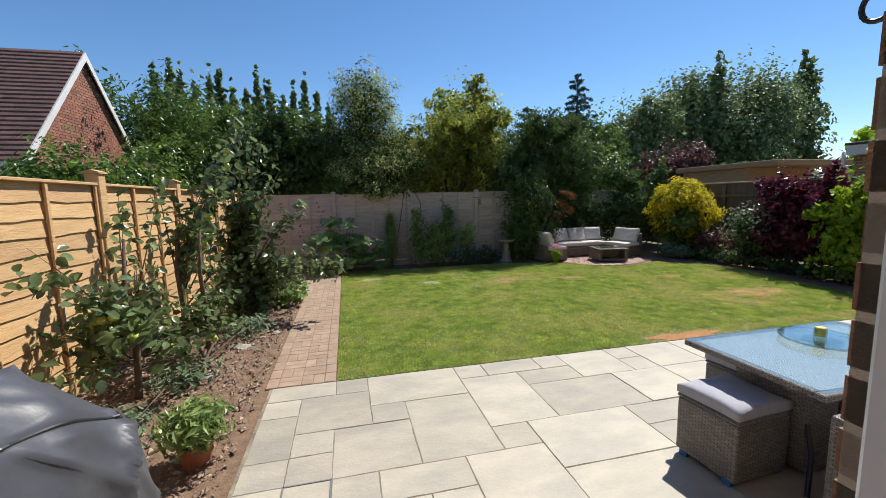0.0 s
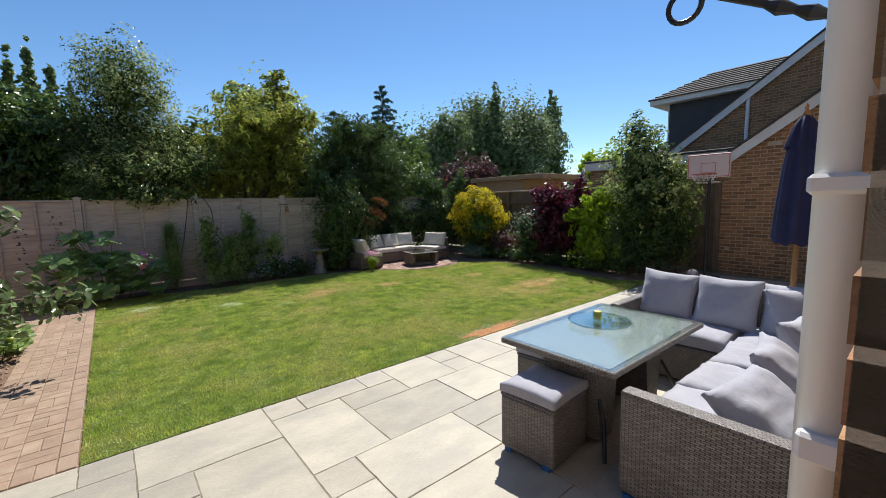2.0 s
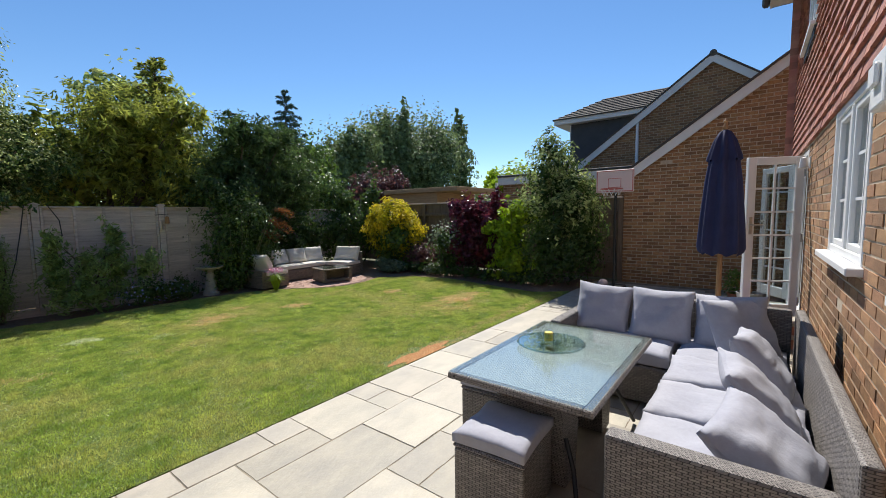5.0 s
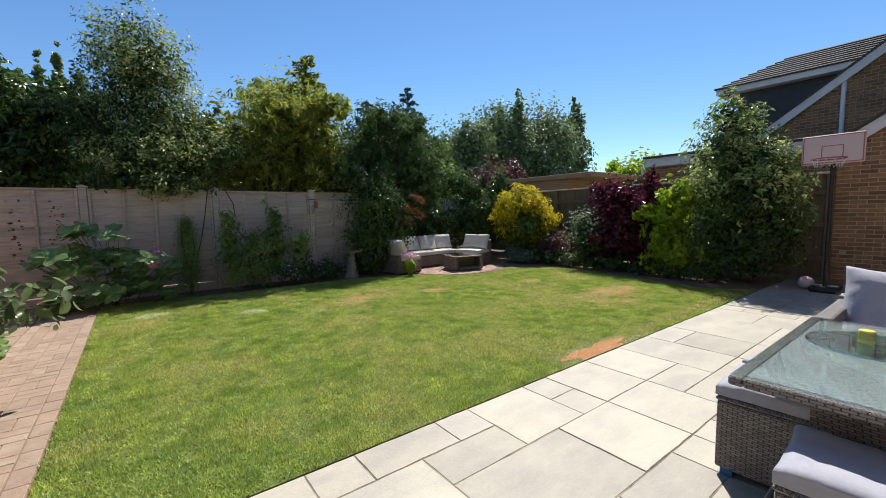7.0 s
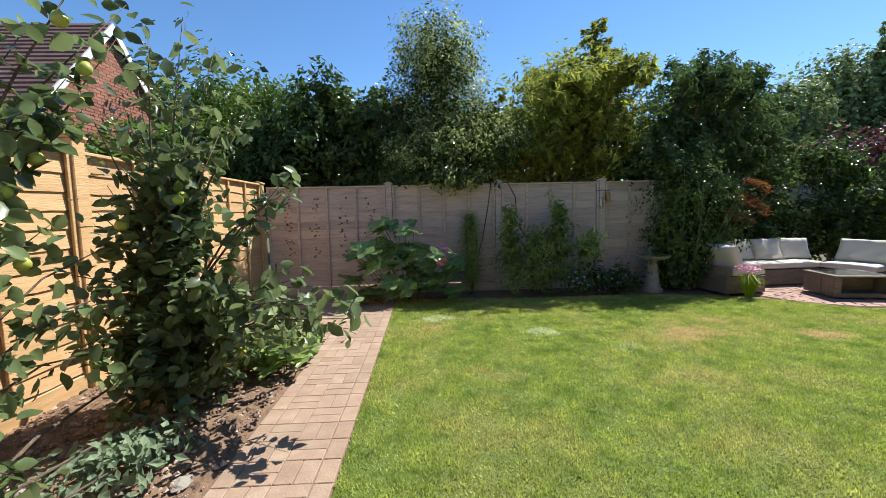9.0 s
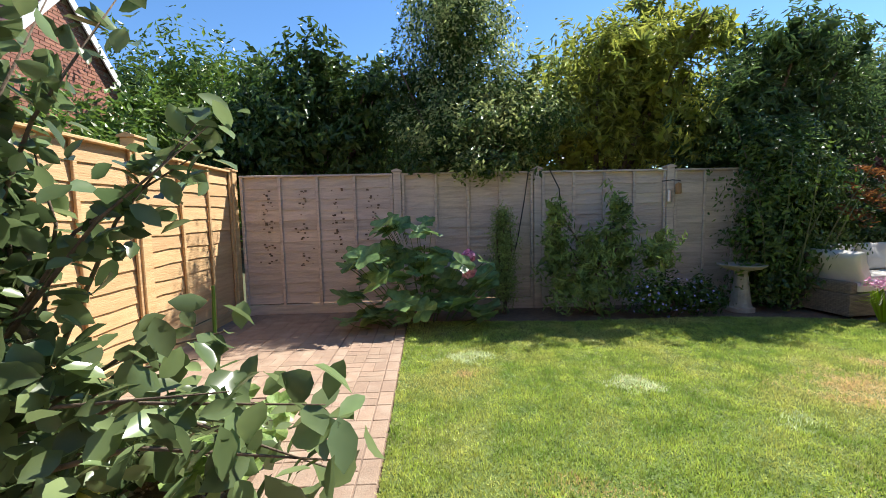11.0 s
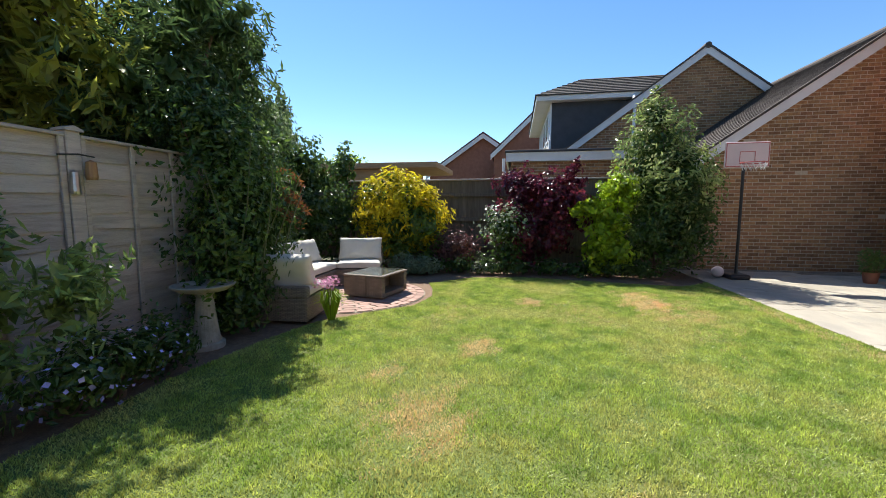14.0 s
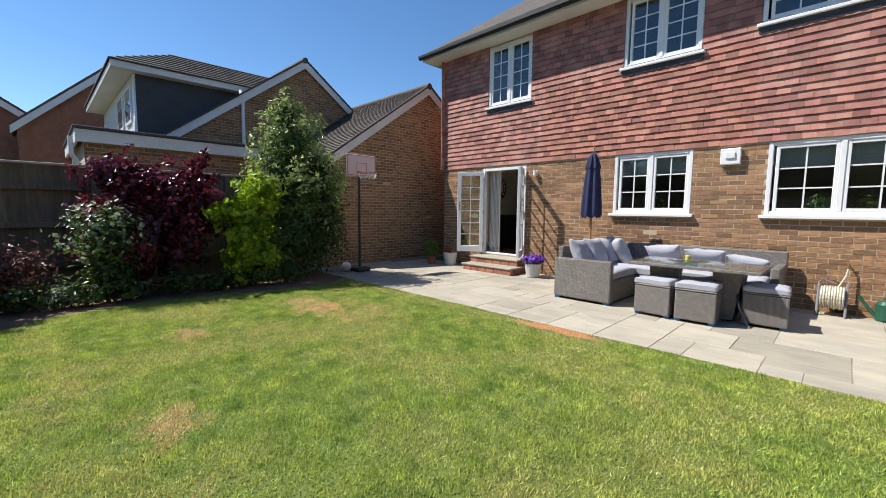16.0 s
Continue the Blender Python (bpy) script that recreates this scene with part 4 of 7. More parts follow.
# dormer
dm = thing("dormer", "dark clad roof dormer with white windows", "dormer", **ST)
part("cheek", box(14.0, 3.2, 2.9, 20, 5.82, 4.5, 0.004), M["lead"], dm, "dark grey cladding")
part("front", box(14.02, 5.82, 2.9, 20, 5.86, 4.45), M["upvc"], dm)
for x in (14.3, 15.6):
    wf = part("window", box(x, 5.86, 3.35, x + 0.9, 5.90, 4.25, 0.005), M["upvc"], dm)
    part("pane", box(x + 0.08, 5.90, 3.43, x + 0.82, 5.905, 4.17), M["pane"], wf)
bd = bmesh.new()
for i in range(6):
    box(14.0, 5.86, 2.9 + 0.075 * i, 14.3, 5.88, 2.97 + 0.075 * i, bm=bd)
part("cladding_board", bd, M["upvc"], dm)
part("eaves", box(13.72, 2.4, 4.46, 20.2, 6.3, 4.62, 0.01), M["fascia"], dm, "white eaves")
rfm = bmesh.new()
for i in range(9):     # hipped roof in stepped tile courses
    t0, t1 = i / 9, (i + 1) / 9
    lo = [(13.68 + 0.95 * t0, 6.34 - 1.5 * t0), (20.2, 6.34 - 1.5 * t0), (20.2, 2.2), (13.68 + 0.95 * t0, 2.2)]
    hi = [(13.68 + 0.95 * t1, 6.34 - 1.5 * t1), (20.2, 6.34 - 1.5 * t1), (20.2, 2.2), (13.68 + 0.95 * t1, 2.2)]
    z0, z1 = 4.62 + 0.68 * t0, 4.62 + 0.68 * t1
    a = [rfm.verts.new((x, y, z0 + 0.028)) for x, y in lo]
    b = [rfm.verts.new((x, y, z1)) for x, y in hi]
    c = [rfm.verts.new((x, y, z0 - 0.01)) for x, y in lo]
    for j in range(4):
        k = (j + 1) % 4
        rfm.faces.new((a[j], a[k], b[k], b[j]))
        rfm.faces.new((c[j], c[k], a[k], a[j]))
    if i == 8:
        rfm.faces.new(b)
part("roof_slope", rfm, M["roof"], dm)
dp = thing("gutter_pipe", "white gutter downpipe down the gable", "downpipe")
part("pipe", tube([(13.7, 3.55, 4.5), (13.45, 3.6, 4.35), (13.3, 3.62, 4.2), (13.3, 3.62, 2.6)], 0.045, 10), M["upvc"], dp)

# flat-roofed garage behind the fence
fg = thing("flat_garage", "flat-roofed brick garage with a white fascia", "garage", **ST)
part("wall", box(11.5, 3.4, -0.06, 15, 7.0, 2.45), M["mortar"], fg)
fb = [(11.49, a, z, 11.55, b, zz) for a, z, b, zz in brick_rows(3.4, 7.0, 1.5, 2.44)]
tagged(link("brick_facing", boxes_mesh("brick_facing", fb, M["brick"]), fg), kind="stuff")
part("fascia", box(11.38, 3.3, 2.42, 11.42, 7.12, 2.64), M["fascia"], fg, "white fascia board")
part("side_fascia", box(11.42, 7.08, 2.42, 15, 7.12, 2.64), M["fascia"], fg, "white fascia board")
part("roof", box(11.34, 3.3, 2.642, 15, 7.15, 2.70, 0.01), M["lead"], fg, "grey felt roof")
part("pipe", tube([(11.4, 7.18, 2.5), (11.42, 7.18, 2.2), (11.5, 7.08, 2.0), (11.5, 7.08, 0.0)], 0.04, 8), M["upvc"], fg)


def far_house(name, label, x, y0, y1, z_e, z_ap, depth, material, roofm):
    h = thing(name, label, "house", **ST)
    ym = (y0 + y1) / 2
    part("wall", prism([(y0, -0.06), (y1, -0.06), (y1, z_e), (ym, z_ap), (y0, z_e)], "x", x, x + depth), material, h)
    for s in (-1, 1):
        ye = ym + s * (y1 - y0) / 2 * 1.06
        ze = z_ap - (z_ap - z_e) * 1.06
        q = [(ym, z_ap + 0.02), (ye, ze + 0.02), (ye, ze + 0.16), (ym, z_ap + 0.18)]
        part("roof", prism(q, "x", x - 0.2, x + depth), roofm, h)
        part("barge_board", prism([(ym, z_ap - 0.2), (ye, ze - 0.2), (ye, ze + 0.06), (ym, z_ap + 0.06)], "x", x - 0.25, x - 0.2), M["fascia"], h, "white barge board")
    return h


far_house("far_house", "red brick house beyond the fence", 25, 5.6, 12.0, 3.3, 5.5, 10, M["brick_red"], M["roof_red"])
far_house("far_house", "red brick house with white barge boards", 22, 2.6, 8.0, 4.05, 6.6, 2.6, M["brick_red"], M["roof_red"])

# neighbour on the other side, gable towards the garden
lh = thing("red_brick_house", "red brick house with brown tiled roof and white verges", "house", **ST)
L_X, L_E, L_AP, L_Z, L_EZ = -6.3, 10.05, 12.65, 5.45, 2.5
part("wall", prism([(L_E + 0.25, -0.06), (2 * L_AP - L_E - 0.25, -0.06), (2 * L_AP - L_E - 0.25, L_EZ + 0.25), (L_AP, L_Z), (L_E + 0.25, L_EZ + 0.25)], "x", L_X - 9, L_X), M["mortar"], lh)
fb = [(L_X - 0.05, a, z, L_X + 0.01, b, zz) for a, z, b, zz in brick_rows(L_E + 0.25, 2 * L_AP - L_E - 0.25, 1.6, L_Z, (), lambda y: L_Z - (L_Z - L_EZ) * abs(y - L_AP) / (L_AP - L_E))]
tagged(link("brick_facing", boxes_mesh("brick_facing", fb, M["brick_red"]), lh), kind="stuff")
for s in (-1, 1):
    ye = L_AP + s * (L_AP - L_E)
    part("barge_board", prism([(L_AP, L_Z - 0.16), (ye, L_EZ - 0.16), (ye, L_EZ + 0.05), (L_AP, L_Z + 0.05)], "x", L_X + 0.1, L_X + 0.13), M["fascia"], lh, "white barge board")
    n = 26
    tv, tf = [], []
    for i in range(n):
        a, b = i / n, (i + 1) / n
        for x in np.arange(L_X - 9, L_X + 0.1, 0.3):
            k = len(tv)
            for f, up in ((a, 0.03), (b, 0.06), (b, 0.02), (a, 0.02)):
                y, z = L_AP + s * (L_AP - L_E) * f, L_Z + (L_EZ - L_Z) * f + up + 0.02
                tv += [(x, y, z), (min(x + 0.297, L_X + 0.1), y, z)]
            tf += [(k, k + 1, k + 3, k + 2), (k + 2, k + 3, k + 5, k + 4), (k + 1, k + 7, k + 5, k + 3), (k, k + 2, k + 4, k + 6)]
    tagged(link("roof_slope", mesh_of("roof_slope", tv, tf, M["roof_red"]), lh), "brown tiled roof slope", kind="stuff")
part("fascia", box(L_X - 9, L_E - 0.04, L_EZ - 0.16, L_X + 0.13, L_E, L_EZ + 0.03), M["fascia"], lh, "white eaves board")

# ---- fences ----
def wavy_board(length, height, thick, seed, wave=0.007):
    """A sawn board along x with a waney lower edge, leaning out at its foot."""
    r = random.Random(seed)
    n = 10
    bm = bmesh.new()
    ph, fq = r.uniform(0, 6), r.uniform(4, 8)
    rows = []
    for i in range(n + 1):
        x = length * i / n
        w = wave * (math.sin(fq * x + ph) + 0.5 * math.sin(2.3 * fq * x + 2 * ph))
        rows.append([bm.verts.new(c) for c in ((x, thick * 0.9, w), (x, 0, height), (x, -0.006, height), (x, thick * 0.9 - 0.010, w))])
    for a, b in zip(rows, rows[1:]):
        for j in range(4):
            k = (j + 1) % 4
            bm.faces.new((a[j], b[j], b[k], a[k]))
    bm.faces.new(rows[0])
    bm.faces.new(rows[-1][::-1])
    me = bpy.data.meshes.new("slat")
    bm.to_mesh(me)
    bm.free()
    return me


SLATS = {}


def lap_panel(parent, length, height, material, m, battens=4):
    """A lap panel: overlapping waney boards with upright battens and a capping, its face along +y of m."""
    pn = new("panel")
    pn.parent, pn.matrix_local = parent, m
    n = 12
    st = (height - 0.06) / n
    for i in range(n):
        key = (round(length, 2), i % 5, material.name)
        if key not in SLATS:
            me = wavy_board(length, st + 0.02, 0.016, len(SLATS))
            me.materials.append(material)
            SLATS[key] = me
        link("slat", SLATS[key], pn, Matrix.Translation((0, 0, 0.02 + st * i)))
    for i in range(battens + 1):
        x = 0.02 + (length - 0.04) * i / battens
        part("batten", box(x - 0.018, 0.018, 0.0, x + 0.018, 0.040, height - 0.02, 0.003), material, pn)
    part("capping", box(-0.0, -0.012, height - 0.025, length, 0.05, height, 0.004), material, pn)
    return pn


def fence_post(parent, x, y, h, material, m=None, s=0.05):
    bm = box(x - s, y - s, -0.1, x + s, y + s, h, 0.006)
    ps = part("post", bm, material, parent)
    part("post_cap", prism([(x - s - 0.015, h), (x + s + 0.015, h), (x + s + 0.015, h + 0.015), (x, h + 0.04), (x - s - 0.015, h + 0.015)], "y", y - s - 0.015, y + s + 0.015), material, ps)
    return ps


back = thing("fence_back", "weathered grey-brown lap panel fence", "fence", **ST)
posts = [FX + 0.06, -0.21, 1.60, 3.36, 5.1]
for i, (a, b) in enumerate(zip(posts, posts[1:])):
    lap_panel(back, b - a - 0.11, 1.66, M["grey"], pose(b - 0.055, FY, 0.12, 0, 0, 180))
    part("gravel_board", box(a + 0.05, FY - 0.02, -0.05, b - 0.05, FY + 0.02, 0.12, 0.004), M["grey"], back)
marks = []
for i in range(150):      # dark marks left by a climber on the end panel
    x, z = FX + 0.25 + 0.44 * rng.integers(0, 4) + 0.05 * rng.standard_normal() + 0.2, rng.uniform(0.6, 1.6)
    s_ = rng.uniform(0.006, 0.016)
    marks.append((x - s_, FY - 0.026, z - s_ * 0.7, x + s_, FY - 0.021, z + s_ * 0.7))
tagged(link("climber_mark", boxes_mesh("climber_mark", marks, M["bark"]), back), "dark marks left by an old climber", kind="stuff")
for x in posts[1:]:
    fence_post(back, x, FY, 1.80, M["grey"])
for i in range(3):
    a = 5.15 + 1.62 * i
    lap_panel(back, 1.55, 1.66, M["grey"], pose(a + 1.55, 12.55, 0.12, 0, 0, 180))
lap_panel(back, 2.3, 1.66, M["grey"], pose(5.1, 10.15, 0.12, 0, 0, 90))
left = thing("fence_left", "new golden lap panel fence with square posts", "fence", **ST)
yp = [0.45, 2.55, 4.72, 6.6, 8.4, FY - 0.03]
for a, b in zip(yp, yp[1:]):
    lap_panel(left, b - a - 0.11, 1.72, M["gold"], pose(FX, b - 0.055, 0.12, 0, 0, -90), battens=3)
    part("gravel_board", box(FX - 0.02, a + 0.05, -0.05, FX + 0.02, b - 0.05, 0.12, 0.004), M["gold"], left)
for y in yp:
    fence_post(left, FX, y, 1.93 if y < 9 else 1.84, M["gold"], s=0.06)
right = thing("fence_right", "dark brown close-board fence with rails", "fence", **ST)
pale = mesh_of("pale", [(0, 0, 0), (0, 0.105, 0), (0.018, 0.105, 0), (0.008, 0, 0), (0, 0, 1.82), (0, 0.105, 1.82), (0.018, 0.105, 1.82), (0.008, 0, 1.82)], CUBE_F.tolist(), M["dark"])
for i, y in enumerate(np.arange(3.16, 12.5, 0.098)):
    link("board", pale, right, Matrix.Translation((RX + 0.01, y, 0.04)))
for z in (0.35, 0.95, 1.5):
    part("rail", box(RX - 0.05, 3.16, z, RX + 0.008, 12.5, z + 0.08, 0.006), M["dark"], right)
part("capping", box(RX - 0.05, 3.16, 1.865, RX + 0.05, 12.5, 1.90, 0.006), M["grey"], right, "pale capping rail")
for y in (3.2, 5.1, 7.0, 8.9, 10.8, 12.5):
    part("post", box(RX - 0.06, y - 0.05, -0.1, RX + 0.0, y + 0.05, 1.86, 0.005), M["dark"], right)

# timber shed roof beyond the fence
sh = thing("timber_shed", "pale timber shed with a flat roof behind the fence", "shed", **ST)
part("wall", box(12.0, 10.0, -0.06, 14.5, 12.4, 2.35), M["pergola"], sh)
part("roof", box(11.85, 9.0, 2.36, 14.7, 12.6, 2.52, 0.01), M["pergola"], sh)


# ---- patio of sandstone slabs ----
patio = tagged(part("patio", box(-0.66, HY, -0.1, GX, LAWN_Y - 0.005, -0.005), M["grout"]), "sandstone patio of mixed rectangular slabs with sandy joints", "patio", **ST)
UX, UY, X0, Y0 = 0.272, 0.266, -0.64, 3.665
laid = [(0, 0, 2, 1), (2, 0, 3, 1), (3, 0, 6, 2), (6, 0, 7, 1), (7, 0, 9, 1), (9, 0, 10, 1), (10, 0, 12, 2), (12, 0, 13, 1), (0, 1, 1, 2), (1, 1, 3, 3), (0, 2, 1, 4), (1, 3, 2, 4), (2, 3, 4, 5), (0, 4, 1, 5), (1, 4, 2, 5),
        (3, 2, 4, 3), (4, 2, 6, 5), (6, 1, 8, 4), (8, 1, 10, 2), (8, 2, 11, 4), (11, 2, 13, 4), (6, 4, 7, 5), (7, 4, 10, 6), (10, 4, 12, 5), (3, 5, 5, 6), (5, 5, 7, 8), (1, 5, 2, 6), (2, 5, 3, 6), (7, 6, 10, 8), (13, 0, 15, 2), (12, 1, 13, 2)]
NK, NJ = 39, 12
taken = {(k, j) for a, b, c, d in laid for k in range(a, c) for j in range(b, d)}
pick = random.Random(11)
for j in range(NJ):
    for k in range(NK):
        if (k, j) in taken:
            continue
        sizes = [(3, 2), (2, 2), (2, 3), (2, 1), (1, 2), (1, 1), (3, 3)]
        pick.shuffle(sizes)
        for w, h in sizes + [(1, 1)]:
            cells = {(a, b) for a in range(k, k + w) for b in range(j, j + h)}
            if k + w <= NK and j + h <= NJ and not cells & taken:
                laid.append((k, j, k + w, j + h))
                taken |= cells
                break


def slab_mesh(w, d, seed):
    """A riven slab with an uneven, chamfered edge."""
    r = random.Random(seed)
    bm = bmesh.new()
    n = 6
    ring = []
    for (x0, y0), (x1, y1) in (((0, 0), (w, 0)), ((w, 0), (w, d)), ((w, d), (0, d)), ((0, d), (0, 0))):
        for i in range(n):
            t = i / n
            j = 0 if i == 0 else r.uniform(-0.0025, 0.0025)
            nx, ny = (y1 - y0), -(x1 - x0)
            ln = math.hypot(nx, ny)
            ring.append((x0 + (x1 - x0) * t + nx / ln * j, y0 + (y1 - y0) * t + ny / ln * j))
    lo = [bm.verts.new((x, y, -0.03)) for x, y in ring]
    mi = [bm.verts.new((x, y, -0.004)) for x, y in ring]
    c = (w / 2, d / 2)
    hi = [bm.verts.new((x + 0.003 * (1 if x < c[0] else -1), y + 0.003 * (1 if y < c[1] else -1), 0.0)) for x, y in ring]
    m = len(ring)
    for i in range(m):
        k = (i + 1) % m
        bm.faces.new((lo[i], lo[k], mi[k], mi[i]))
        bm.faces.new((mi[i], mi[k], hi[k], hi[i]))
    bm.faces.new(hi)
    me = bpy.data.meshes.new("slab")
    bm.to_mesh(me)
    bm.free()
    me.materials.append(M["slab"])
    return me


GAP = 0.005
SLABM = {}
for a, b, c, d in laid:
    w, h = (c - a) * UX - GAP, (d - b) * UY - GAP
    x, y = X0 + a * UX + GAP / 2, Y0 - d * UY + GAP / 2
    if x + w > GX - 0.01:
        continue
    key = (c - a, d - b, (a * 7 + b) % 3)
    if key not in SLABM:
        SLABM[key] = slab_mesh(w, h, key[0] * 97 + key[1] * 13 + key[2])
    link("slab", SLABM[key], patio, Matrix.Translation((x, y, 0.002 * math.sin(a * 3.1 + b * 5.7) - 0.001)))
# sunk inspection cover's rim
cv = thing("drain_cover", "paved drain cover with a thin metal rim", "cover")
bm = bmesh.new()
cx0, cy0, cx1, cy1 = X0 + UX, Y0 - 6 * UY, X0 + 2 * UX, Y0 - 5 * UY
for b in ((cx0, cy0, cx1, cy0 + 0.008), (cx0, cy1 - 0.008, cx1, cy1), (cx0, cy0, cx0 + 0.008, cy1), (cx1 - 0.008, cy0, cx1, cy1)):
    box(b[0], b[1], -0.02, b[2], b[3], 0.004, bm=bm)
part("rim", bm, M["plastic_grey"], cv)

# ---- brick path and its end patio ----
path = tagged(part("brick_path", box(-0.70, LAWN_Y + 0.005, -0.1, -0.10, FY - 0.03, -0.006), M["path_joint"]), "path of buff block pavers beside the lawn", "path", **ST)
pad2 = part("path_end", box(FX + 0.03, 7.55, -0.1, -0.705, FY - 0.03, -0.007), M["path_joint"], path)
pw, pl = 0.1, 0.2
pm = {}


def paver(w, l):
    key = (round(w, 3), round(l, 3))
    if key not in pm:
        bm = box(0, 0, -0.05, w - 0.004, l - 0.004, 0.0, 0.003)
        me = bpy.data.meshes.new("paver")
        bm.to_mesh(me)
        bm.free()
        me.materials.append(M["paver"])
        pm[key] = me
    return pm[key]


bw, bl = 0.098, 0.196
def jig(n):
    return 0.0015 * math.sin(n * 12.9)
cnt = 0
y = LAWN_Y + 0.01
while y < FY - 0.12:          # a long edge course by the lawn and by the soil, basket weave between
    for x in (-0.70, -0.20):
        link("paver", paver(bw, bl), path, Matrix.Translation((x, y, jig(cnt))))
        cnt += 1
    y += bl + 0.001
y, r = LAWN_Y + 0.01, 0
joined = []
while y < FY - 0.2:
    for c in range(2):
        x = -0.60 + c * 0.198
        if (r + c) % 2 == 0:
            link("paver", paver(0.198, bw), path, Matrix.Translation((x, y, jig(cnt))))
            link("paver", paver(0.198, bw), path, Matrix.Translation((x, y + bw, jig(cnt + 3))))
        else:
            link("paver", paver(bw, bl), path, Matrix.Translation((x, y, jig(cnt))))
            link("paver", paver(bw, bl), path, Matrix.Translation((x + 0.099, y, jig(cnt + 5))))
        cnt += 1
    y += bl + 0.001
    r += 1
pb, r = [], 0
for y in np.arange(7.6, FY - 0.12, bl + 0.002):
    for c, x in enumerate(np.arange(-0.903, FX + 0.03, -0.198)):
        h = [jig(c * 3 + r * 7 + k) for k in (0, 1)]
        if (r + c) % 2 == 0:
            pb += [(x, y, -0.05, x + 0.193, y + 0.095, h[0]), (x, y + 0.098, -0.05, x + 0.193, y + 0.193, h[1])]
        else:
            pb += [(x, y, -0.05, x + 0.095, y + 0.193, h[0]), (x + 0.098, y, -0.05, x + 0.193, y + 0.193, h[1])]
    r += 1
tagged(link("paver_field", boxes_mesh("paver_field", pb, mat("path_brick_field", (0.35, 0.243, 0.166), (0.27, 0.186, 0.127), 14, 0.85, bump=0.5, bscale=80, fine=0.22, vary=0.14, island=True, c=(0.5, 0.4, 0.29), cscale=7, camount=0.4)), pad2), kind="stuff")

# round brick pad under the garden sofa
pad = thing("brick_pad", "round pinkish brick pad under the garden seats", "paving", Matrix.Translation((PAD[0], PAD[1], 0)), **ST)
part("bed", lathe([(PAD[2] + 0.01, -0.08), (PAD[2] + 0.01, -0.008)], 48), M["grout"], pad)
tv, tf = [], []
for ri in range(10):
    r0, r1 = 0.112 * ri, 0.112 * ri + 0.104
    n = max(5, int(2 * math.pi * (r0 + 0.05) / 0.2))
    for i in range(n):
        a0, a1 = 2 * math.pi * i / n + 0.03 / max(r1, 0.2), 2 * math.pi * (i + 1) / n
        k = len(tv)
        for z in (-0.03, 0.0):
            tv += [(rr * math.cos(a), rr * math.sin(a), z) for rr, a in ((max(r0, 0.02), a0), (r1, a0), (r1, a1), (max(r0, 0.02), a1))]
        tf += (CUBE_F + k).tolist()
tagged(link("pavers", mesh_of("pavers", tv, tf, mat("pink_paver", (0.40, 0.25, 0.19), (0.31, 0.19, 0.145), 15, 0.85, bump=0.4, vary=0.2, island=True)), pad), kind="stuff")

# ---- brick steps at the french doors ----
steps = thing("brick_steps", "two red brick steps with buff slab treads", "steps", **ST)
for i, (y1, z0, z1, x0, x1) in enumerate(((HY + 0.74, 0.0, 0.14, 6.28, 7.55), (HY + 0.40, 0.14, 0.275, 6.36, 7.62))):
    st = part("riser", box(x0 + 0.012, HY, z0 - 0.01, x1, y1 - 0.012, z1 - 0.03), M["mortar"], steps)
    bk = [(a, y1 - 0.1, max(z0, 0.002), a + BL, y1 + proud(), z1 - 0.034) for a in np.arange(x0, x1 - 0.1, BL + BJ)]
    bk += [(x0 - 0.002, b, max(z0, 0.002), x0 + 0.1, min(b + BL, y1 - 0.105), z1 - 0.034) for b in np.arange(HY + 0.005, y1 - 0.12, BL + BJ)]
    bk += [(x1 - 0.1, b, max(z0, 0.002), x1 + 0.002, min(b + BL, y1 - 0.105), z1 - 0.034) for b in np.arange(HY + 0.005, y1 - 0.12, BL + BJ)]
    link("bricks", boxes_mesh("bricks", bk, M["brick_red"]), steps)
    part("tread", box(x0 - 0.02, HY + 0.002, z1 - 0.032, x1 + 0.02, y1 + 0.02, z1, 0.006), M["slab"], steps, "buff stone tread")

# ---- garden furniture by the house ----
def cushion(w, d, h, seed=0, puff=0.55, sub=11, crease=0.006, pillow=False):
    """A soft cushion: a box drawn in along its seams, with slack creases."""
    r = random.Random(seed)
    bm = bmesh.new()
    bmesh.ops.create_cube(bm, size=2.0)
    bmesh.ops.subdivide_edges(bm, edges=bm.edges[:], cuts=sub, use_grid_fill=True)
    off = Vector((r.uniform(0, 50), r.uniform(0, 50), r.uniform(0, 50)))
    for v in bm.verts:
        x, y, z = v.co
        e = max(abs(x), abs(y))
        fall = 1 - puff * (abs(x) ** 4 + abs(y) ** 4) / 2 - (0.2 if e > 0.99 else 0)
        pin = 1 - 0.05 * (1 - abs(x) ** 2) * (abs(y) > 0.9) - 0.05 * (1 - abs(y) ** 2) * (abs(x) > 0.9)
        if pillow:       # pinched to a seam all round, with pointed corners
            fall = 0.1 + 0.9 * ((1 - abs(x) ** 3.2) * (1 - abs(y) ** 3.2)) ** 0.55
            pin = 1 - 0.07 * (1 - min(abs(x), abs(y)) ** 2)
        q = Vector((x * w / 2 * pin, y * d / 2 * pin, z * h / 2 * fall))
        q.z += crease * 3.0 * noise.noise(q * 9 + off) * (1 if z > 0 else 0.3)
        q.z += crease * 3.2 * abs(noise.noise(Vector((q.x * 5, q.y * 22, 3)) + off)) * (1 if z > 0 else 0)
        v.co = q
    return bm


def soft(name, parent, w, d, h, m, material, seed, label="", **k):
    bm = cushion(w, d, h, seed, **k)
    bm.transform(m)
    return part(name, bm, material, parent, label, smooth=True)


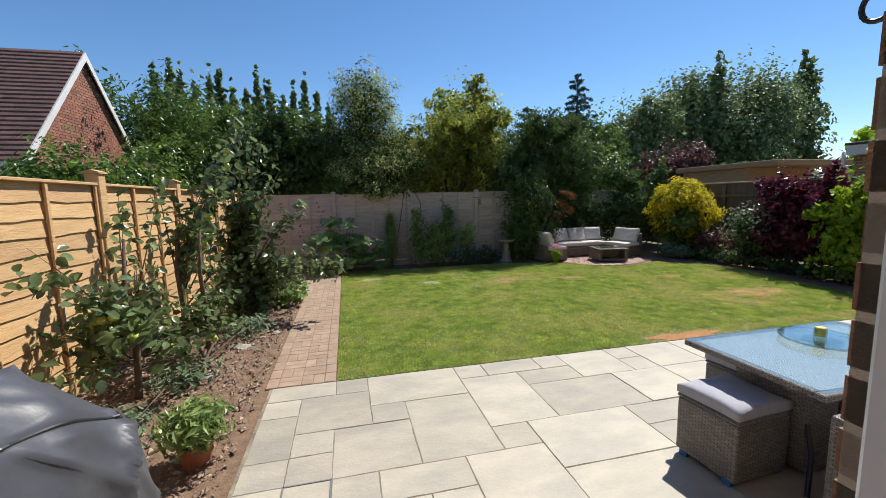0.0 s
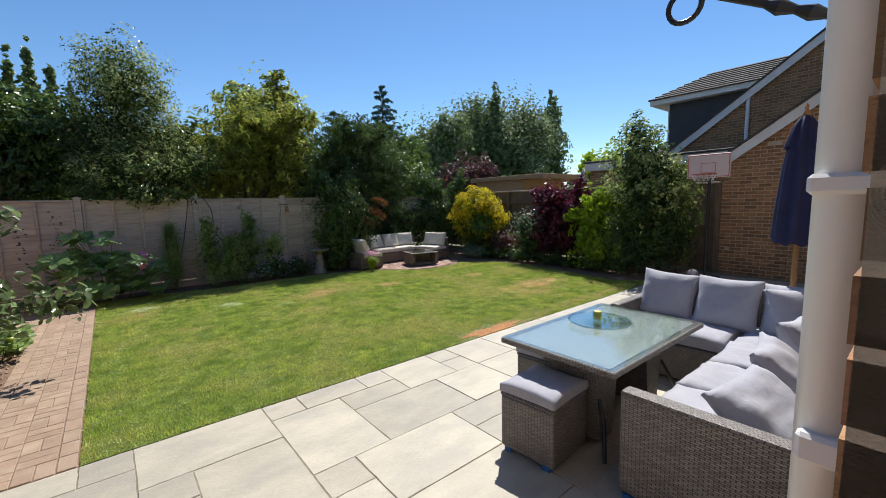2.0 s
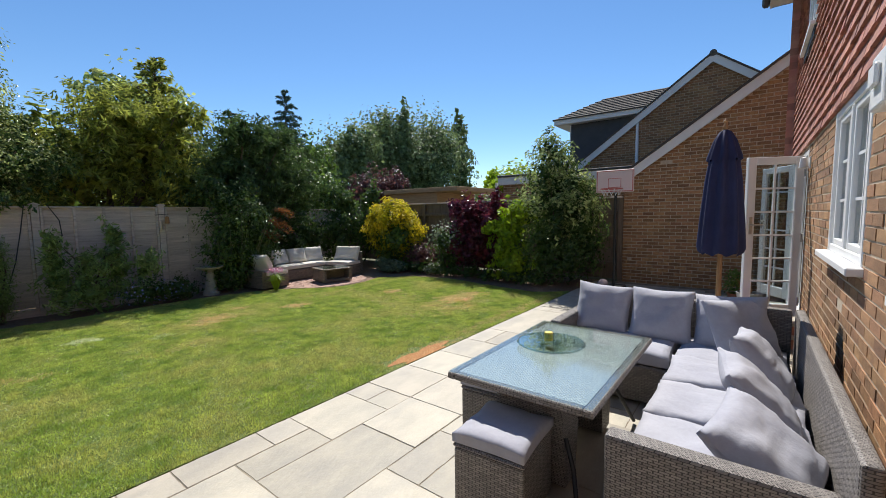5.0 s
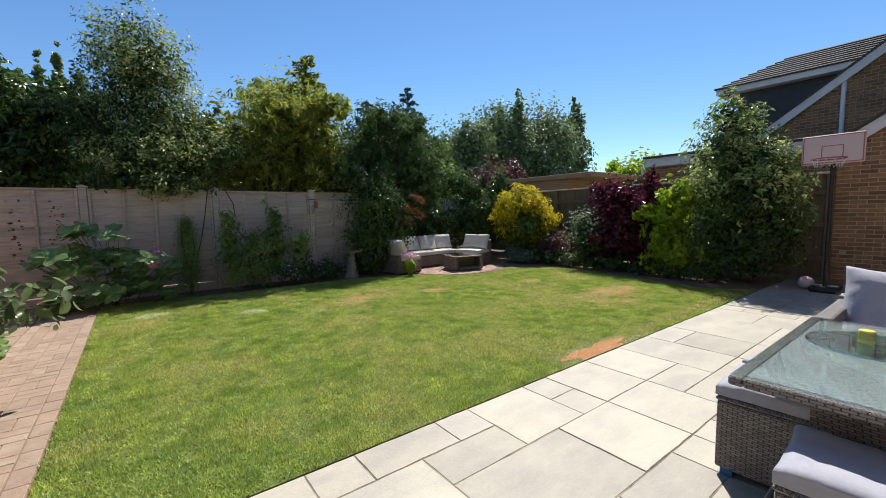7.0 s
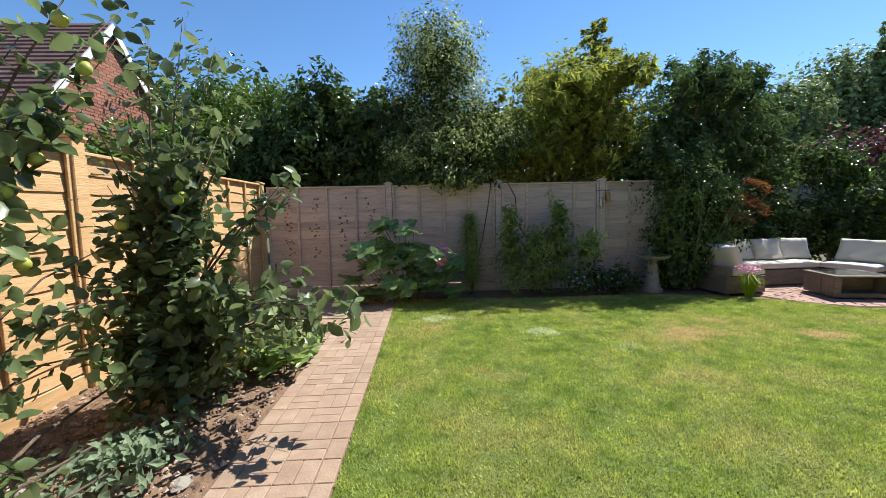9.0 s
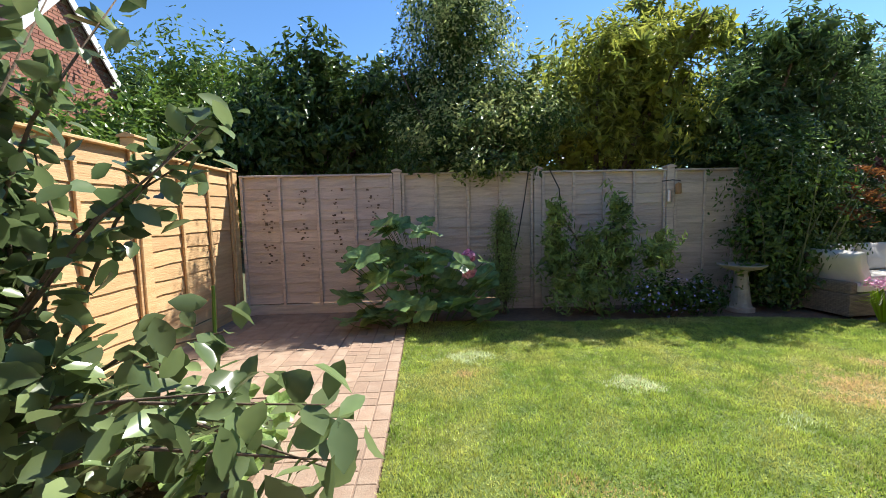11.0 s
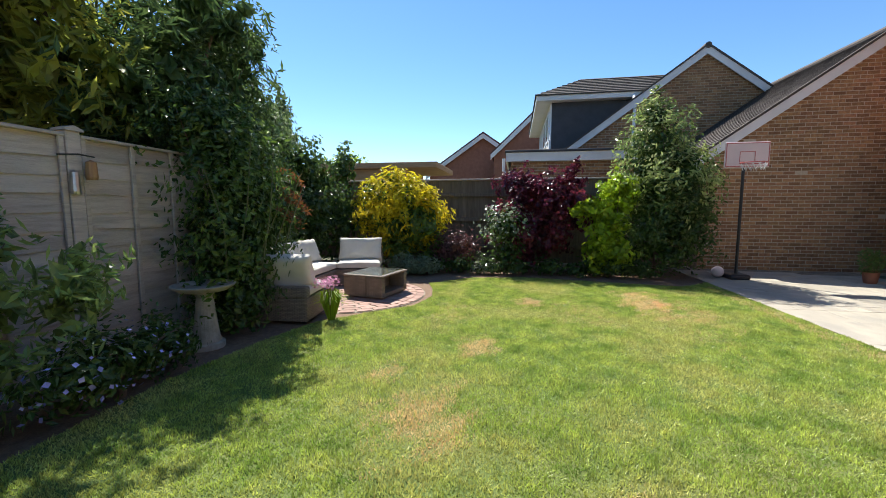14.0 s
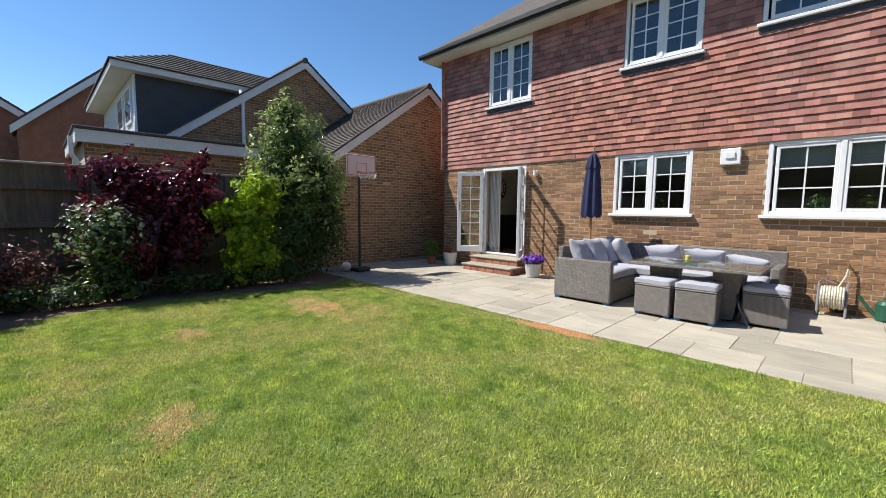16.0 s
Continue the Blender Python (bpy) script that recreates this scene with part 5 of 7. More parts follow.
R = M["rattan"]
sofa = thing("corner_sofa", "grey rattan corner sofa with grey cushions against the wall", "sofa")
SX0, SX1, SY0, SY1 = 2.18, 4.68, HY + 0.10, 2.28
SH, AH, BK = 0.33, 0.60, 0.76
# long run along the wall, and the return
part("seat_base", box(SX0 + 0.10, SY0 + 0.08, 0.03, SX1 - 0.08, SY0 + 0.82, SH, 0.012), R, sofa)
part("seat_base", box(SX1 - 0.82, SY0 + 0.822, 0.03, SX1 - 0.08, SY1 - 0.10, SH, 0.012), R, sofa)
part("backrest", box(SX0, SY0, 0.03, SX1, SY0 + 0.06, BK, 0.015, 2), R, sofa)
part("backrest", box(SX1 - 0.078, SY0 + 0.08, 0.03, SX1, SY1 - 0.102, BK, 0.015, 2), R, sofa)
part("arm", box(SX0, SY0 + 0.08, 0.03, SX0 + 0.098, SY0 + 0.84, AH, 0.02, 2), R, sofa)
part("arm", box(SX1 - 0.84, SY1 - 0.10, 0.03, SX1 + 0.0, SY1, AH, 0.02, 2), R, sofa)
for x, y in ((SX0 + 0.04, SY0 + 0.04), (SX1 - 0.05, SY0 + 0.04), (SX0 + 0.04, SY0 + 0.78), (SX1 - 0.05, SY1 - 0.05), (SX1 - 0.78, SY1 - 0.05)):
    part("foot", box(x - 0.04, y - 0.03, 0.0, x + 0.04, y + 0.03, 0.03), M["plastic_blue"], sofa, "blue plastic foot")
for i in range(3):
    soft("seat_cushion", sofa, 0.56, 0.74, 0.13, pose(SX0 + 0.40 + i * 0.57, SY0 + 0.45, SH + 0.055, 0, 0, 1.5 * (i - 1)), M["cushion"], 20 + i, crease=0.007, puff=0.3)
soft("seat_cushion", sofa, 0.72, 0.72, 0.13, pose(SX1 - 0.46, SY0 + 0.46, SH + 0.055), M["cushion"], 24, crease=0.006, puff=0.3)
soft("seat_cushion", sofa, 0.72, 0.86, 0.13, pose(SX1 - 0.46, SY0 + 1.26, SH + 0.055), M["cushion"], 25, crease=0.006, puff=0.3)
for i, (x, lean, turn) in enumerate(((2.55, 36, -10), (3.08, 48, 7), (3.62, 52, -5))):
    soft("back_cushion", sofa, 0.5, 0.46, 0.18, pose(x, SY0 + 0.28 + 0.03 * (i % 2), 0.535 + 0.003 * (lean - 36), lean, 5 * (i % 3 - 1), turn), M["cushion"], 30 + i, crease=0.006, pillow=True, sub=15)
for i, y in enumerate((0.98, 1.48, 1.98)):
    soft("back_cushion", sofa, 0.5, 0.48, 0.19, pose(SX1 - 0.27, y, 0.635, 66, 4 * (i - 1), -90 + 6 * (i - 1)), M["cushion"], 36 + i, crease=0.005, pillow=True, sub=15)
soft("back_cushion", sofa, 0.52, 0.48, 0.19, pose(SX1 - 0.40, SY0 + 0.40, 0.64, 62, 0, -45), M["cushion"], 40, crease=0.005, pillow=True, sub=15)

# dining table
tab = thing("dining_table", "grey rattan garden table with a glass top", "table", Matrix.Translation((2.945, 1.83, 0)))
TWd, TDp, TH = 1.37, 0.84, 0.65
rim = bmesh.new()
for b in ((-TWd / 2, -TDp / 2, TWd / 2, -TDp / 2 + 0.05), (-TWd / 2, TDp / 2 - 0.05, TWd / 2, TDp / 2), (-TWd / 2, -TDp / 2 + 0.05, -TWd / 2 + 0.05, TDp / 2 - 0.05), (TWd / 2 - 0.05, -TDp / 2 + 0.05, TWd / 2, TDp / 2 - 0.05)):
    box(b[0], b[1], TH - 0.05, b[2], b[3], TH - 0.012, 0.006, bm=rim)
part("rim", rim, R, tab)
part("woven_top", box(-TWd / 2 + 0.05, -TDp / 2 + 0.05, TH - 0.035, TWd / 2 - 0.05, TDp / 2 - 0.05, TH - 0.013), rattan("fine_pale_rattan", (0.56, 0.57, 0.55), (0.46, 0.47, 0.46), 0.7, 0.6), tab, "pale woven top under the glass")
part("glass_top", box(-TWd / 2 + 0.006, -TDp / 2 + 0.006, TH - 0.011, TWd / 2 - 0.006, TDp / 2 - 0.006, TH - 0.004, 0.002), M["tabletop"], tab, "greenish glass sheet").visible_shadow = False
for s in (-1, 1):
    part("leg_panel", prism([(s * 0.5, TH - 0.05), (s * 0.2, TH - 0.05), (s * 0.27, 0.03), (s * 0.43, 0.03)], "y", -0.2, 0.2), R, tab)
    for e in (-1, 1):
        part("brace", tube([(s * 0.46, e * 0.21, 0.34), (s * 0.5, e * 0.27, 0.2), (s * 0.6, e * 0.33, 0.02)], 0.013), M["black"], tab, "black metal brace")
# lazy susan with a candle
ls = thing("lazy_susan", "round clear glass turntable on the table", "turntable", Matrix.Translation((3.02, 1.93, TH - 0.004)))
part("disc", lathe([(0.21, 0.018), (0.22, 0.02), (0.225, 0.026), (0.22, 0.032), (0.0, 0.032)], 40), M["clear"], ls).visible_shadow = False
part("base", lathe([(0.1, 0.0), (0.1, 0.016)], 24), M["clear"], ls).visible_shadow = False
part("rim_ring", tube([(0.222 * math.cos(a), 0.222 * math.sin(a), 0.028) for a in np.linspace(0, 2 * math.pi, 41)], 0.006, 6), M["clear"], ls).visible_shadow = False
cd = thing("candle", "yellow candle in a squat glass jar", "candle", Matrix.Translation((3.03, 1.95, TH + 0.029)))
part("jar", lathe([(0.03, 0), (0.034, 0.005), (0.034, 0.05), (0.03, 0.052), (0.03, 0.02)], 20), M["clear"], cd).visible_shadow = False
part("wax", lathe([(0.029, 0.004), (0.029, 0.045), (0.027, 0.06), (0.0, 0.062)], 20), M["gold_wax"], cd, "yellow wax")


def stool(m, seed, label):
    s = thing("stool", label, "stool", m, "rattan stools round the table")
    part("body", box(-0.205, -0.19, 0.03, 0.205, 0.19, 0.37, 0.012, 2), R, s)
    part("seat_rim", box(-0.21, -0.195, 0.372, 0.21, 0.195, 0.392, 0.008), R, s)
    soft("seat_cushion", s, 0.42, 0.39, 0.075, Matrix.Translation((0, 0, 0.422)), M["cushion"], seed, puff=0.25, crease=0.004)
    for a in (-0.17, 0.17):
        for b in (-0.14, 0.14):
            part("foot", box(a - 0.03, b - 0.025, 0.0, a + 0.03, b + 0.025, 0.03), M["plastic_blue"], s, "blue plastic foot")
    return s


stool(pose(2.24, 1.86, 0, 0, 0, 4), 50, "grey rattan cube stool with a flat cushion")
stool(pose(3.27, 2.22, 0, 0, 0, -4), 51, "grey rattan cube stool pushed under the table")
stool(pose(2.83, 2.22, 0, 0, 0, 3), 52, "grey rattan cube stool pushed under the table")

# parasol, closed
um = thing("parasol", "closed navy canvas parasol on a wooden pole", "parasol", Matrix.Translation((4.71, 1.08, 0)))
part("pole", lathe([(0.02, 0.0), (0.02, 2.2)], 12), M["teak"], um, "varnished wooden pole")
part("finial", lathe([(0.012, 2.24), (0.022, 2.27), (0.012, 2.30), (0.018, 2.32), (0.0, 2.35)], 12), M["teak"], um)
part("base", lathe([(0.22, 0.0), (0.22, 0.05), (0.05, 0.08), (0.03, 0.25)], 24), M["black"], um, "black parasol base")


def folded(zs, seg=64, folds=8, deep=0.24):
    bm = bmesh.new()
    rings = []
    for r, z in zs:
        rings.append([bm.verts.new(((r * (1 - deep * (0.5 - 0.5 * math.cos(folds * a)) * min(1, r / 0.1))) * math.cos(a), (r * (1 - deep * (0.5 - 0.5 * math.cos(folds * a)) * min(1, r / 0.1))) * math.sin(a), z + 0.015 * math.cos(folds * a) * (r > 0.12))) for a in np.linspace(0, 2 * math.pi, seg, endpoint=False)])
    for p, q in zip(rings, rings[1:]):
        for i in range(seg):
            bm.faces.new((p[i], p[(i + 1) % seg], q[(i + 1) % seg], q[i]))
    return bm


part("canopy", folded([(0.168, 1.18), (0.182, 1.22), (0.168, 1.45), (0.138, 1.8), (0.112, 2.0), (0.085, 2.1)]), M["navy"], um, smooth=True)
part("top_flounce", folded([(0.135, 1.98), (0.125, 2.02), (0.085, 2.16), (0.045, 2.23), (0.01, 2.25)], deep=0.3), M["navy"], um, smooth=True)

# plant pots by the doors
def pot(name, label, m, r, h, material, flare=1.25):
    p = thing(name, label, "plant pot", m)
    part("pot", lathe([(r * 0.72, 0), (r * 0.76, 0.01), (r, h), (r * 1.03, h + 0.004), (r * 0.95, h + 0.004), (r * 0.9, h - 0.04), (0.01, h - 0.04)], 28), material, p, smooth=False)
    part("compost", lathe([(r * 0.9, h - 0.045), (r * 0.9, h - 0.03), (0.01, h - 0.028)], 20), M["soil"], p)
    return p


def tuft(p, z, r, h, n, size, material, name="foliage", seed=0, label="", aspect=0.45):
    pt, nn = in_blobs([(0, 0, z + h * 0.45, r, r, h * 0.55)], n, 0.8, 0.3, 6)
    pt = pt[pt[:, 2] > z - 0.04] if z > 0 else pt
    nn = nn[:len(pt)]
    return link(name, leaves_mesh(name, pt, nn, size, material, aspect), p, label=label)


pp = pot("flower_pot", "pale grey pot full of purple petunias", Matrix.Translation((5.9, 0.93, 0)), 0.16, 0.26, M["glaze"])
tuft(pp, 0.26, 0.19, 0.14, 260, 0.06, M["l_mid"])
tuft(pp, 0.28, 0.21, 0.15, 420, 0.06, M["petal_purple"], "flower", label="purple petunia flowers", aspect=0.95)
pp = pot("plant_pot", "pale grey pot with a red spiky plant", Matrix.Translation((8.2, 0.86, 0)), 0.17, 0.28, M["glaze"])
bm = bmesh.new()
for i in range(26):
    a, b = rng.uniform(0, 6.28), rng.uniform(0.05, 0.2)
    tube([(0, 0, 0.25), (b * 0.5 * math.cos(a), b * 0.5 * math.sin(a), 0.36), (b * math.cos(a), b * math.sin(a), rng.uniform(0.38, 0.5))], [0.008, 0.006, 0.001], 4, bm)
part("spiky_leaves", bm, M["l_rust"], pp, "rust-red spiky leaves")
pp = pot("plant_pot", "small terracotta pot with a green shrub", Matrix.Translation((8.62, 1.05, 0)), 0.11, 0.18, M["cotta"])
tuft(pp, 0.18, 0.17, 0.4, 500, 0.06, M["l_mid"])
pp = pot("plant_pot", "terracotta pot with a leafy green plant", Matrix.Translation((-0.93, 2.72, -0.01)), 0.105, 0.15, M["cotta"])
tuft(pp, 0.15, 0.2, 0.26, 900, 0.085, M["l_lance"], aspect=0.3)

# basketball hoop
hp = thing("basketball_hoop", "portable basketball hoop on a black pole", "basketball hoop", Matrix.Translation((8.74, 3.0, 0)))
part("base", box(-0.18, -0.16, 0, 0.35, 0.16, 0.09, 0.03, 2), M["black"], hp)
part("pole", lathe([(0.025, 0.05), (0.025, 2.0)], 14), M["black"], hp, "black pole")
part("backboard", box(-0.10, -0.345, 1.93, -0.07, 0.345, 2.36, 0.012), M["pinkish"], hp, "pale pink backboard")
ln = bmesh.new()
for b in ((-0.33, 1.945, 0.33, 1.957), (-0.33, 2.333, 0.33, 2.345), (-0.33, 1.957, -0.318, 2.333), (0.318, 1.957, 0.33, 2.333), (-0.12, 2.02, 0.12, 2.03), (-0.12, 2.19, 0.12, 2.2), (-0.12, 2.03, -0.11, 2.19), (0.11, 2.03, 0.12, 2.19)):
    box(-0.104, b[0], b[1], -0.101, b[2], b[3], bm=ln)
part("marking", ln, M["red"], hp, "red outline")
part("rim", tube([(-0.30 + 0.19 * math.cos(a), 0.19 * math.sin(a), 1.99) for a in np.linspace(0, 2 * math.pi, 33)], 0.009, 6), M["red"], hp, "red metal rim")
nt = bmesh.new()
for i in range(12):
    a = 2 * math.pi * i / 12
    for t in (0.26, -0.26):
        tube([(-0.30 + 0.19 * math.cos(a), 0.19 * math.sin(a), 1.985), (-0.30 + 0.14 * math.cos(a + t), 0.14 * math.sin(a + t), 1.87)], 0.003, 4, nt)
part("net", nt, M["fascia"], hp, "white string net")
bl_ = thing("football", "pale scuffed ball beside the hoop's base", "ball", Matrix.Translation((8.86, 3.24, 0.1)))
bm = bmesh.new()
bmesh.ops.create_icosphere(bm, subdivisions=3, radius=0.1)
part("ball", bm, M["pinkish"], bl_, smooth=True)

# hose reel, tap, watering can, vent on the wall
hr = thing("hose_reel", "grey hose reel with a coiled pale hose", "hose reel", Matrix.Translation((1.72, HY + 0.2, 0)))
for s in (-0.13, 0.13):
    part("frame", tube([(s, -0.14, 0.012), (s, 0.0, 0.40), (s, 0.14, 0.012), (s, -0.14, 0.012)], 0.014, 8), M["plastic_grey"], hr)
bm = bmesh.new()
for i in range(9):
    x = -0.10 + 0.025 * i
    tube([(x, (0.13 + 0.006 * (i % 2)) * math.cos(a), 0.22 + (0.13 + 0.006 * (i % 2)) * math.sin(a)) for a in np.linspace(0, 2 * math.pi, 21)], 0.013, 6, bm)
part("hose", bm, M["hose"], hr, "coiled pale hose")
part("drum", tube([(-0.12, 0, 0.22), (0.12, 0, 0.22)], 0.1, 16), M["plastic_grey"], hr)
part("handle", tube([(-0.02, 0, 0.40), (0.1, 0.0, 0.45), (0.13, 0.0, 0.40)], 0.01), M["plastic_grey"], hr)
tp = thing("garden_tap", "brass outdoor tap with a hose on the wall", "tap", Matrix.Translation((1.60, HY, 0.62)))
part("tap", tube([(0, 0.0, 0.02), (0, 0.07, 0.02), (0, 0.08, -0.03)], 0.012), mat("brass", (0.6, 0.42, 0.15), None, 5, 0.35, metal=1.0), tp)
part("lever", box(-0.025, 0.045, 0.034, 0.025, 0.06, 0.046, 0.004), M["red"], tp)
part("hose", tube([(0, 0.08, -0.03), (0.01, 0.09, -0.12), (0.05, 0.12, -0.22), (0.1, 0.16, -0.32)], 0.011), M["hose"], tp, "pale hose")
wc = thing("watering_can", "dark green plastic watering can by the wall", "watering can", Matrix.Translation((1.24, HY + 0.16, 0)))
part("body", lathe([(0.09, 0), (0.1, 0.02), (0.1, 0.2), (0.08, 0.24), (0.0, 0.25)], 20), M["green_can"], wc)
part("spout", tube([(0.09, 0, 0.05), (0.2, 0, 0.2), (0.24, 0, 0.27)], [0.022, 0.016, 0.02]), M["green_can"], wc)
part("handle", tube([(-0.09, 0, 0.08), (-0.17, 0, 0.18), (-0.08, 0, 0.3), (0.04, 0, 0.27)], 0.012), M["green_can"], wc)
vt = thing("wall_vent", "white square extractor vent on the brick wall", "vent", Matrix.Translation((2.93, HY + 0.002, 1.98)))
part("cover", box(-0.125, 0, 0, 0.125, 0.07, 0.235, 0.012, 2), M["upvc"], vt)
part("outlet", box(-0.06, 0.071, 0.09, 0.06, 0.09, 0.18, 0.006), M["upvc"], vt)
lp = thing("wall_lamp", "small dark lamp on the brick wall", "wall lamp", Matrix.Translation((6.22, HY, 2.05)))
part("back_plate", box(-0.03, 0, -0.06, 0.03, 0.015, 0.06, 0.004), M["fascia"], lp)
part("head", lathe([(0.03, -0.06), (0.04, -0.05), (0.03, 0.05), (0.0, 0.06)], 14, at=(0, 0.06, 0)), M["fascia"], lp)

# covered barbecue
bq = thing("covered_barbecue", "barbecue under a slack dark grey fabric cover", "barbecue", pose(-1.39, 1.36, 0.0, 0, 0, -8))
def draped(x, y, z):
    """A point of the cover, from a point of a cube of half-width 1."""
    t = (z + 1) / 2
    top = 1.20 - 0.22 * abs(x) ** 1.6 - 0.16 * abs(y) ** 1.8
    k = 1.0 if t < 0.78 else 1.0 - 0.12 * (t - 0.78) / 0.22 * abs(x) ** 2
    q = Vector((x * (0.64 - 0.05 * t) * k, y * (0.50 - 0.03 * t), t * top))
    ridge = (1 - abs(noise.noise(Vector((q.x * 2.6 + q.y * 1.3, q.y * 3.0 - q.z * 1.6, q.z * 1.2 + 5))))) ** 5
    crease = (1 - abs(noise.noise(Vector((q.x * 5.5 - q.y * 2, q.y * 5.0 + q.z * 3, 2 + q.z * 2))))) ** 6
    taut = 0.35 if t > 0.97 and (abs(x) > 0.97 or abs(y) > 0.97) else 1.0
    fold = (0.06 * ridge + 0.025 * crease) * taut - 0.02
    return q + Vector((x * (abs(x) > 0.98), y * (abs(y) > 0.98), 0.7 * (z > 0.98))) * fold


bm = bmesh.new()
bmesh.ops.create_cube(bm, size=2.0)
bmesh.ops.subdivide_edges(bm, edges=bm.edges[:], cuts=47, use_grid_fill=True)
for v in bm.verts:
    v.co = draped(*v.co)
part("cover", bm, M["cover"], bq, smooth=True)
for k in (-1, 1):
    part("piping", tube([draped(k, y, 1) for y in np.linspace(-1, 1, 49)], 0.006, 6), M["black"], bq, "dark corded seam")
    part("piping", tube([draped(x, k, 1) for x in np.linspace(-1, 1, 49)], 0.006, 6), M["black"], bq, "dark corded seam")
part("hem", tube([(0.62 * math.cos(a) * (1.0 if abs(math.cos(a)) < 0.7 else 1.02), 0.49 * math.sin(a), 0.02) for a in np.linspace(0, 2 * math.pi, 25)], 0.008, 5), M["black"], bq, "corded hem")
# inside, seen through the doors and windows
ck = thing("wall_clock", "large round skeleton wall clock with numerals", "clock", pose(HX - 0.365, -1.4, 1.9, 0, -90, 0))
part("ring", tube([(0.28 * math.cos(a), 0.28 * math.sin(a), 0.015) for a in np.linspace(0, 2 * math.pi, 41)], 0.012, 6), M["black"], ck)
part("inner_ring", tube([(0.17 * math.cos(a), 0.17 * math.sin(a), 0.015) for a in np.linspace(0, 2 * math.pi, 33)], 0.008, 6), M["black"], ck)
for i in range(12):
    a = 2 * math.pi * i / 12
    part("numeral", tube([(0.18 * math.cos(a), 0.18 * math.sin(a), 0.015), (0.27 * math.cos(a), 0.27 * math.sin(a), 0.015)], 0.014, 4), M["black"], ck)
bm = tube([(0, 0, 0.02), (0.1, 0.08, 0.02)], 0.007, 4)
tube([(0, 0, 0.02), (-0.03, 0.15, 0.02)], 0.006, 4, bm)
part("clock_hand", bm, M["black"], ck)
cb = thing("sideboard", "dark wooden sideboard against the inner wall", "sideboard", Matrix.Translation((HX - 0.60, -1.2, 0.28)))
part("body", box(-0.22, -0.6, 0.06, 0.22, 0.6, 0.85, 0.01), M["black"], cb)
part("top", box(-0.24, -0.63, 0.852, 0.24, 0.63, 0.885, 0.006), M["black"], cb)
for a in (-0.18, 0.18):
    for b in (-0.55, 0.55):
        part("leg", box(a - 0.02, b - 0.02, 0, a + 0.02, b + 0.02, 0.06), M["black"], cb)
cu = bmesh.new()
pts = [(7.28 + 0.28 * i / 60, HY - 0.22 + 0.035 * math.sin(i * 0.75)) for i in range(61)]
lo, hi = [cu.verts.new((x, y, 0.30)) for x, y in pts], [cu.verts.new((x, y, 2.2)) for x, y in pts]
for i in range(60):
    cu.faces.new((lo[i], lo[i + 1], hi[i + 1], hi[i]))
ct = part("curtain", cu, M["curtain"])
sol = ct.modifiers.new("thickness", "SOLIDIFY")
sol.thickness = 0.004
tagged(ct, "pale pleated curtain drawn back beside the door", "curtain")
for i, (x, m_) in enumerate(((1.5, "l_mid"), (1.95, "l_big"), (3.95, "l_mid"))):
    p = pot("house_plant", "potted green plant on the kitchen window sill", Matrix.Translation((x, HY - 0.2, 1.252)), 0.05, 0.09, M["cotta"])
    tuft(p, 0.09, 0.11, 0.2, 120, 0.07, M[m_])
for x0, x1 in (W3, W4):
    bd = thing("roman_blind", "pale grey roman blind drawn up in the window", "blind", Matrix.Translation(((x0 + x1) / 2, HY - 0.165, 2.24)))
    for k in range(3):
        part("fold", box(-(x1 - x0) / 2 + 0.03, -0.012 - 0.006 * k, -0.115 * (k + 1), (x1 - x0) / 2 - 0.03, 0.004 - 0.006 * k, -0.115 * k - 0.004, 0.004), M["curtain"], bd)
    part("head_rail", box(-(x1 - x0) / 2 + 0.02, -0.02, 0.002, (x1 - x0) / 2 - 0.02, 0.02, 0.03), M["upvc"], bd)
tagged(part("worktop", box(0.8, HY - 0.75, 1.2, 5.5, HY - 0.13, 1.25, 0.005), M["inner"]), "pale kitchen worktop and deep window ledge", "worktop", **ST)
tagged(part("kitchen_units", box(0.82, HY - 0.72, 0.28, 5.5, HY - 0.285, 1.198, 0.005), M["inner"]), "plain pale kitchen base units", "cabinet")

# ---- garden seats on the round pad ----
RB, CR = M["rattan_brown"], M["cream"]


def garden_chair(m, w, d, label, cushions, seed, back=0.60, name="garden_chair"):
    """An armless rattan seat facing -y, w wide, with loose back cushions."""
    c = thing(name, label, "garden seat", m, "rattan seats on the round pad")
    part("seat_base", box(-w / 2, -d / 2, 0.02, w / 2, d / 2, 0.27, 0.012, 2), RB, c)
    part("backrest", box(-w / 2, d / 2 - 0.10, 0.272, w / 2, d / 2, back, 0.02, 2), RB, c)
    for a in (-w / 2 + 0.05, w / 2 - 0.05):
        for b in (-d / 2 + 0.05, d / 2 - 0.05):
            part("foot", box(a - 0.025, b - 0.025, 0, a + 0.025, b + 0.025, 0.02), M["black"], c)
    soft("seat_cushion", c, w * 0.98, d - 0.12, 0.11, pose(0, -0.05, 0.325), CR, seed, puff=0.3, crease=0.004)
    for i in range(cushions):
        x = -w / 2 + w * (i + 0.5) / cushions
        soft("back_cushion", c, w / cushions * 1.0, 0.38, 0.15, pose(x, d / 2 - 0.19, 0.55, 68, 0, 10 * (1 if i == 0 and cushions > 1 else 0) - 10 * (1 if i == cushions - 1 and cushions > 1 else 0)), CR, seed + 1 + i, crease=0.008)
    return c


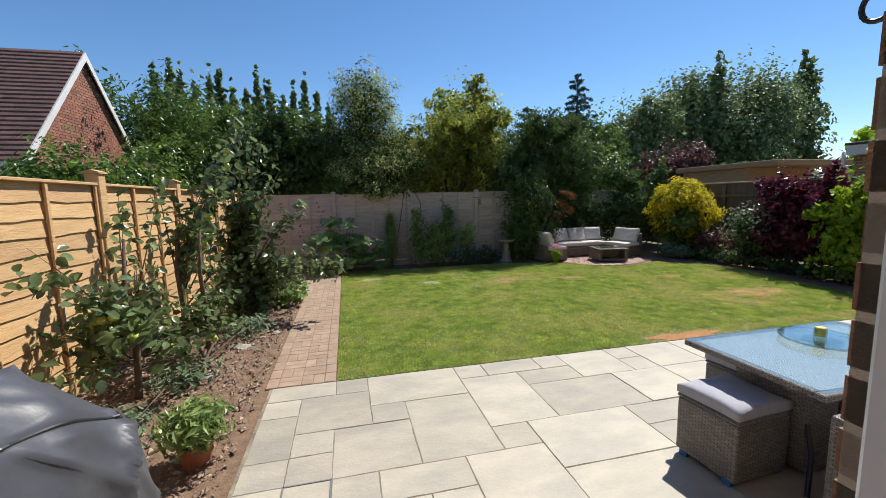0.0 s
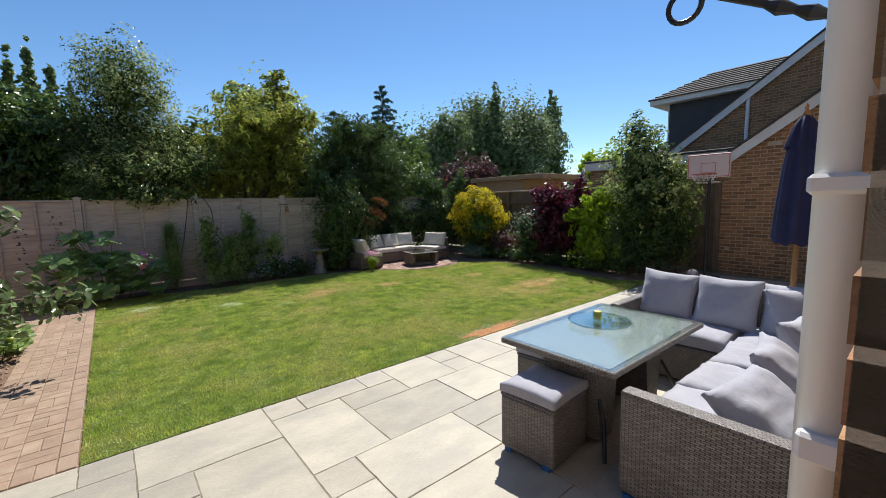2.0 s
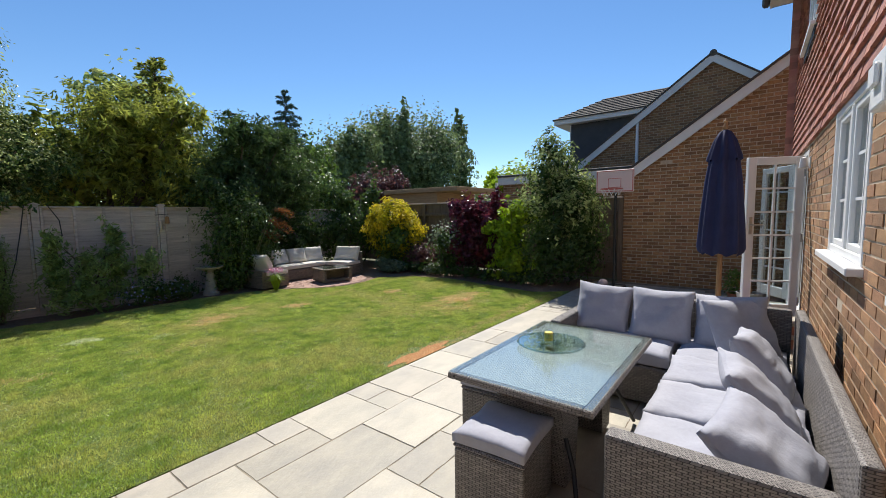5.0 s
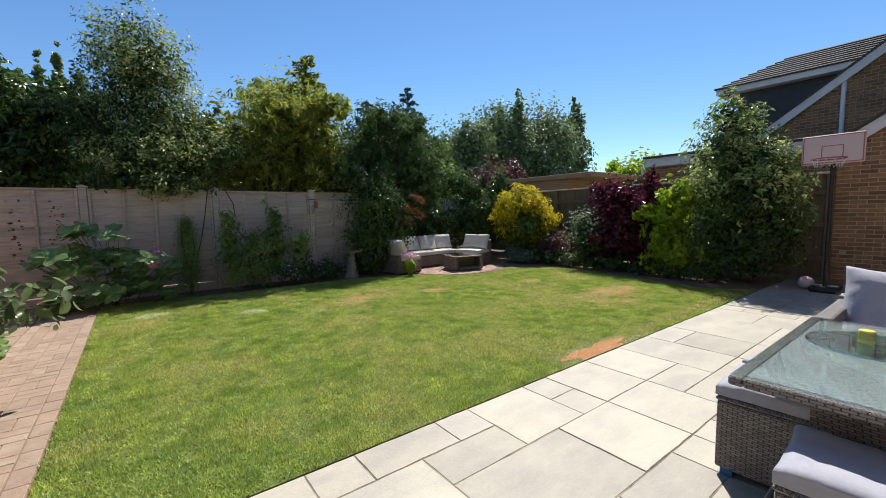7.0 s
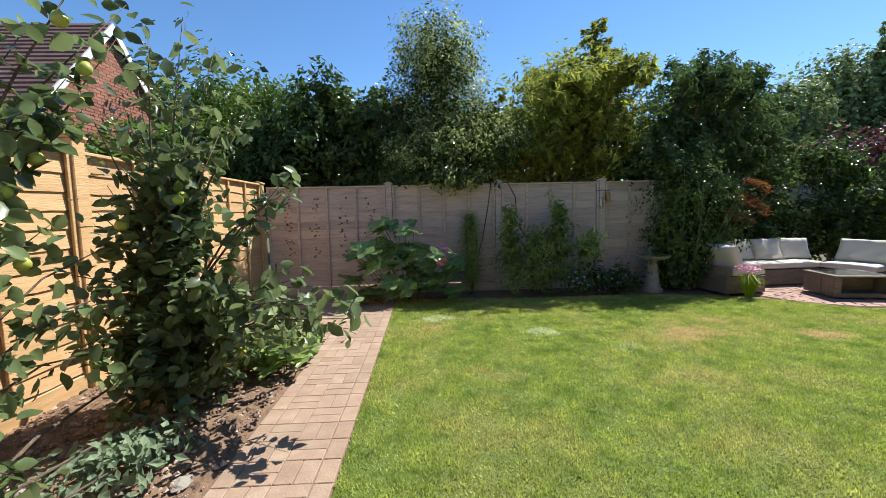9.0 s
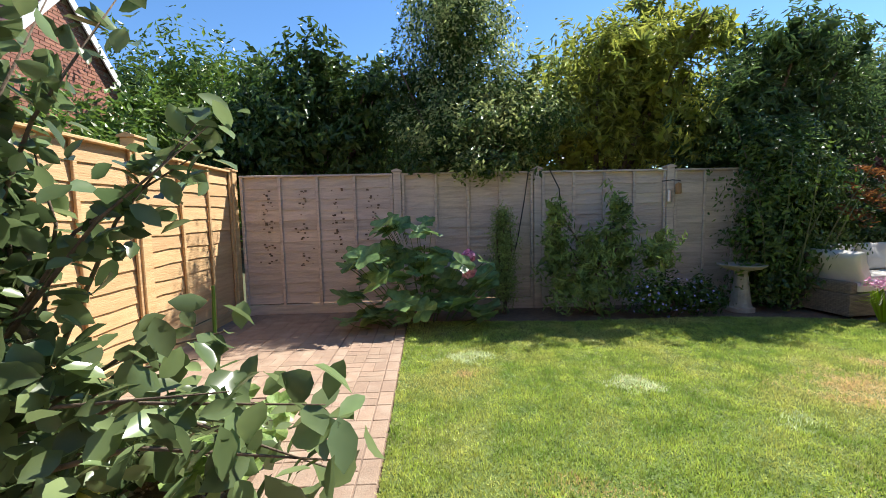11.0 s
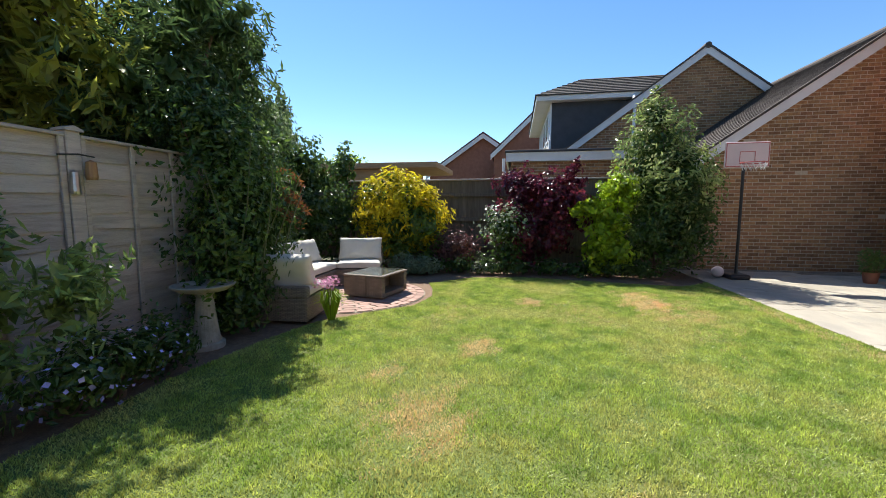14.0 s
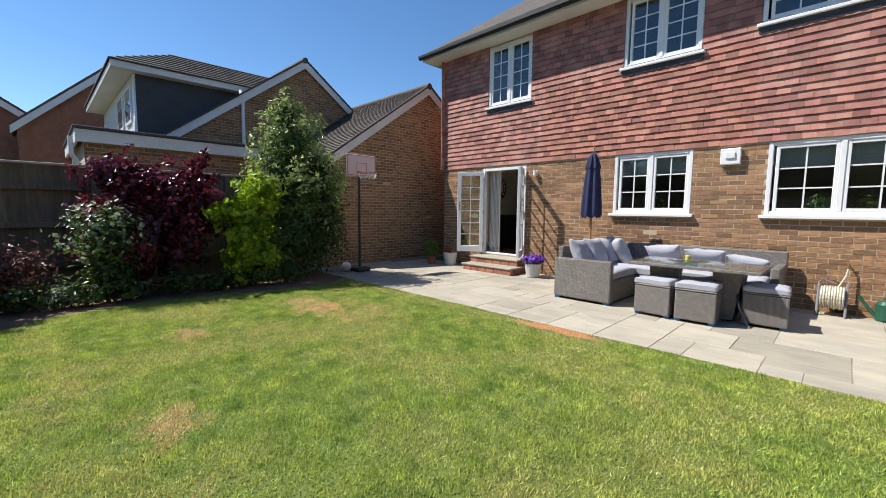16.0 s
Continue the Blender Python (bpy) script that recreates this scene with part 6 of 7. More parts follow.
garden_chair(pose(6.3, 9.97, 0, 0, 0, 2), 1.5, 0.68, "brown rattan garden sofa with three cream cushions", 3, 60, name="garden_sofa")
garden_chair(pose(5.08, 9.38, 0, 0, 0, 96), 0.62, 0.66, "low-backed brown rattan garden chair with cream cushions", 1, 70, 0.40)
garden_chair(pose(7.25, 9.42, 0, 0, 0, -74), 0.72, 0.68, "brown rattan garden chair with plump cream cushions", 1, 80)
ctb = thing("coffee_table", "low brown rattan coffee table with glass top", "table", pose(6.42, 8.84, 0, 0, 0, -12))
part("body", box(-0.36, -0.05, 0.02, 0.36, 0.31, 0.30, 0.01, 2), RB, ctb)
part("side_panel", box(-0.36, -0.31, 0.02, -0.28, -0.052, 0.30, 0.008), RB, ctb)
part("side_panel", box(0.28, -0.31, 0.02, 0.36, -0.052, 0.30, 0.008), RB, ctb)
part("shelf", box(-0.278, -0.31, 0.02, 0.278, -0.052, 0.08, 0.006), RB, ctb)
part("rim", box(-0.37, -0.32, 0.302, 0.37, 0.32, 0.325, 0.006), RB, ctb)
part("glass_top", box(-0.33, -0.28, 0.327, 0.33, 0.28, 0.335, 0.002), M["tabletop"], ctb, "clear glass top").visible_shadow = False

# bird bath, feeders and cables on the back fence
bb = thing("bird_bath", "cast stone bird bath on a tapering pedestal", "bird bath", Matrix.Translation((3.98, 9.58, -0.01)))
part("pedestal", lathe([(0.15, 0), (0.15, 0.05), (0.125, 0.06), (0.11, 0.1), (0.075, 0.4), (0.065, 0.46), (0.085, 0.50)], 20), M["stone"], bb, smooth=False)
part("bowl", lathe([(0.08, 0.50), (0.2, 0.525), (0.25, 0.56), (0.26, 0.575), (0.245, 0.58), (0.2, 0.552), (0.0, 0.535)], 28), M["stone"], bb)
fd = thing("bird_feeders", "two hanging bird feeders on the fence post", "bird feeder", Matrix.Translation((3.33, FY - 0.07, 1.62)))
part("bracket", tube([(-0.08, 0.04, 0.0), (0.02, -0.03, 0.01), (0.12, -0.04, 0.0)], 0.006, 6), M["black"], fd)
part("feeder", lathe([(0.03, -0.28), (0.035, -0.26), (0.028, -0.12), (0.0, -0.10)], 12), M["steel"], fd)
part("feeder", lathe([(0.035, -0.17), (0.04, -0.15), (0.035, -0.04), (0.0, -0.02)], 12, at=(0.1, -0.03, 0)), M["teak"], fd)
cbz = thing("fence_cable", "thin black cable hanging along the fence", "cable")
part("cable", tube([(1.48, FY - 0.05, 1.8), (1.42, FY - 0.06, 1.4), (1.33, FY - 0.06, 0.9), (1.22, FY - 0.07, 0.5)], 0.008, 5), M["black"], cbz)
part("cable", tube([(1.75, FY - 0.05, 1.8), (1.88, FY - 0.05, 1.55), (1.9, FY - 0.05, 1.3), (1.82, FY - 0.06, 1.1)], 0.008, 5), M["black"], cbz)
# lumpy soil and pebbles of the bed beside the path
bm = bmesh.new()
gx, gy = np.linspace(FX + 0.03, -0.705, 70), np.linspace(0.6, 7.54, 300)
grid = [[bm.verts.new((x, y, -0.006 + 0.026 * noise.noise(Vector((x * 6, y * 6, 1))) + 0.024 * noise.noise(Vector((x * 17, y * 17, 5))) - (0.02 if x > -0.73 else 0))) for y in gy] for x in gx]
for i in range(69):
    for j in range(299):
        bm.faces.new((grid[i][j], grid[i + 1][j], grid[i + 1][j + 1], grid[i][j + 1]))
tagged(part("soil_surface", bm, M["soil"], smooth=True), "lumpy reddish-brown soil beside the path", "soil", **ST)
n = 7500
c = np.stack([rng.uniform(FX + 0.05, -0.73, n), rng.uniform(1.6, 7.5, n), rng.uniform(-0.004, 0.018, n)], 1)
sz = (0.005 + 0.02 * rng.random(n) ** 3)[:, None]
off = np.array([(1, 0, 0), (0, 1, 0), (-1, 0, 0), (0, -1, 0), (0, 0, 0.7), (0, 0, -0.7)])
pv_ = (c[:, None] + off[None] * sz[:, None] * rng.uniform(0.6, 1.4, (n, 6, 1))).reshape(-1, 3)
q = 6 * np.arange(n)[:, None]
pf_ = np.concatenate([q + list(t) for t in ((0, 1, 4), (1, 2, 4), (2, 3, 4), (3, 0, 4), (1, 0, 5), (2, 1, 5), (3, 2, 5), (0, 3, 5))], 0)
tagged(link("pebbles", mesh_of("pebbles", pv_.tolist(), pf_.tolist(), mat("pebble", (0.42, 0.32, 0.24), (0.2, 0.13, 0.09), 8, 0.9, vary=0.4, island=True))), "scattered small pebbles on the soil", "pebbles", kind="stuff")
# stones on the soil bed
st_mesh = []
for i in range(5):
    bm = bmesh.new()
    bmesh.ops.create_icosphere(bm, subdivisions=2, radius=1.0)
    for v in bm.verts:
        v.co *= 1 + 0.35 * noise.noise(v.co * 1.3 + Vector((i * 7, 0, 0)))
        v.co.z *= 0.6
    me = bpy.data.meshes.new("stone")
    bm.to_mesh(me)
    bm.free()
    me.materials.append(M["stone"])
    st_mesh.append(me)
bedstones = new("bed_stones")
tagged(bedstones, "loose pale stones scattered over the soil", "stones", kind="stuff")
for i in range(150):
    x, y = rng.uniform(FX + 0.1, -0.74), rng.uniform(2.2, 7.4)
    s = 0.008 + 0.022 * rng.random() ** 3
    link("stone", st_mesh[i % 5], bedstones, Matrix.LocRotScale((x, y, -0.01), Euler((0, 0, rng.uniform(0, 6))), (s, s, s)))
for x, y, s in ((-0.86, 5.3, 0.05), (-1.0, 5.15, 0.035), (-1.15, 4.85, 0.09), (-1.28, 4.1, 0.06)):
    tagged(link("garden_stone", st_mesh[1], None, Matrix.LocRotScale((x, y, -0.0), Euler((0, 0, x * 9)), (s * 1.3, s, s * 0.6))), "pale lump of stone lying on the soil", "stone")


# ---- plants ----
def limbs(name, parent, base, tips, r0, material=None):
    """A tapered trunk that forks into bent limbs, one to each tip."""
    bm = bmesh.new()
    b = Vector(base)
    fork = b + (sum((Vector(t) for t in tips), Vector()) / len(tips) - b) * 0.35
    tube([b, b.lerp(fork, 0.5) + Vector((0.02, 0.01, 0)), fork], [r0, r0 * 0.8, r0 * 0.65], 8, bm)
    for i, t in enumerate(tips):
        t = Vector(t)
        mid = fork.lerp(t, 0.5) + Vector((0.06 * math.sin(i * 2.1), 0.06 * math.cos(i * 1.7), 0.08))
        tube([fork, mid, t], [r0 * 0.5, r0 * 0.3, r0 * 0.1], 6, bm)
    return part(name, bm, material or M["bark"], parent)


def shrub(name, label, base, blobs, n, size, material, category="shrub", shell=0.7, lump=0.3, freq=2.2, aspect=0.5, stems=6, r0=0.03, group="", jitter=0.5):
    s = thing(name, label, category, Matrix.Translation(base), group)
    bl = [(x - base[0], y - base[1], z - base[2], a, b, c) for x, y, z, a, b, c in blobs]
    pt, nn = in_blobs(bl, n, shell, lump, freq)
    keep = pt[:, 2] > 0.02
    link("crown", leaves_mesh("crown", pt[keep], nn[keep], size, material, aspect, jitter), s)
    ct_, cn_ = in_blobs([(x, y, z, 0.66 * a, 0.66 * b, 0.7 * c) for x, y, z, a, b, c in bl], max(80, n // 4), 0.9, lump, freq)
    keep = ct_[:, 2] > 0.05
    link("inner_foliage", leaves_mesh("inner_foliage", ct_[keep], cn_[keep], size * 1.5, material, 0.55, 0.8), s)
    tips = [(bl[i % len(bl)][0] + bl[i % len(bl)][3] * 0.6 * math.sin(i * 2.4), bl[i % len(bl)][1] + bl[i % len(bl)][4] * 0.6 * math.cos(i * 2.4), bl[i % len(bl)][2] + bl[i % len(bl)][5] * 0.5) for i in range(stems)]
    limbs("trunk", s, (0, 0, -0.05), tips, r0)
    return s


def extra(s, base, blobs, n, size, material, name, label="", aspect=0.8, **k):
    pt, nn = in_blobs([(x - base[0], y - base[1], z - base[2], a, b, c) for x, y, z, a, b, c in blobs], n, **k)
    return link(name, leaves_mesh(name, pt, nn, size, material, aspect), s, label=label)


# far bed along the brown fence
b = (8.95, 9.2, 0)
s = shrub("golden_shrub", "rounded golden-yellow shrub beside the garden seats", b, [(8.95, 9.2, 0.78, 0.72, 0.92, 0.75), (8.9, 9.3, 1.35, 0.55, 0.7, 0.58), (8.7, 8.9, 0.9, 0.5, 0.5, 0.6)], 2600, 0.13, M["l_mid"], lump=0.12)
extra(s, b, [(8.93, 9.2, 1.1, 0.75, 0.95, 0.72), (8.9, 9.3, 1.42, 0.6, 0.75, 0.58)], 5200, 0.13, M["l_yellow"], "golden_leaves", "golden-yellow young leaves", 0.36, shell=0.3, lump=0.12, freq=3)
b = (9.0, 6.45, 0)
shrub("purple_shrub", "tall wine-red smoke bush against the fence", b, [(9.0, 6.6, 0.8, 0.65, 0.82, 0.75), (9.0, 6.15, 1.3, 0.62, 0.75, 0.62), (9.05, 6.75, 1.7, 0.45, 0.55, 0.42), (9.0, 5.85, 1.6, 0.3, 0.3, 0.4), (8.95, 5.75, 2.05, 0.1, 0.12, 0.25)], 4200, 0.10, M["l_red"], aspect=0.7, lump=0.35)
b = (8.62, 5.2, 0)
shrub("lime_shrub", "bright lime-green shrub between dark bushes", b, [(8.6, 5.2, 0.5, 0.42, 0.42, 0.5), (8.62, 5.3, 1.05, 0.38, 0.4, 0.45), (8.6, 5.05, 1.55, 0.36, 0.36, 0.36), (8.55, 5.6, 1.25, 0.2, 0.3, 0.2)], 2600, 0.11, M["l_lime"], aspect=0.75, lump=0.35)
b = (8.9, 4.3, 0)
s = shrub("variegated_tree", "tall bushy grey-green tree beside the basketball hoop", b, [(8.9, 4.25, 0.75, 0.8, 0.92, 0.75), (8.95, 4.25, 1.6, 0.75, 0.86, 0.8), (8.9, 4.35, 2.35, 0.5, 0.56, 0.7), (8.85, 4.4, 2.9, 0.2, 0.24, 0.35), (8.95, 3.72, 1.15, 0.55, 0.45, 0.85), (9.0, 3.95, 1.95, 0.4, 0.4, 0.5)], 11000, 0.085, M["l_dark"], "tree", lump=0.4, aspect=0.42)
# variegated leaves; their pale tone on the crown's top also stands for sunlight
extra(s, b, [(8.85, 4.25, 1.75, 0.8, 0.92, 0.8), (8.88, 4.35, 2.45, 0.55, 0.6, 0.72), (8.85, 4.4, 2.95, 0.27, 0.32, 0.42), (8.9, 3.75, 1.6, 0.55, 0.45, 0.7)], 4600, 0.095, M["l_vari_lit"], "outer_leaves", "pale-edged outer leaves, coloured paler as if sunlit", 0.42, shell=0.35, lump=0.28)
b = (8.6, 7.05, 0)
s = shrub("white_rose", "small dark shrub flecked with white flowers before the fence", b, [(8.6, 7.05, 0.85, 0.34, 0.42, 0.44), (8.6, 7.0, 0.4, 0.28, 0.3, 0.3)], 1100, 0.08, M["l_dark"], lump=0.55, freq=4, aspect=0.55)
extra(s, b, [(8.56, 7.05, 0.95, 0.36, 0.44, 0.4)], 330, 0.07, M["l_white"], "white_blossom", "white flower clusters", 0.8, shell=0.3, lump=0.5, freq=4)
shrub("purple_low_shrub", "low dusky purple shrub under the golden one", (8.85, 8.05, 0), [(8.85, 8.05, 0.42, 0.45, 0.5, 0.42)], 1100, 0.075, M["l_dusk"], lump=0.5, freq=4)
shrub("pale_flowers", "small cushion of pale flowers at the bed's edge", (8.5, 7.5, 0), [(8.5, 7.45, 0.13, 0.2, 0.28, 0.14)], 420, 0.04, M["l_white"], lump=0.2)
shrub("sage_plant", "low grey-green sage clump at the bed's edge", (8.25, 8.6, 0), [(8.25, 8.6, 0.16, 0.32, 0.42, 0.2), (8.2, 8.9, 0.2, 0.25, 0.3, 0.22)], 1300, 0.07, M["l_sage"], lump=0.25)
# low plants whose dark leaf colour also serves as the shade below the shrubs
shrub("low_bed_plants", "low leafy growth, coloured dark for the shade there, along the lawn's edge", (8.6, 6.0, 0), [(8.55, 4.6 + 0.55 * i, 0.14 + 0.04 * math.sin(i * 2.3), 0.3, 0.36, 0.2 + 0.05 * math.sin(i * 1.7)) for i in range(8)], 3000, 0.08, M["l_dark"], "plants", lump=0.5, freq=4, aspect=0.45)
shrub("corner_laurel", "dark glossy laurel in the garden's far corner", (8.6, 11.1, 0), [(8.3, 10.95, 1.0, 0.9, 0.7, 0.95), (9.3, 10.8, 1.1, 0.6, 0.8, 0.95), (7.2, 11.2, 0.9, 0.8, 0.6, 0.9), (8.6, 11.0, 1.9, 0.6, 0.55, 0.5), (9.4, 10.6, 2.1, 0.35, 0.4, 0.55), (8.2, 11.0, 2.2, 0.6, 0.5, 0.5)], 6000, 0.11, M["l_dark"], aspect=0.5, lump=0.3)

# bed along the back fence
b = (4.6, 9.75, 0)
CLIMB = [(4.55, 9.75, 0.7, 0.55, 0.4, 0.7), (4.75, 9.8, 1.4, 0.68, 0.45, 0.6), (4.5, 9.9, 2.0, 0.6, 0.5, 0.45), (5.15, 9.85, 1.0, 0.4, 0.4, 0.7), (4.4, 9.55, 0.3, 0.5, 0.3, 0.3)]
s = shrub("climbing_shrub", "dense dark climbing shrub over the fence corner", b, CLIMB, 8200, 0.075, M["l_dark"], lump=0.6, freq=4, aspect=0.5)
for i in range(6):
    a = 2.4 * i
    o = Vector((0.2 * math.sin(a), -0.1 + 0.12 * math.cos(a), 0.0))
    tip = Vector((0.75 * math.sin(a), -0.32 - 0.28 * abs(math.cos(a)), 1.35 + 0.11 * i))
    part("cane", tube([o, o.lerp(tip, 0.55) + Vector((0, -0.08, 0.22)), tip], [0.01, 0.007, 0.003], 5), M["cane"], s, "thin arching green cane")
for i, (x, y, z) in enumerate(((5.45, 9.72, 1.5), (5.25, 9.6, 1.22), (5.75, 9.85, 1.72), (5.6, 9.7, 1.36))):
    pts, nrm, bm = [], [], bmesh.new()
    for k in range(5):
        a = -0.6 + 0.45 * k
        o, tip = Vector((x - b[0] - 0.2, y - b[1], z)), Vector((x - b[0] + 0.34 * math.cos(a), y - b[1] - 0.22 * math.sin(a), z - 0.02 - 0.05 * k))
        mid = o.lerp(tip, 0.5) + Vector((0, 0, 0.08))
        tube([o, mid, tip], [0.005, 0.004, 0.002], 4, bm)
        for f in np.linspace(0.2, 1, 26):
            q = o * (1 - f) ** 2 + mid * 2 * f * (1 - f) + tip * f * f
            pts.append(tuple(q + Vector(rng.normal(0, 0.02, 3))))
            nrm.append((rng.normal(0, 0.3), rng.normal(0, 0.3), 1.0))
    part("frond_stem", bm, M["bark"], s)
    link("dry_frond", leaves_mesh("dry_frond", pts, nrm, 0.1, M["l_rust"], 0.25), s, label="rust-brown dry frond")
extra(s, b, [(4.3, 9.5, 1.1, 0.55, 0.35, 0.95), (4.7, 9.55, 1.7, 0.5, 0.3, 0.4)], 1500, 0.07, M["l_mid"], "young_foliage", "greener young leaves", 0.45, shell=0.4, lump=0.6, freq=4)
for x, y, z in ((5.1, 9.35, 0.55), (4.95, 9.32, 0.5)):
    pt, nn = in_blobs([(x - b[0], y - b[1], z, 0.05, 0.05, 0.045)], 60, 0.6, 0.1)
    link("rose", leaves_mesh("rose", pt, nn, 0.05, M["flower_red"], 0.9), s, label="dark red rose")
shrub("lance_shrub", "fresh green lance-leaved shrub against the fence", (2.2, 9.62, 0), [(1.72, 9.62, 0.8, 0.2, 0.2, 0.55), (2.45, 9.65, 0.8, 0.3, 0.24, 0.5), (2.1, 9.55, 0.35, 0.6, 0.32, 0.33), (2.5, 9.7, 1.25, 0.16, 0.13, 0.28), (1.68, 9.6, 1.22, 0.15, 0.12, 0.22), (2.1, 9.6, 0.75, 0.18, 0.18, 0.35), (2.9, 9.6, 0.7, 0.25, 0.2, 0.4)], 3300, 0.095, M["l_lance"], lump=0.7, freq=5, aspect=0.27, jitter=0.9)
s = shrub("blue_flowers", "low clump of pale blue flowers beside the lawn", (3.0, 9.4, 0), [(2.9, 9.4, 0.24, 0.5, 0.22, 0.22), (3.4, 9.5, 0.22, 0.3, 0.25, 0.22)], 1900, 0.055, M["l_dark"], lump=0.3)
extra(s, (3.0, 9.4, 0), [(2.9, 9.36, 0.28, 0.52, 0.22, 0.22)], 130, 0.035, M["petal_blue"], "blossom", "pale blue flowers", 0.9, shell=0.2)
shrub("slim_conifer", "slim yellow-green column conifer by the fence", (1.1, 9.8, 0), [(1.1, 9.8, 0.45, 0.19, 0.16, 0.45), (1.1, 9.8, 0.88, 0.18, 0.15, 0.38), (1.08, 9.8, 1.16, 0.1, 0.1, 0.2)], 4600, 0.04, M["l_lance"], "conifer", lump=0.25, freq=5, aspect=0.3)


def lobed_leaf(r, seed):
    """A broad, cupped leaf with five shallow lobes, on its own stalk."""
    q = random.Random(seed)
    bm = bmesh.new()
    c = bm.verts.new((0, 0, 0))
    ring = []
    for i in range(20):
        a = 2 * math.pi * i / 20
        rr = r * (0.86 + 0.16 * math.cos(5 * a)) * (0.55 if i == 10 else 1) * q.uniform(0.95, 1.05)
        ring.append(bm.verts.new((rr * math.cos(a), rr * math.sin(a), 0.16 * r * math.cos(2.5 * a) + 0.12 * r)))
    for i in range(20):
        bm.faces.new((c, ring[i], ring[(i + 1) % 20]))
    return bm


def leaf_cluster(name, label, base, spots, r, material, category="plant", stalk=True):
    s = thing(name, label, category, Matrix.Translation(base))
    mes = []
    for k in range(4):
        bm = lobed_leaf(1.0, k)
        me = bpy.data.meshes.new("leaf")
        bm.to_mesh(me)
        bm.free()
        me.materials.append(material)
        mes.append(me)
    for i, (x, y, z) in enumerate(spots):
        k = r * rng.uniform(0.6, 1.2)
        link("leaf", mes[i % 4], s, Matrix.LocRotScale((x, y, z), Euler((rng.uniform(-0.2, 0.9), rng.uniform(-0.5, 0.5), rng.uniform(-0.9, 0.9))), (k, k, k)))
        part("stalk", tube([(x * 0.72, y * 0.72 + 0.05, max(0, z - 0.22)), (x * 0.9, y * 0.9 + 0.03, z - 0.07), (x, y + 0.01, z)], 0.005, 4), M["l_mid"], s)
    part("stem", tube([(0, 0.05, -0.02), (0.02, 0.06, 0.9)], [0.015, 0.008], 6), M["l_mid"], s)
    return s


sp = [(rng.uniform(-0.85, 0.75), rng.uniform(-0.4, 0.15), 0.1 + 0.75 * rng.random() ** 1.3) for i in range(76)]
sp += [(rng.uniform(-0.45, 0.3), rng.uniform(-0.15, 0.15), rng.uniform(0.6, 1.2)) for i in range(26)]
hm = leaf_cluster("hollyhock", "big-leaved hollyhock with pink flower heads", (0.1, 9.45, 0), sp, 0.165, M["l_big"])
for x, y, z in ((0.5, -0.2, 0.78), (0.5, -0.25, 0.62)):
    pt, nn = in_blobs([(x, y, z, 0.075, 0.075, 0.075)], 220, 0.3, 0.1)
    link("flower_head", leaves_mesh("flower_head", pt, nn, 0.045, M["petal_pink"], 0.9), hm, label="round pink flower head")
sp = [(rng.uniform(-0.35, 0.3), rng.uniform(-0.3, 0.3), 0.06 + 0.2 * rng.random()) for i in range(60)]
leaf_cluster("leafy_clump", "low clump of broad green leaves on the soil", (-0.95, 6.85, 0), sp, 0.105, M["l_lance"])
# strappy plant with purple flowers beside the seats
ap = thing("flowering_grass", "strappy green clump with mauve flower heads", "plant", Matrix.Translation((4.98, 8.86, 0)))
bm = bmesh.new()
for i in range(120):
    a, q, h = rng.uniform(0, 6.28), rng.uniform(0.06, 0.24), rng.uniform(0.2, 0.36)
    tube([(0.03 * math.cos(a), 0.03 * math.sin(a), 0), (q * 0.5 * math.cos(a), q * 0.5 * math.sin(a), h), (q * math.cos(a), q * math.sin(a), h * 0.85)], [0.007, 0.006, 0.001], 3, bm)
part("blades", bm, M["l_lime"], ap)
pt, nn = in_blobs([(0.02, 0.05, 0.42, 0.2, 0.15, 0.07)], 220, 0.8, 0.2)
link("flower", leaves_mesh("flower", pt, nn, 0.03, M["petal_pink"], 0.7), ap, label="mauve flower heads")


# fruit trees beside the golden fence: limbs with leafy twigs
def fruit_tree(label, base, twigs, per, size, r0, apples=0, sub=3):
    s = thing("apple_tree", label, "tree", Matrix.Translation(base))
    bm = bmesh.new()
    pts, nrm, fruit = [], [], []
    for i, t in enumerate(twigs):
        t = Vector(t)
        start = Vector((0, 0, 0.12 + 0.5 * t.z * 0.6))
        start = Vector((t.x * 0.12, t.y * 0.12, min(0.25 + 0.3 * t.z, t.z)))
        mid = start.lerp(t, 0.5) + Vector((0.05 * math.sin(i * 3.3), 0.05 * math.cos(i * 2.1), 0.10))
        tube([start, mid, t], [r0 * 0.24, r0 * 0.14, r0 * 0.04], 5, bm)
        for k in range(per):
            f = 0.25 + 0.78 * rng.random()
            p = (start * (1 - f) ** 2 + mid * 2 * f * (1 - f) + t * f * f) + Vector(rng.normal(0, 0.055, 3))
            pts.append(tuple(p))
            nrm.append(tuple(Vector(rng.normal(0, 0.6, 3)) + Vector((0, 0, 0.7))))
        if i < apples:
            fruit.append(start.lerp(t, 0.75) + Vector((0.02, -0.03, -0.06)))
    tube([(0, 0, -0.1), (0.02, 0.02, 0.4), (0.0, -0.02, 0.9), (0.03, 0, 1.35)], [r0, r0 * 0.9, r0 * 0.7, r0 * 0.35], 8, bm)
    part("trunk", bm, M["bark"], s, smooth=True)
    link("crown", oval_leaves("crown", pts, nrm, size, M["l_apple"], 0.6), s)
    for p in fruit:
        part("apple", lathe([(0.006, 0.05), (0.022, 0.056), (0.036, 0.03), (0.034, 0.008), (0.016, -0.008), (0.004, -0.004)][::-1], 12, at=tuple(p)), M["apple"], s, "green apple", smooth=True)
    return s


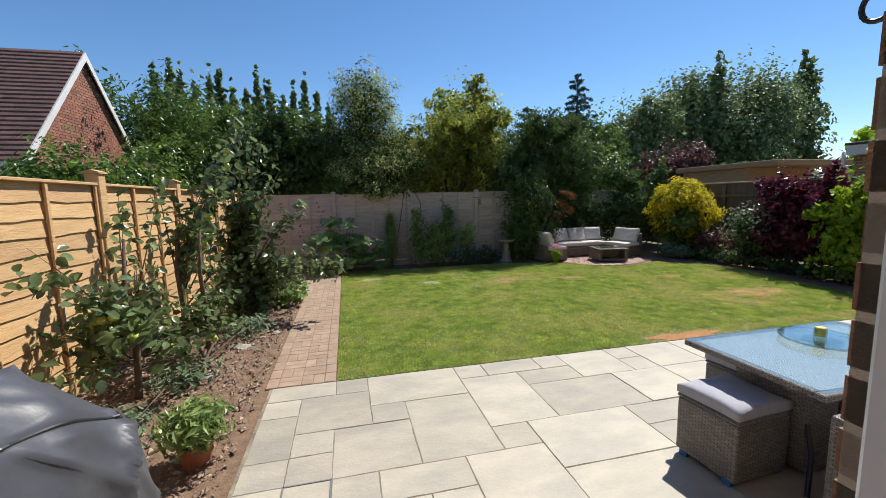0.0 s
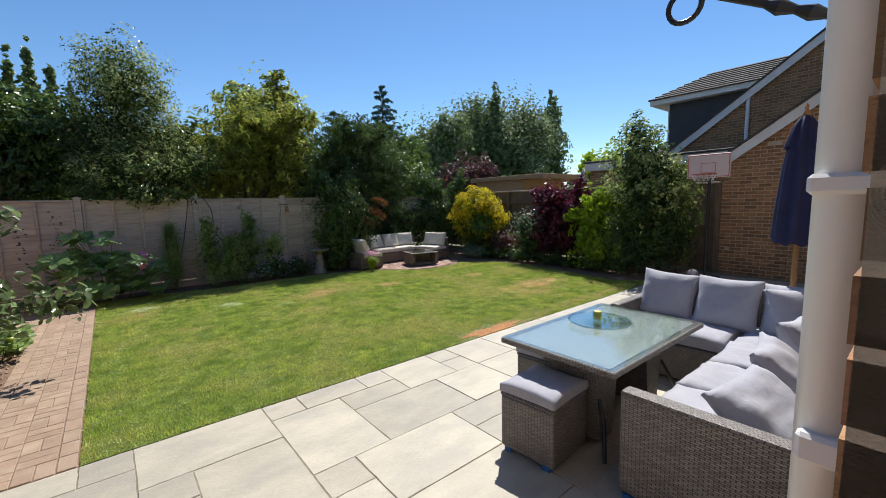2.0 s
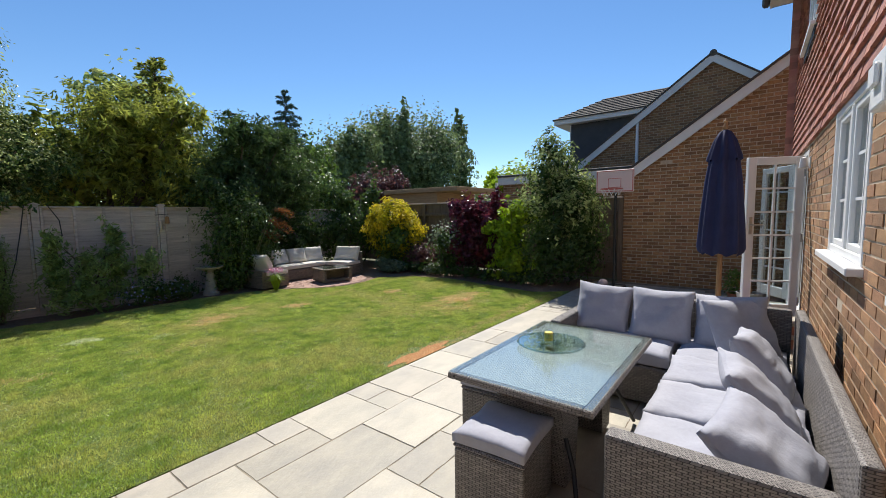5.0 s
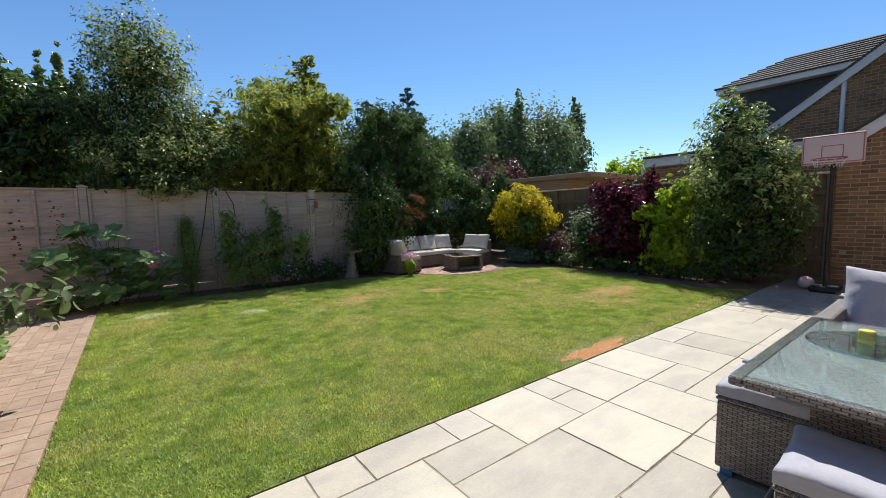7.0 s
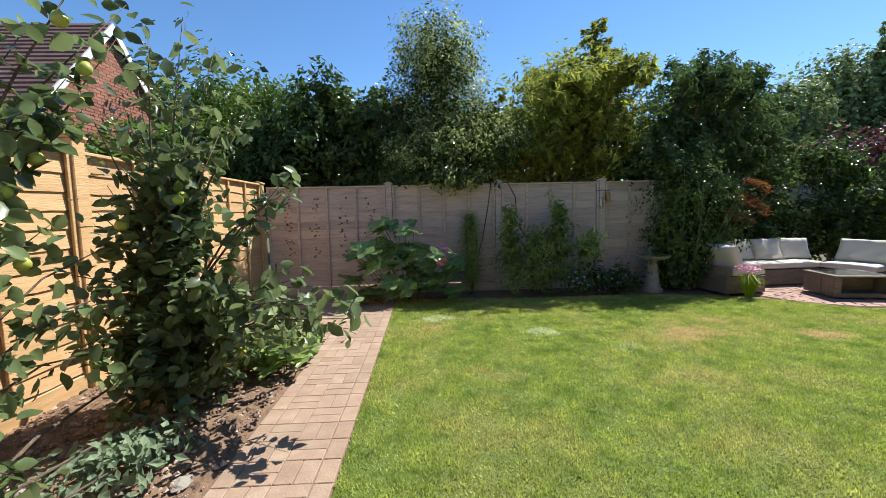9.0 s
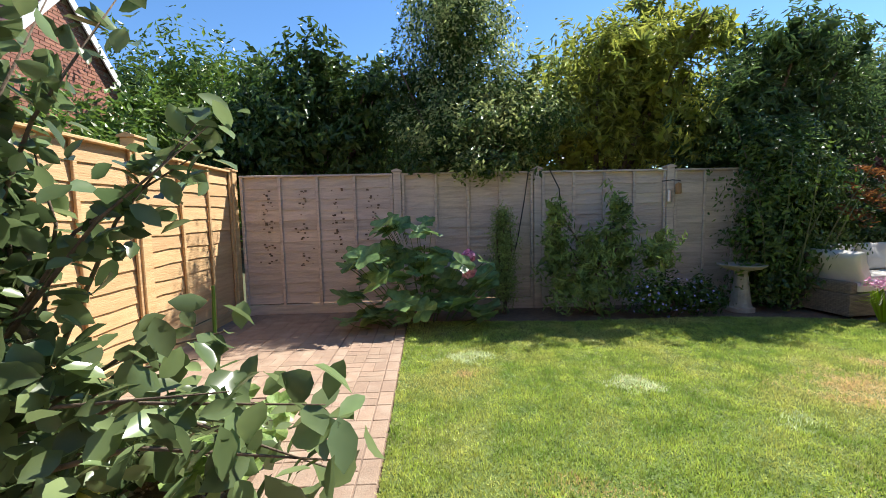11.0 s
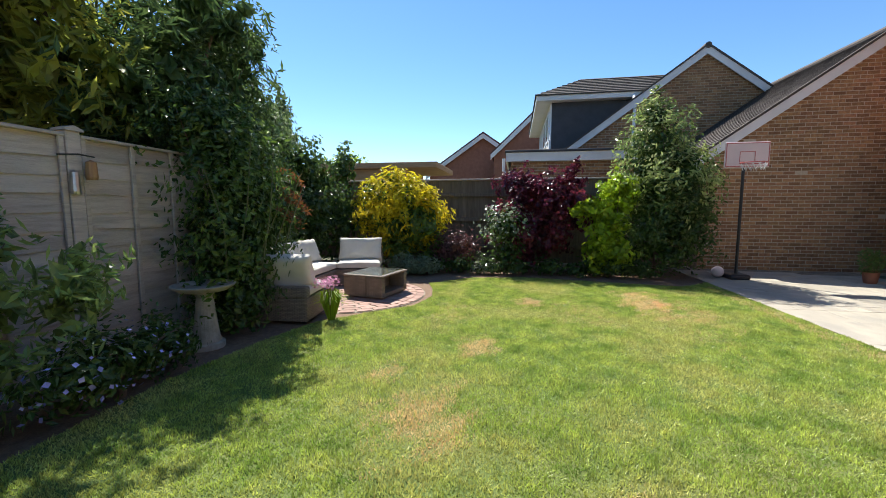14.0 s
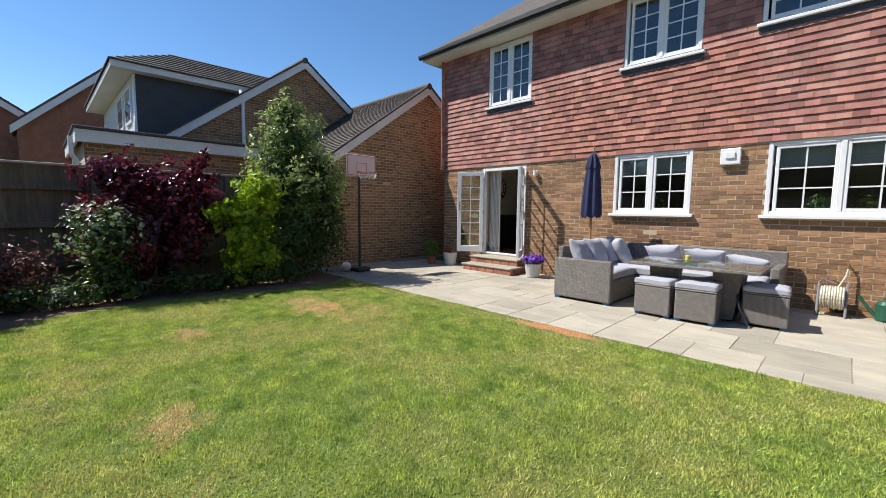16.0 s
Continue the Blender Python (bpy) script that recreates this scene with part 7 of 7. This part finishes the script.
def spread(n, rx, ry, z0, z1, seed):
    r = random.Random(seed)
    out = []
    for i in range(n):
        a, q = r.uniform(0, 6.28), r.uniform(0.45, 1.0)
        z = z0 + (z1 - z0) * r.random()
        w = 1.0 if z < 0.65 * z1 else 0.55
        out.append((rx * q * w * math.cos(a), ry * q * w * math.sin(a), z))
    return out


tw = [(0.1 + 0.06 * i, 0.1 + 0.09 * i + 0.25 * math.sin(i * 2.2), 1.15 + 0.19 * i) for i in range(9)] + [(0.15 + 0.25 * math.sin(i * 1.9), 0.25 + 0.4 * math.cos(i * 2.7), 1.3 + 0.11 * i) for i in range(8)] + [(0.35, 0.9, 0.55), (0.3, 0.75, 0.85), (0.45, 1.0, 0.95), (0.2, 1.1, 1.2), (0.1, -0.3, 0.35), (0.3, -0.2, 0.3)]
fruit_tree("apple tree with green apples beside the fence", (-1.75, 4.95, 0), tw, 36, 0.108, 0.04, 17)
tw = spread(30, 0.5, 0.5, 0.4, 1.8, 5) + [(1.25, -0.25, 0.78), (1.3, -0.35, 0.7), (1.0, -0.2, 0.8), (0.9, 0.0, 0.9), (0.75, 0.3, 1.5), (0.8, 0.2, 1.55), (0.2, 0.1, 2.6), (0.3, 0.3, 2.5), (0.1, -0.1, 2.4), (-0.2, 0.2, 2.3), (0.4, 0.1, 1.9), (0.5, 0.3, 2.05)]
fruit_tree("bushy fruit tree leaning over the brick path", (-1.35, 6.05, 0), tw + spread(26, 0.42, 0.55, 0.12, 0.75, 15), 40, 0.105, 0.045, 9)
tw = [(rng.uniform(-0.45, 0.7), rng.uniform(-0.6, 0.5), rng.uniform(0.15, 0.5)) for i in range(30)] + [(rng.uniform(-0.5, 0.05), rng.uniform(-0.6, 0.1), rng.uniform(0.6, 1.4)) for i in range(16)] + [(rng.uniform(-0.4, 0.2), rng.uniform(-0.5, 0.0), rng.uniform(1.5, 2.1)) for i in range(10)] + [(1.0, -0.55, 0.62), (1.25, -0.55, 0.6), (0.65, -0.1, 0.75), (0.7, -0.1, 1.55)]
fruit_tree("spreading fruit tree with low branches over the path's edge", (-1.3, 6.35, 0), tw, 30, 0.1, 0.045, 7)
tw = spread(40, 0.6, 0.95, 0.25, 1.15, 9) + [(-0.1, 0.3, 1.5), (-0.2, 0.5, 1.75), (0.05, 0.6, 1.65), (-0.3, -0.5, 1.35), (-0.2, -0.75, 1.2)]
fruit_tree("low spreading apple bush beside the fence", (-1.72, 3.8, 0), tw, 22, 0.1, 0.03, 8)
tw = spread(18, 0.45, 0.5, 0.15, 0.7, 13)
fruit_tree("low fruit bush on the stony soil", (-1.45, 4.7, 0), tw[:8], 40, 0.085, 0.03, 3)
shrub("low_ground_cover", "low leafy growth on the stony soil", (-1.4, 4.2, 0), [(-1.45, 4.0, 0.08, 0.3, 0.35, 0.1), (-1.2, 5.4, 0.1, 0.3, 0.45, 0.12), (-1.5, 6.5, 0.14, 0.4, 0.5, 0.2), (-1.55, 3.0, 0.1, 0.3, 0.4, 0.12)], 1500, 0.07, M["l_sage"], lump=0.3)

# trees behind the back fence
s = shrub("pittosporum", "tall silvery-green small-leaved tree behind the fence", (0.6, 11.2, 0), [(0.6, 11.2, 3.1, 0.95, 0.8, 1.3), (0.5, 11.1, 2.2, 1.0, 0.75, 0.6), (0.65, 11.2, 4.1, 0.8, 0.7, 0.85), (1.4, 11.0, 2.6, 0.75, 0.6, 0.9), (-0.1, 11.1, 2.9, 0.6, 0.6, 0.8), (0.2, 10.55, 2.15, 0.6, 0.55, 0.35), (0.95, 10.35, 2.3, 0.6, 0.5, 0.32), (1.75, 10.4, 2.45, 0.5, 0.5, 0.4), (0.85, 10.0, 1.86, 0.65, 0.26, 0.22), (0.2, 10.05, 1.92, 0.4, 0.2, 0.16)], 20000, 0.075, M["l_dark"], "tree", lump=0.4, aspect=0.45, r0=0.09, stems=9)
extra(s, (0.6, 11.2, 0), [(0.7, 11.1, 3.2, 1.0, 0.82, 1.4), (1.2, 10.95, 2.6, 0.75, 0.65, 0.9), (0.65, 11.1, 4.15, 0.85, 0.72, 0.9), (0.5, 10.3, 2.3, 0.8, 0.5, 0.35), (1.5, 10.3, 2.5, 0.7, 0.5, 0.4), (0.9, 9.97, 1.87, 0.65, 0.26, 0.22)], 15500, 0.066, M["l_pitto"], "outer_leaves", "silvery outer leaves", 0.45, shell=0.45, lump=0.32)
shrub("laurel_tree", "dark glossy laurel behind the fence", (-1.6, 11.5, 0), [(-1.8, 11.4, 2.7, 0.75, 0.7, 1.25), (-0.9, 11.5, 2.5, 0.7, 0.7, 1.0), (-2.6, 11.6, 2.3, 0.8, 0.8, 0.9), (-1.4, 11.5, 3.5, 0.4, 0.4, 0.5), (-0.6, 11.6, 3.3, 0.35, 0.4, 0.5)], 9000, 0.14, M["l_dark"], "tree", lump=0.45, aspect=0.45, r0=0.1, stems=8)
shrub("hedge_tree", "yellow-green feathery tree behind the fence corner", (-3.6, 12.5, 0), [(-3.4, 12.3, 2.4, 1.1, 1.1, 1.4), (-4.2, 12.0, 2.2, 1.0, 1.3, 1.3), (-3.2, 13.2, 3.4, 1.0, 1.0, 1.5), (-4.6, 13.6, 3.6, 1.2, 1.2, 1.5)], 9000, 0.15, M["l_mid"], "tree", lump=0.5, aspect=0.35, r0=0.1)
shrub("side_hedge", "dark hedge beyond the golden fence", (-4.6, 8.6, 0), [(-4.2, 7.6, 1.75, 0.9, 1.3, 0.85), (-4.4, 9.4, 1.8, 0.9, 1.2, 0.95), (-4.0, 10.8, 2.0, 0.9, 1.0, 1.2), (-3.4, 9.0, 1.8, 0.5, 1.6, 0.6)], 8000, 0.12, M["l_mid"], "hedge", lump=0.35, r0=0.08)


def sprays(s, base, tips, per, size, material, droop=0.5, name="branch_sprays", label=""):
    """Conifer branches: leaflets strung along drooping boughs."""
    bm = bmesh.new()
    pts, nrm = [], []
    for i, (o, t) in enumerate(tips):
        o, t = Vector(o), Vector(t)
        mid = o.lerp(t, 0.55) + Vector((0, 0, 0.14 * (t - o).length))
        tube([o, mid, t], [0.022, 0.014, 0.003], 4, bm)
        for k in range(int(6 + per * min(1.0, 0.8 * (t - o).length))):
            f = rng.random() ** 0.8
            p = o * (1 - f) ** 2 + mid * 2 * f * (1 - f) + t * f * f
            w = 0.16 * (1.15 - f) * (t - o).length
            p = p + Vector(rng.normal(0, 1, 3)) * w * 0.5
            p.z -= abs(rng.normal(0, droop * 0.12))
            pts.append(tuple(p))
            nrm.append((rng.normal(0, 0.5), rng.normal(0, 0.5), 1.0))
    part("branchwork", bm, M["bark"], s)
    link(name, leaves_mesh(name, pts, nrm, size, material, 0.28, 0.5), s, label=label)


def conifer(name, label, base, height, radius, boughs, per, size, material, z0=0.12, lean=(0, 0)):
    s = thing(name, label, "conifer", Matrix.Translation(base))
    part("trunk", tube([(0, 0, -0.1), (lean[0] * 0.5, lean[1] * 0.5, height * 0.5), (lean[0], lean[1], height)], [0.05 + height * 0.015, 0.03 + height * 0.008, 0.01], 8), M["bark"], s)
    tips = []
    for i in range(boughs):
        f = z0 + (1 - z0) * (i + rng.random()) / boughs
        a = i * 2.39996 + rng.uniform(-0.3, 0.3)
        r = radius * (1 - f) ** 0.7 * rng.uniform(0.6, 1.2) + 0.14
        o = (lean[0] * f, lean[1] * f, height * f)
        tips.append((o, (o[0] + r * math.cos(a), o[1] + r * math.sin(a), o[2] - 0.05 * r + rng.uniform(-0.15, 0.25))))
    sprays(s, base, tips, per, size, material)
    return s


conifer("cedar", "olive-green drooping cedar behind the fence", (3.9, 12.1, 0), 5.3, 1.7, 90, 150, 0.15, M["l_cedar"], lean=(0.2, 0))
shrub("cedar_skirt", "olive conifer mass behind the fence", (2.9, 11.6, 0), [(2.6, 11.1, 2.5, 1.0, 0.7, 0.8), (3.6, 11.0, 2.7, 1.0, 0.75, 1.1), (2.0, 11.5, 2.8, 0.7, 0.7, 0.9), (3.1, 11.3, 3.5, 0.9, 0.8, 0.7), (4.0, 10.6, 3.7, 0.6, 0.5, 0.4), (2.9, 10.5, 3.4, 0.6, 0.5, 0.4)], 11000, 0.15, M["l_cedar"], "conifer", lump=0.6, aspect=0.25, r0=0.1)
conifer("dark_conifer", "dark green conifer behind the corner", (5.6, 11.7, 0), 4.3, 1.7, 70, 140, 0.15, M["l_conif"])
conifer("dark_conifer", "dark green conifer behind the corner", (7.0, 12.1, 0), 4.2, 1.9, 70, 140, 0.15, M["l_conif"], lean=(0.4, 0))
shrub("conifer_mass", "dark conifer foliage over the fence corner", (5.0, 11.2, 0), [(4.9, 10.7, 2.5, 0.9, 0.7, 0.9), (5.8, 11.0, 2.7, 1.0, 0.7, 1.0), (6.9, 11.5, 2.7, 1.0, 0.8, 0.9), (4.3, 10.8, 2.3, 0.7, 0.6, 0.6), (5.2, 10.4, 3.4, 0.7, 0.5, 0.5), (6.2, 10.9, 3.6, 0.7, 0.5, 0.5)], 11000, 0.14, M["l_conif"], "conifer", lump=0.6, aspect=0.25, r0=0.1)
# far trees
conifer("blue_spruce", "slender blue-green spruce in the distance", (15.4, 25, 0), 9.6, 2.6, 70, 90, 0.28, M["l_spruce"], z0=0.3)


def far_tree(name, label, x, y, h, r, n, size, material, slim=False, seed=0):
    q = random.Random(seed)
    if slim:
        bl = [(x + q.uniform(-0.15, 0.15) * r, y, h * f, r * w, r * w, h * 0.12) for f, w in ((0.28, 0.8), (0.38, 0.95), (0.48, 1.0), (0.58, 0.92), (0.67, 0.78), (0.75, 0.62), (0.83, 0.45), (0.9, 0.28), (0.95, 0.15))]
    else:
        bl = [(x, y, h * 0.52, r * 0.85, r * 0.85, h * 0.40)] + [(x + r * 0.62 * math.cos(a), y + r * 0.5 * math.sin(a), h * q.uniform(0.4, 0.78), r * 0.45, r * 0.45, h * 0.2) for a in np.linspace(0, 6.28, 7, endpoint=False)]
    return shrub(name, label, (x, y, -0.05), bl, n, size, material, "tree", shell=0.45, lump=0.35, freq=2.5, aspect=0.7, r0=0.2 + 0.01 * h)


for i in range(15):
    far_tree("poplar", "slender poplar in a far row", -15.0 + 1.0 * i, 40 + 0.6 * math.sin(i * 2), 13.0 - 0.12 * i + 0.75 * math.sin(i * 1.7), 0.95, 2400, 0.36, M["l_far"], True, i)
far_tree("round_tree", "round dark green tree in the distance", 33, 40, 13.2, 4.2, 9000, 0.42, M["l_far"], seed=21)
far_tree("broad_tree", "broad grey-green tree in the distance", 47, 42, 17.0, 7.6, 20000, 0.46, M["l_far"], seed=22)
far_tree("far_poplar", "slim poplar beside a broad far tree", 39.5, 40, 14.5, 1.5, 1400, 0.55, M["l_far"], True, 23)
far_tree("far_poplar", "tall dark poplar in the distance", 63, 45, 20.5, 3.2, 2600, 0.7, M["l_far"], True, 24)
far_tree("far_poplar", "tall dark poplar in the distance", 44, 41, 17.5, 1.8, 1500, 0.6, M["l_far"], True, 25)
far_tree("copper_tree", "copper-red leaved tree in the distance", 20.5, 22, 5.2, 2.3, 5000, 0.2, M["l_dusk"], seed=26)
far_tree("green_tree", "mid-green tree behind the corner", 17, 26, 7.6, 2.6, 6000, 0.28, M["l_mid"], seed=27)
far_tree("green_tree", "mid-green tree behind the fence", 11.5, 18, 4.8, 2.0, 6000, 0.2, M["l_mid"], seed=28)
far_tree("lime_tree", "sunlit lime-green tree in the distance", 70, 38, 11.0, 6.0, 2200, 0.9, M["l_lime"], seed=29)
far_tree("dark_tree", "dark tree behind the laurels", -5.5, 17, 6.4, 2.2, 8000, 0.22, M["l_dark"], seed=30)
far_tree("dark_tree", "dark tree behind the laurels", -9.5, 19, 7.5, 2.0, 7000, 0.25, M["l_dark"], seed=31)
far_tree("birch", "grey-green weeping tree behind the cedar", 6.0, 19, 7.4, 2.0, 8000, 0.22, M["l_pitto"], seed=32)
far_tree("dark_tree", "dark tree behind the fence", -1.8, 19, 5.6, 2.4, 8000, 0.22, M["l_dark"], seed=33)
far_tree("green_tree", "mid-green tree behind the fence", 2.0, 17, 4.6, 2.0, 7000, 0.22, M["l_mid"], seed=34)
wood = []
for i in range(46):
    x = -45 + 2.9 * i
    wood.append((x, 46 + 3 * math.sin(i * 2.3), 2.6, 2.6, 2.0, 2.6 + 1.2 * math.sin(i * 1.3)))
for i in range(14):
    wood.append((14 + 1.9 * i, 23 + 1.2 * math.sin(i), 1.7, 1.5, 1.2, 1.75 + 0.25 * math.sin(i * 2)))
pt, nn = in_blobs(wood, 42000, 0.4, 0.35)
keep = pt[:, 2] > 0
tagged(link("far_woods", leaves_mesh("far_woods", pt[keep], nn[keep], 0.55, M["l_far"], 0.7)), "dark band of hedges and woods in the distance", "woods", kind="stuff")

# ---- grass blades on the lawn ----
ed = np.array(lawn_edge)


def inside(p, poly):
    x, y = p[:, 0], p[:, 1]
    ok = np.zeros(len(p), bool)
    j = len(poly) - 1
    for i in range(len(poly)):
        (xi, yi), (xj, yj) = poly[i], poly[j]
        c = ((yi > y) != (yj > y)) & (x < (xj - xi) * (y - yi) / (yj - yi + 1e-12) + xi)
        ok ^= c
        j = i
    return ok


n = 760000
p = np.stack([rng.uniform(-0.12, 8.3, n), rng.uniform(3.66, 9.52, n)], 1)
p = p[inside(p, [(x, y) for x, y in lawn_edge])]
n = len(p)
# dry and bare patches: place, half-widths, and how bare
PATCHES = [(3.1, 7.37, 0.45, 0.3, 0.8), (3.67, 7.81, 0.2, 0.13, 0.75), (4.42, 7.17, 0.32, 0.18, 0.9), (6.2, 6.65, 0.28, 0.17, 0.95), (6.45, 5.15, 0.75, 0.32, 0.95), (5.95, 4.72, 0.6, 0.22, 0.55), (5.8, 6.1, 0.7, 0.4, 0.35), (5.2, 5.0, 0.8, 0.35, 0.25),
           (0.44, 7.91, 0.09, 0.08, 0.9), (0.9, 6.48, 0.28, 0.16, 0.45), (1.62, 7.62, 0.12, 0.1, 0.7), (2.2, 6.3, 0.4, 0.2, 0.3), (5.5, 7.6, 0.6, 0.25, 0.35), (6.0, 3.85, 1.9, 0.12, 0.5)]
BARE = [(3.8, 3.76, 0.6, 0.17, 1.0), (4.3, 3.73, 0.3, 0.07, 1.0)]


def patchiness(q, spots):
    out = np.zeros(len(q))
    wob = 0.35 * np.sin(q[:, 0] * 9 + 2 * np.sin(q[:, 1] * 7)) * np.sin(q[:, 1] * 11 + 1) + 0.2 * np.sin(q[:, 0] * 23 + q[:, 1] * 17)
    for x, y, a, b, k in spots:
        d = np.hypot((q[:, 0] - x) / a, (q[:, 1] - y) / b) + wob
        out = np.maximum(out, k * np.clip(1.35 - d, 0, 1))
    return out


def blades(name, label, q, hs, material):
    n = len(q)
    a = rng.uniform(0, 6.28, n)
    tuft = 0.5 + 0.3 * np.sin(q[:, 0] * 31 + 3 * np.sin(q[:, 1] * 13)) * np.sin(q[:, 1] * 27 + 2 * np.sin(q[:, 0] * 9)) + 0.25 * np.sin(q[:, 0] * 8.3 + 2 * np.sin(q[:, 1] * 5.1)) * np.sin(q[:, 1] * 7.7 + 1.3)
    h = rng.uniform(*hs, n) * (0.3 + 1.3 * np.clip(tuft, 0, 1))
    w = rng.uniform(0.002, 0.0046, n)
    lean = rng.normal(0, 0.009, (n, 2))
    v = np.zeros((n, 3, 3))
    v[:, 0, 0], v[:, 0, 1] = q[:, 0] - w * np.cos(a), q[:, 1] - w * np.sin(a)
    v[:, 1, 0], v[:, 1, 1] = q[:, 0] + w * np.cos(a), q[:, 1] + w * np.sin(a)
    v[:, 2, 0], v[:, 2, 1], v[:, 2, 2] = q[:, 0] + lean[:, 0], q[:, 1] + lean[:, 1], h
    v[:, :2, 2] = -0.006
    me = bpy.data.meshes.new(name)
    me.vertices.add(3 * n)
    me.vertices.foreach_set("co", v.reshape(-1))
    me.loops.add(3 * n)
    me.loops.foreach_set("vertex_index", np.arange(3 * n))
    me.polygons.add(n)
    me.polygons.foreach_set("loop_start", 3 * np.arange(n))
    me.polygons.foreach_set("loop_total", np.full(n, 3))
    me.materials.append(material)
    me.update(calc_edges=True)
    tagged(link(name, me), label, "grass", kind="stuff")


bare = patchiness(p, BARE) > 0.3 * rng.random(n) + 0.05
pale = patchiness(p, [(1.6, 7.6, 0.17, 0.13, 0.9), (0.44, 8.28, 0.24, 0.14, 0.8), (2.3, 7.0, 0.15, 0.1, 0.4)]) > 0.9 * rng.random(n) + 0.05
dry = ~pale & (patchiness(p, PATCHES) > 0.8 * rng.random(n) + 0.08)
blades("grass", "short mown green grass blades", p[~bare & ~dry & ~pale], (0.006, 0.02), M["lawnblade"])
blades("dry_grass", "straw-dry grass blades in worn patches", p[(dry & ~bare) | (bare & (rng.random(n) < 0.16))], (0.006, 0.016), M["straw"])
blades("clover", "pale flowering clover in the lawn", p[pale & ~bare], (0.008, 0.022), M["clover"])
for i, (x, y, rx_, ry_, k) in enumerate([BARE[0], (6.35, 5.0, 0.3, 0.1, 0.9)]):
    ring = []
    for j in range(90):
        a = 2 * math.pi * j / 90
        f = 0.72 + 0.14 * math.sin(3 * a + i) + 0.1 * math.sin(7 * a + 2 * i) + 0.16 * noise.noise(Vector((9 * math.cos(a), 9 * math.sin(a), i)))
        ring.append((x + rx_ * f * math.cos(a), max(LAWN_Y + 0.012, y + ry_ * f * math.sin(a))))
    o = part("bare_patch", prism(ring, "z", -0.02, -0.002), M["bare"])
    tagged(o, "worn patch of bare orange earth in the lawn", "ground patch", **ST)


# ---- from plan units to metres ----
for ob in [o for o in scene.objects if o.parent is None and o.type in {"MESH", "EMPTY"}]:
    ob.location = ob.location * K
    ob.scale = ob.scale * K
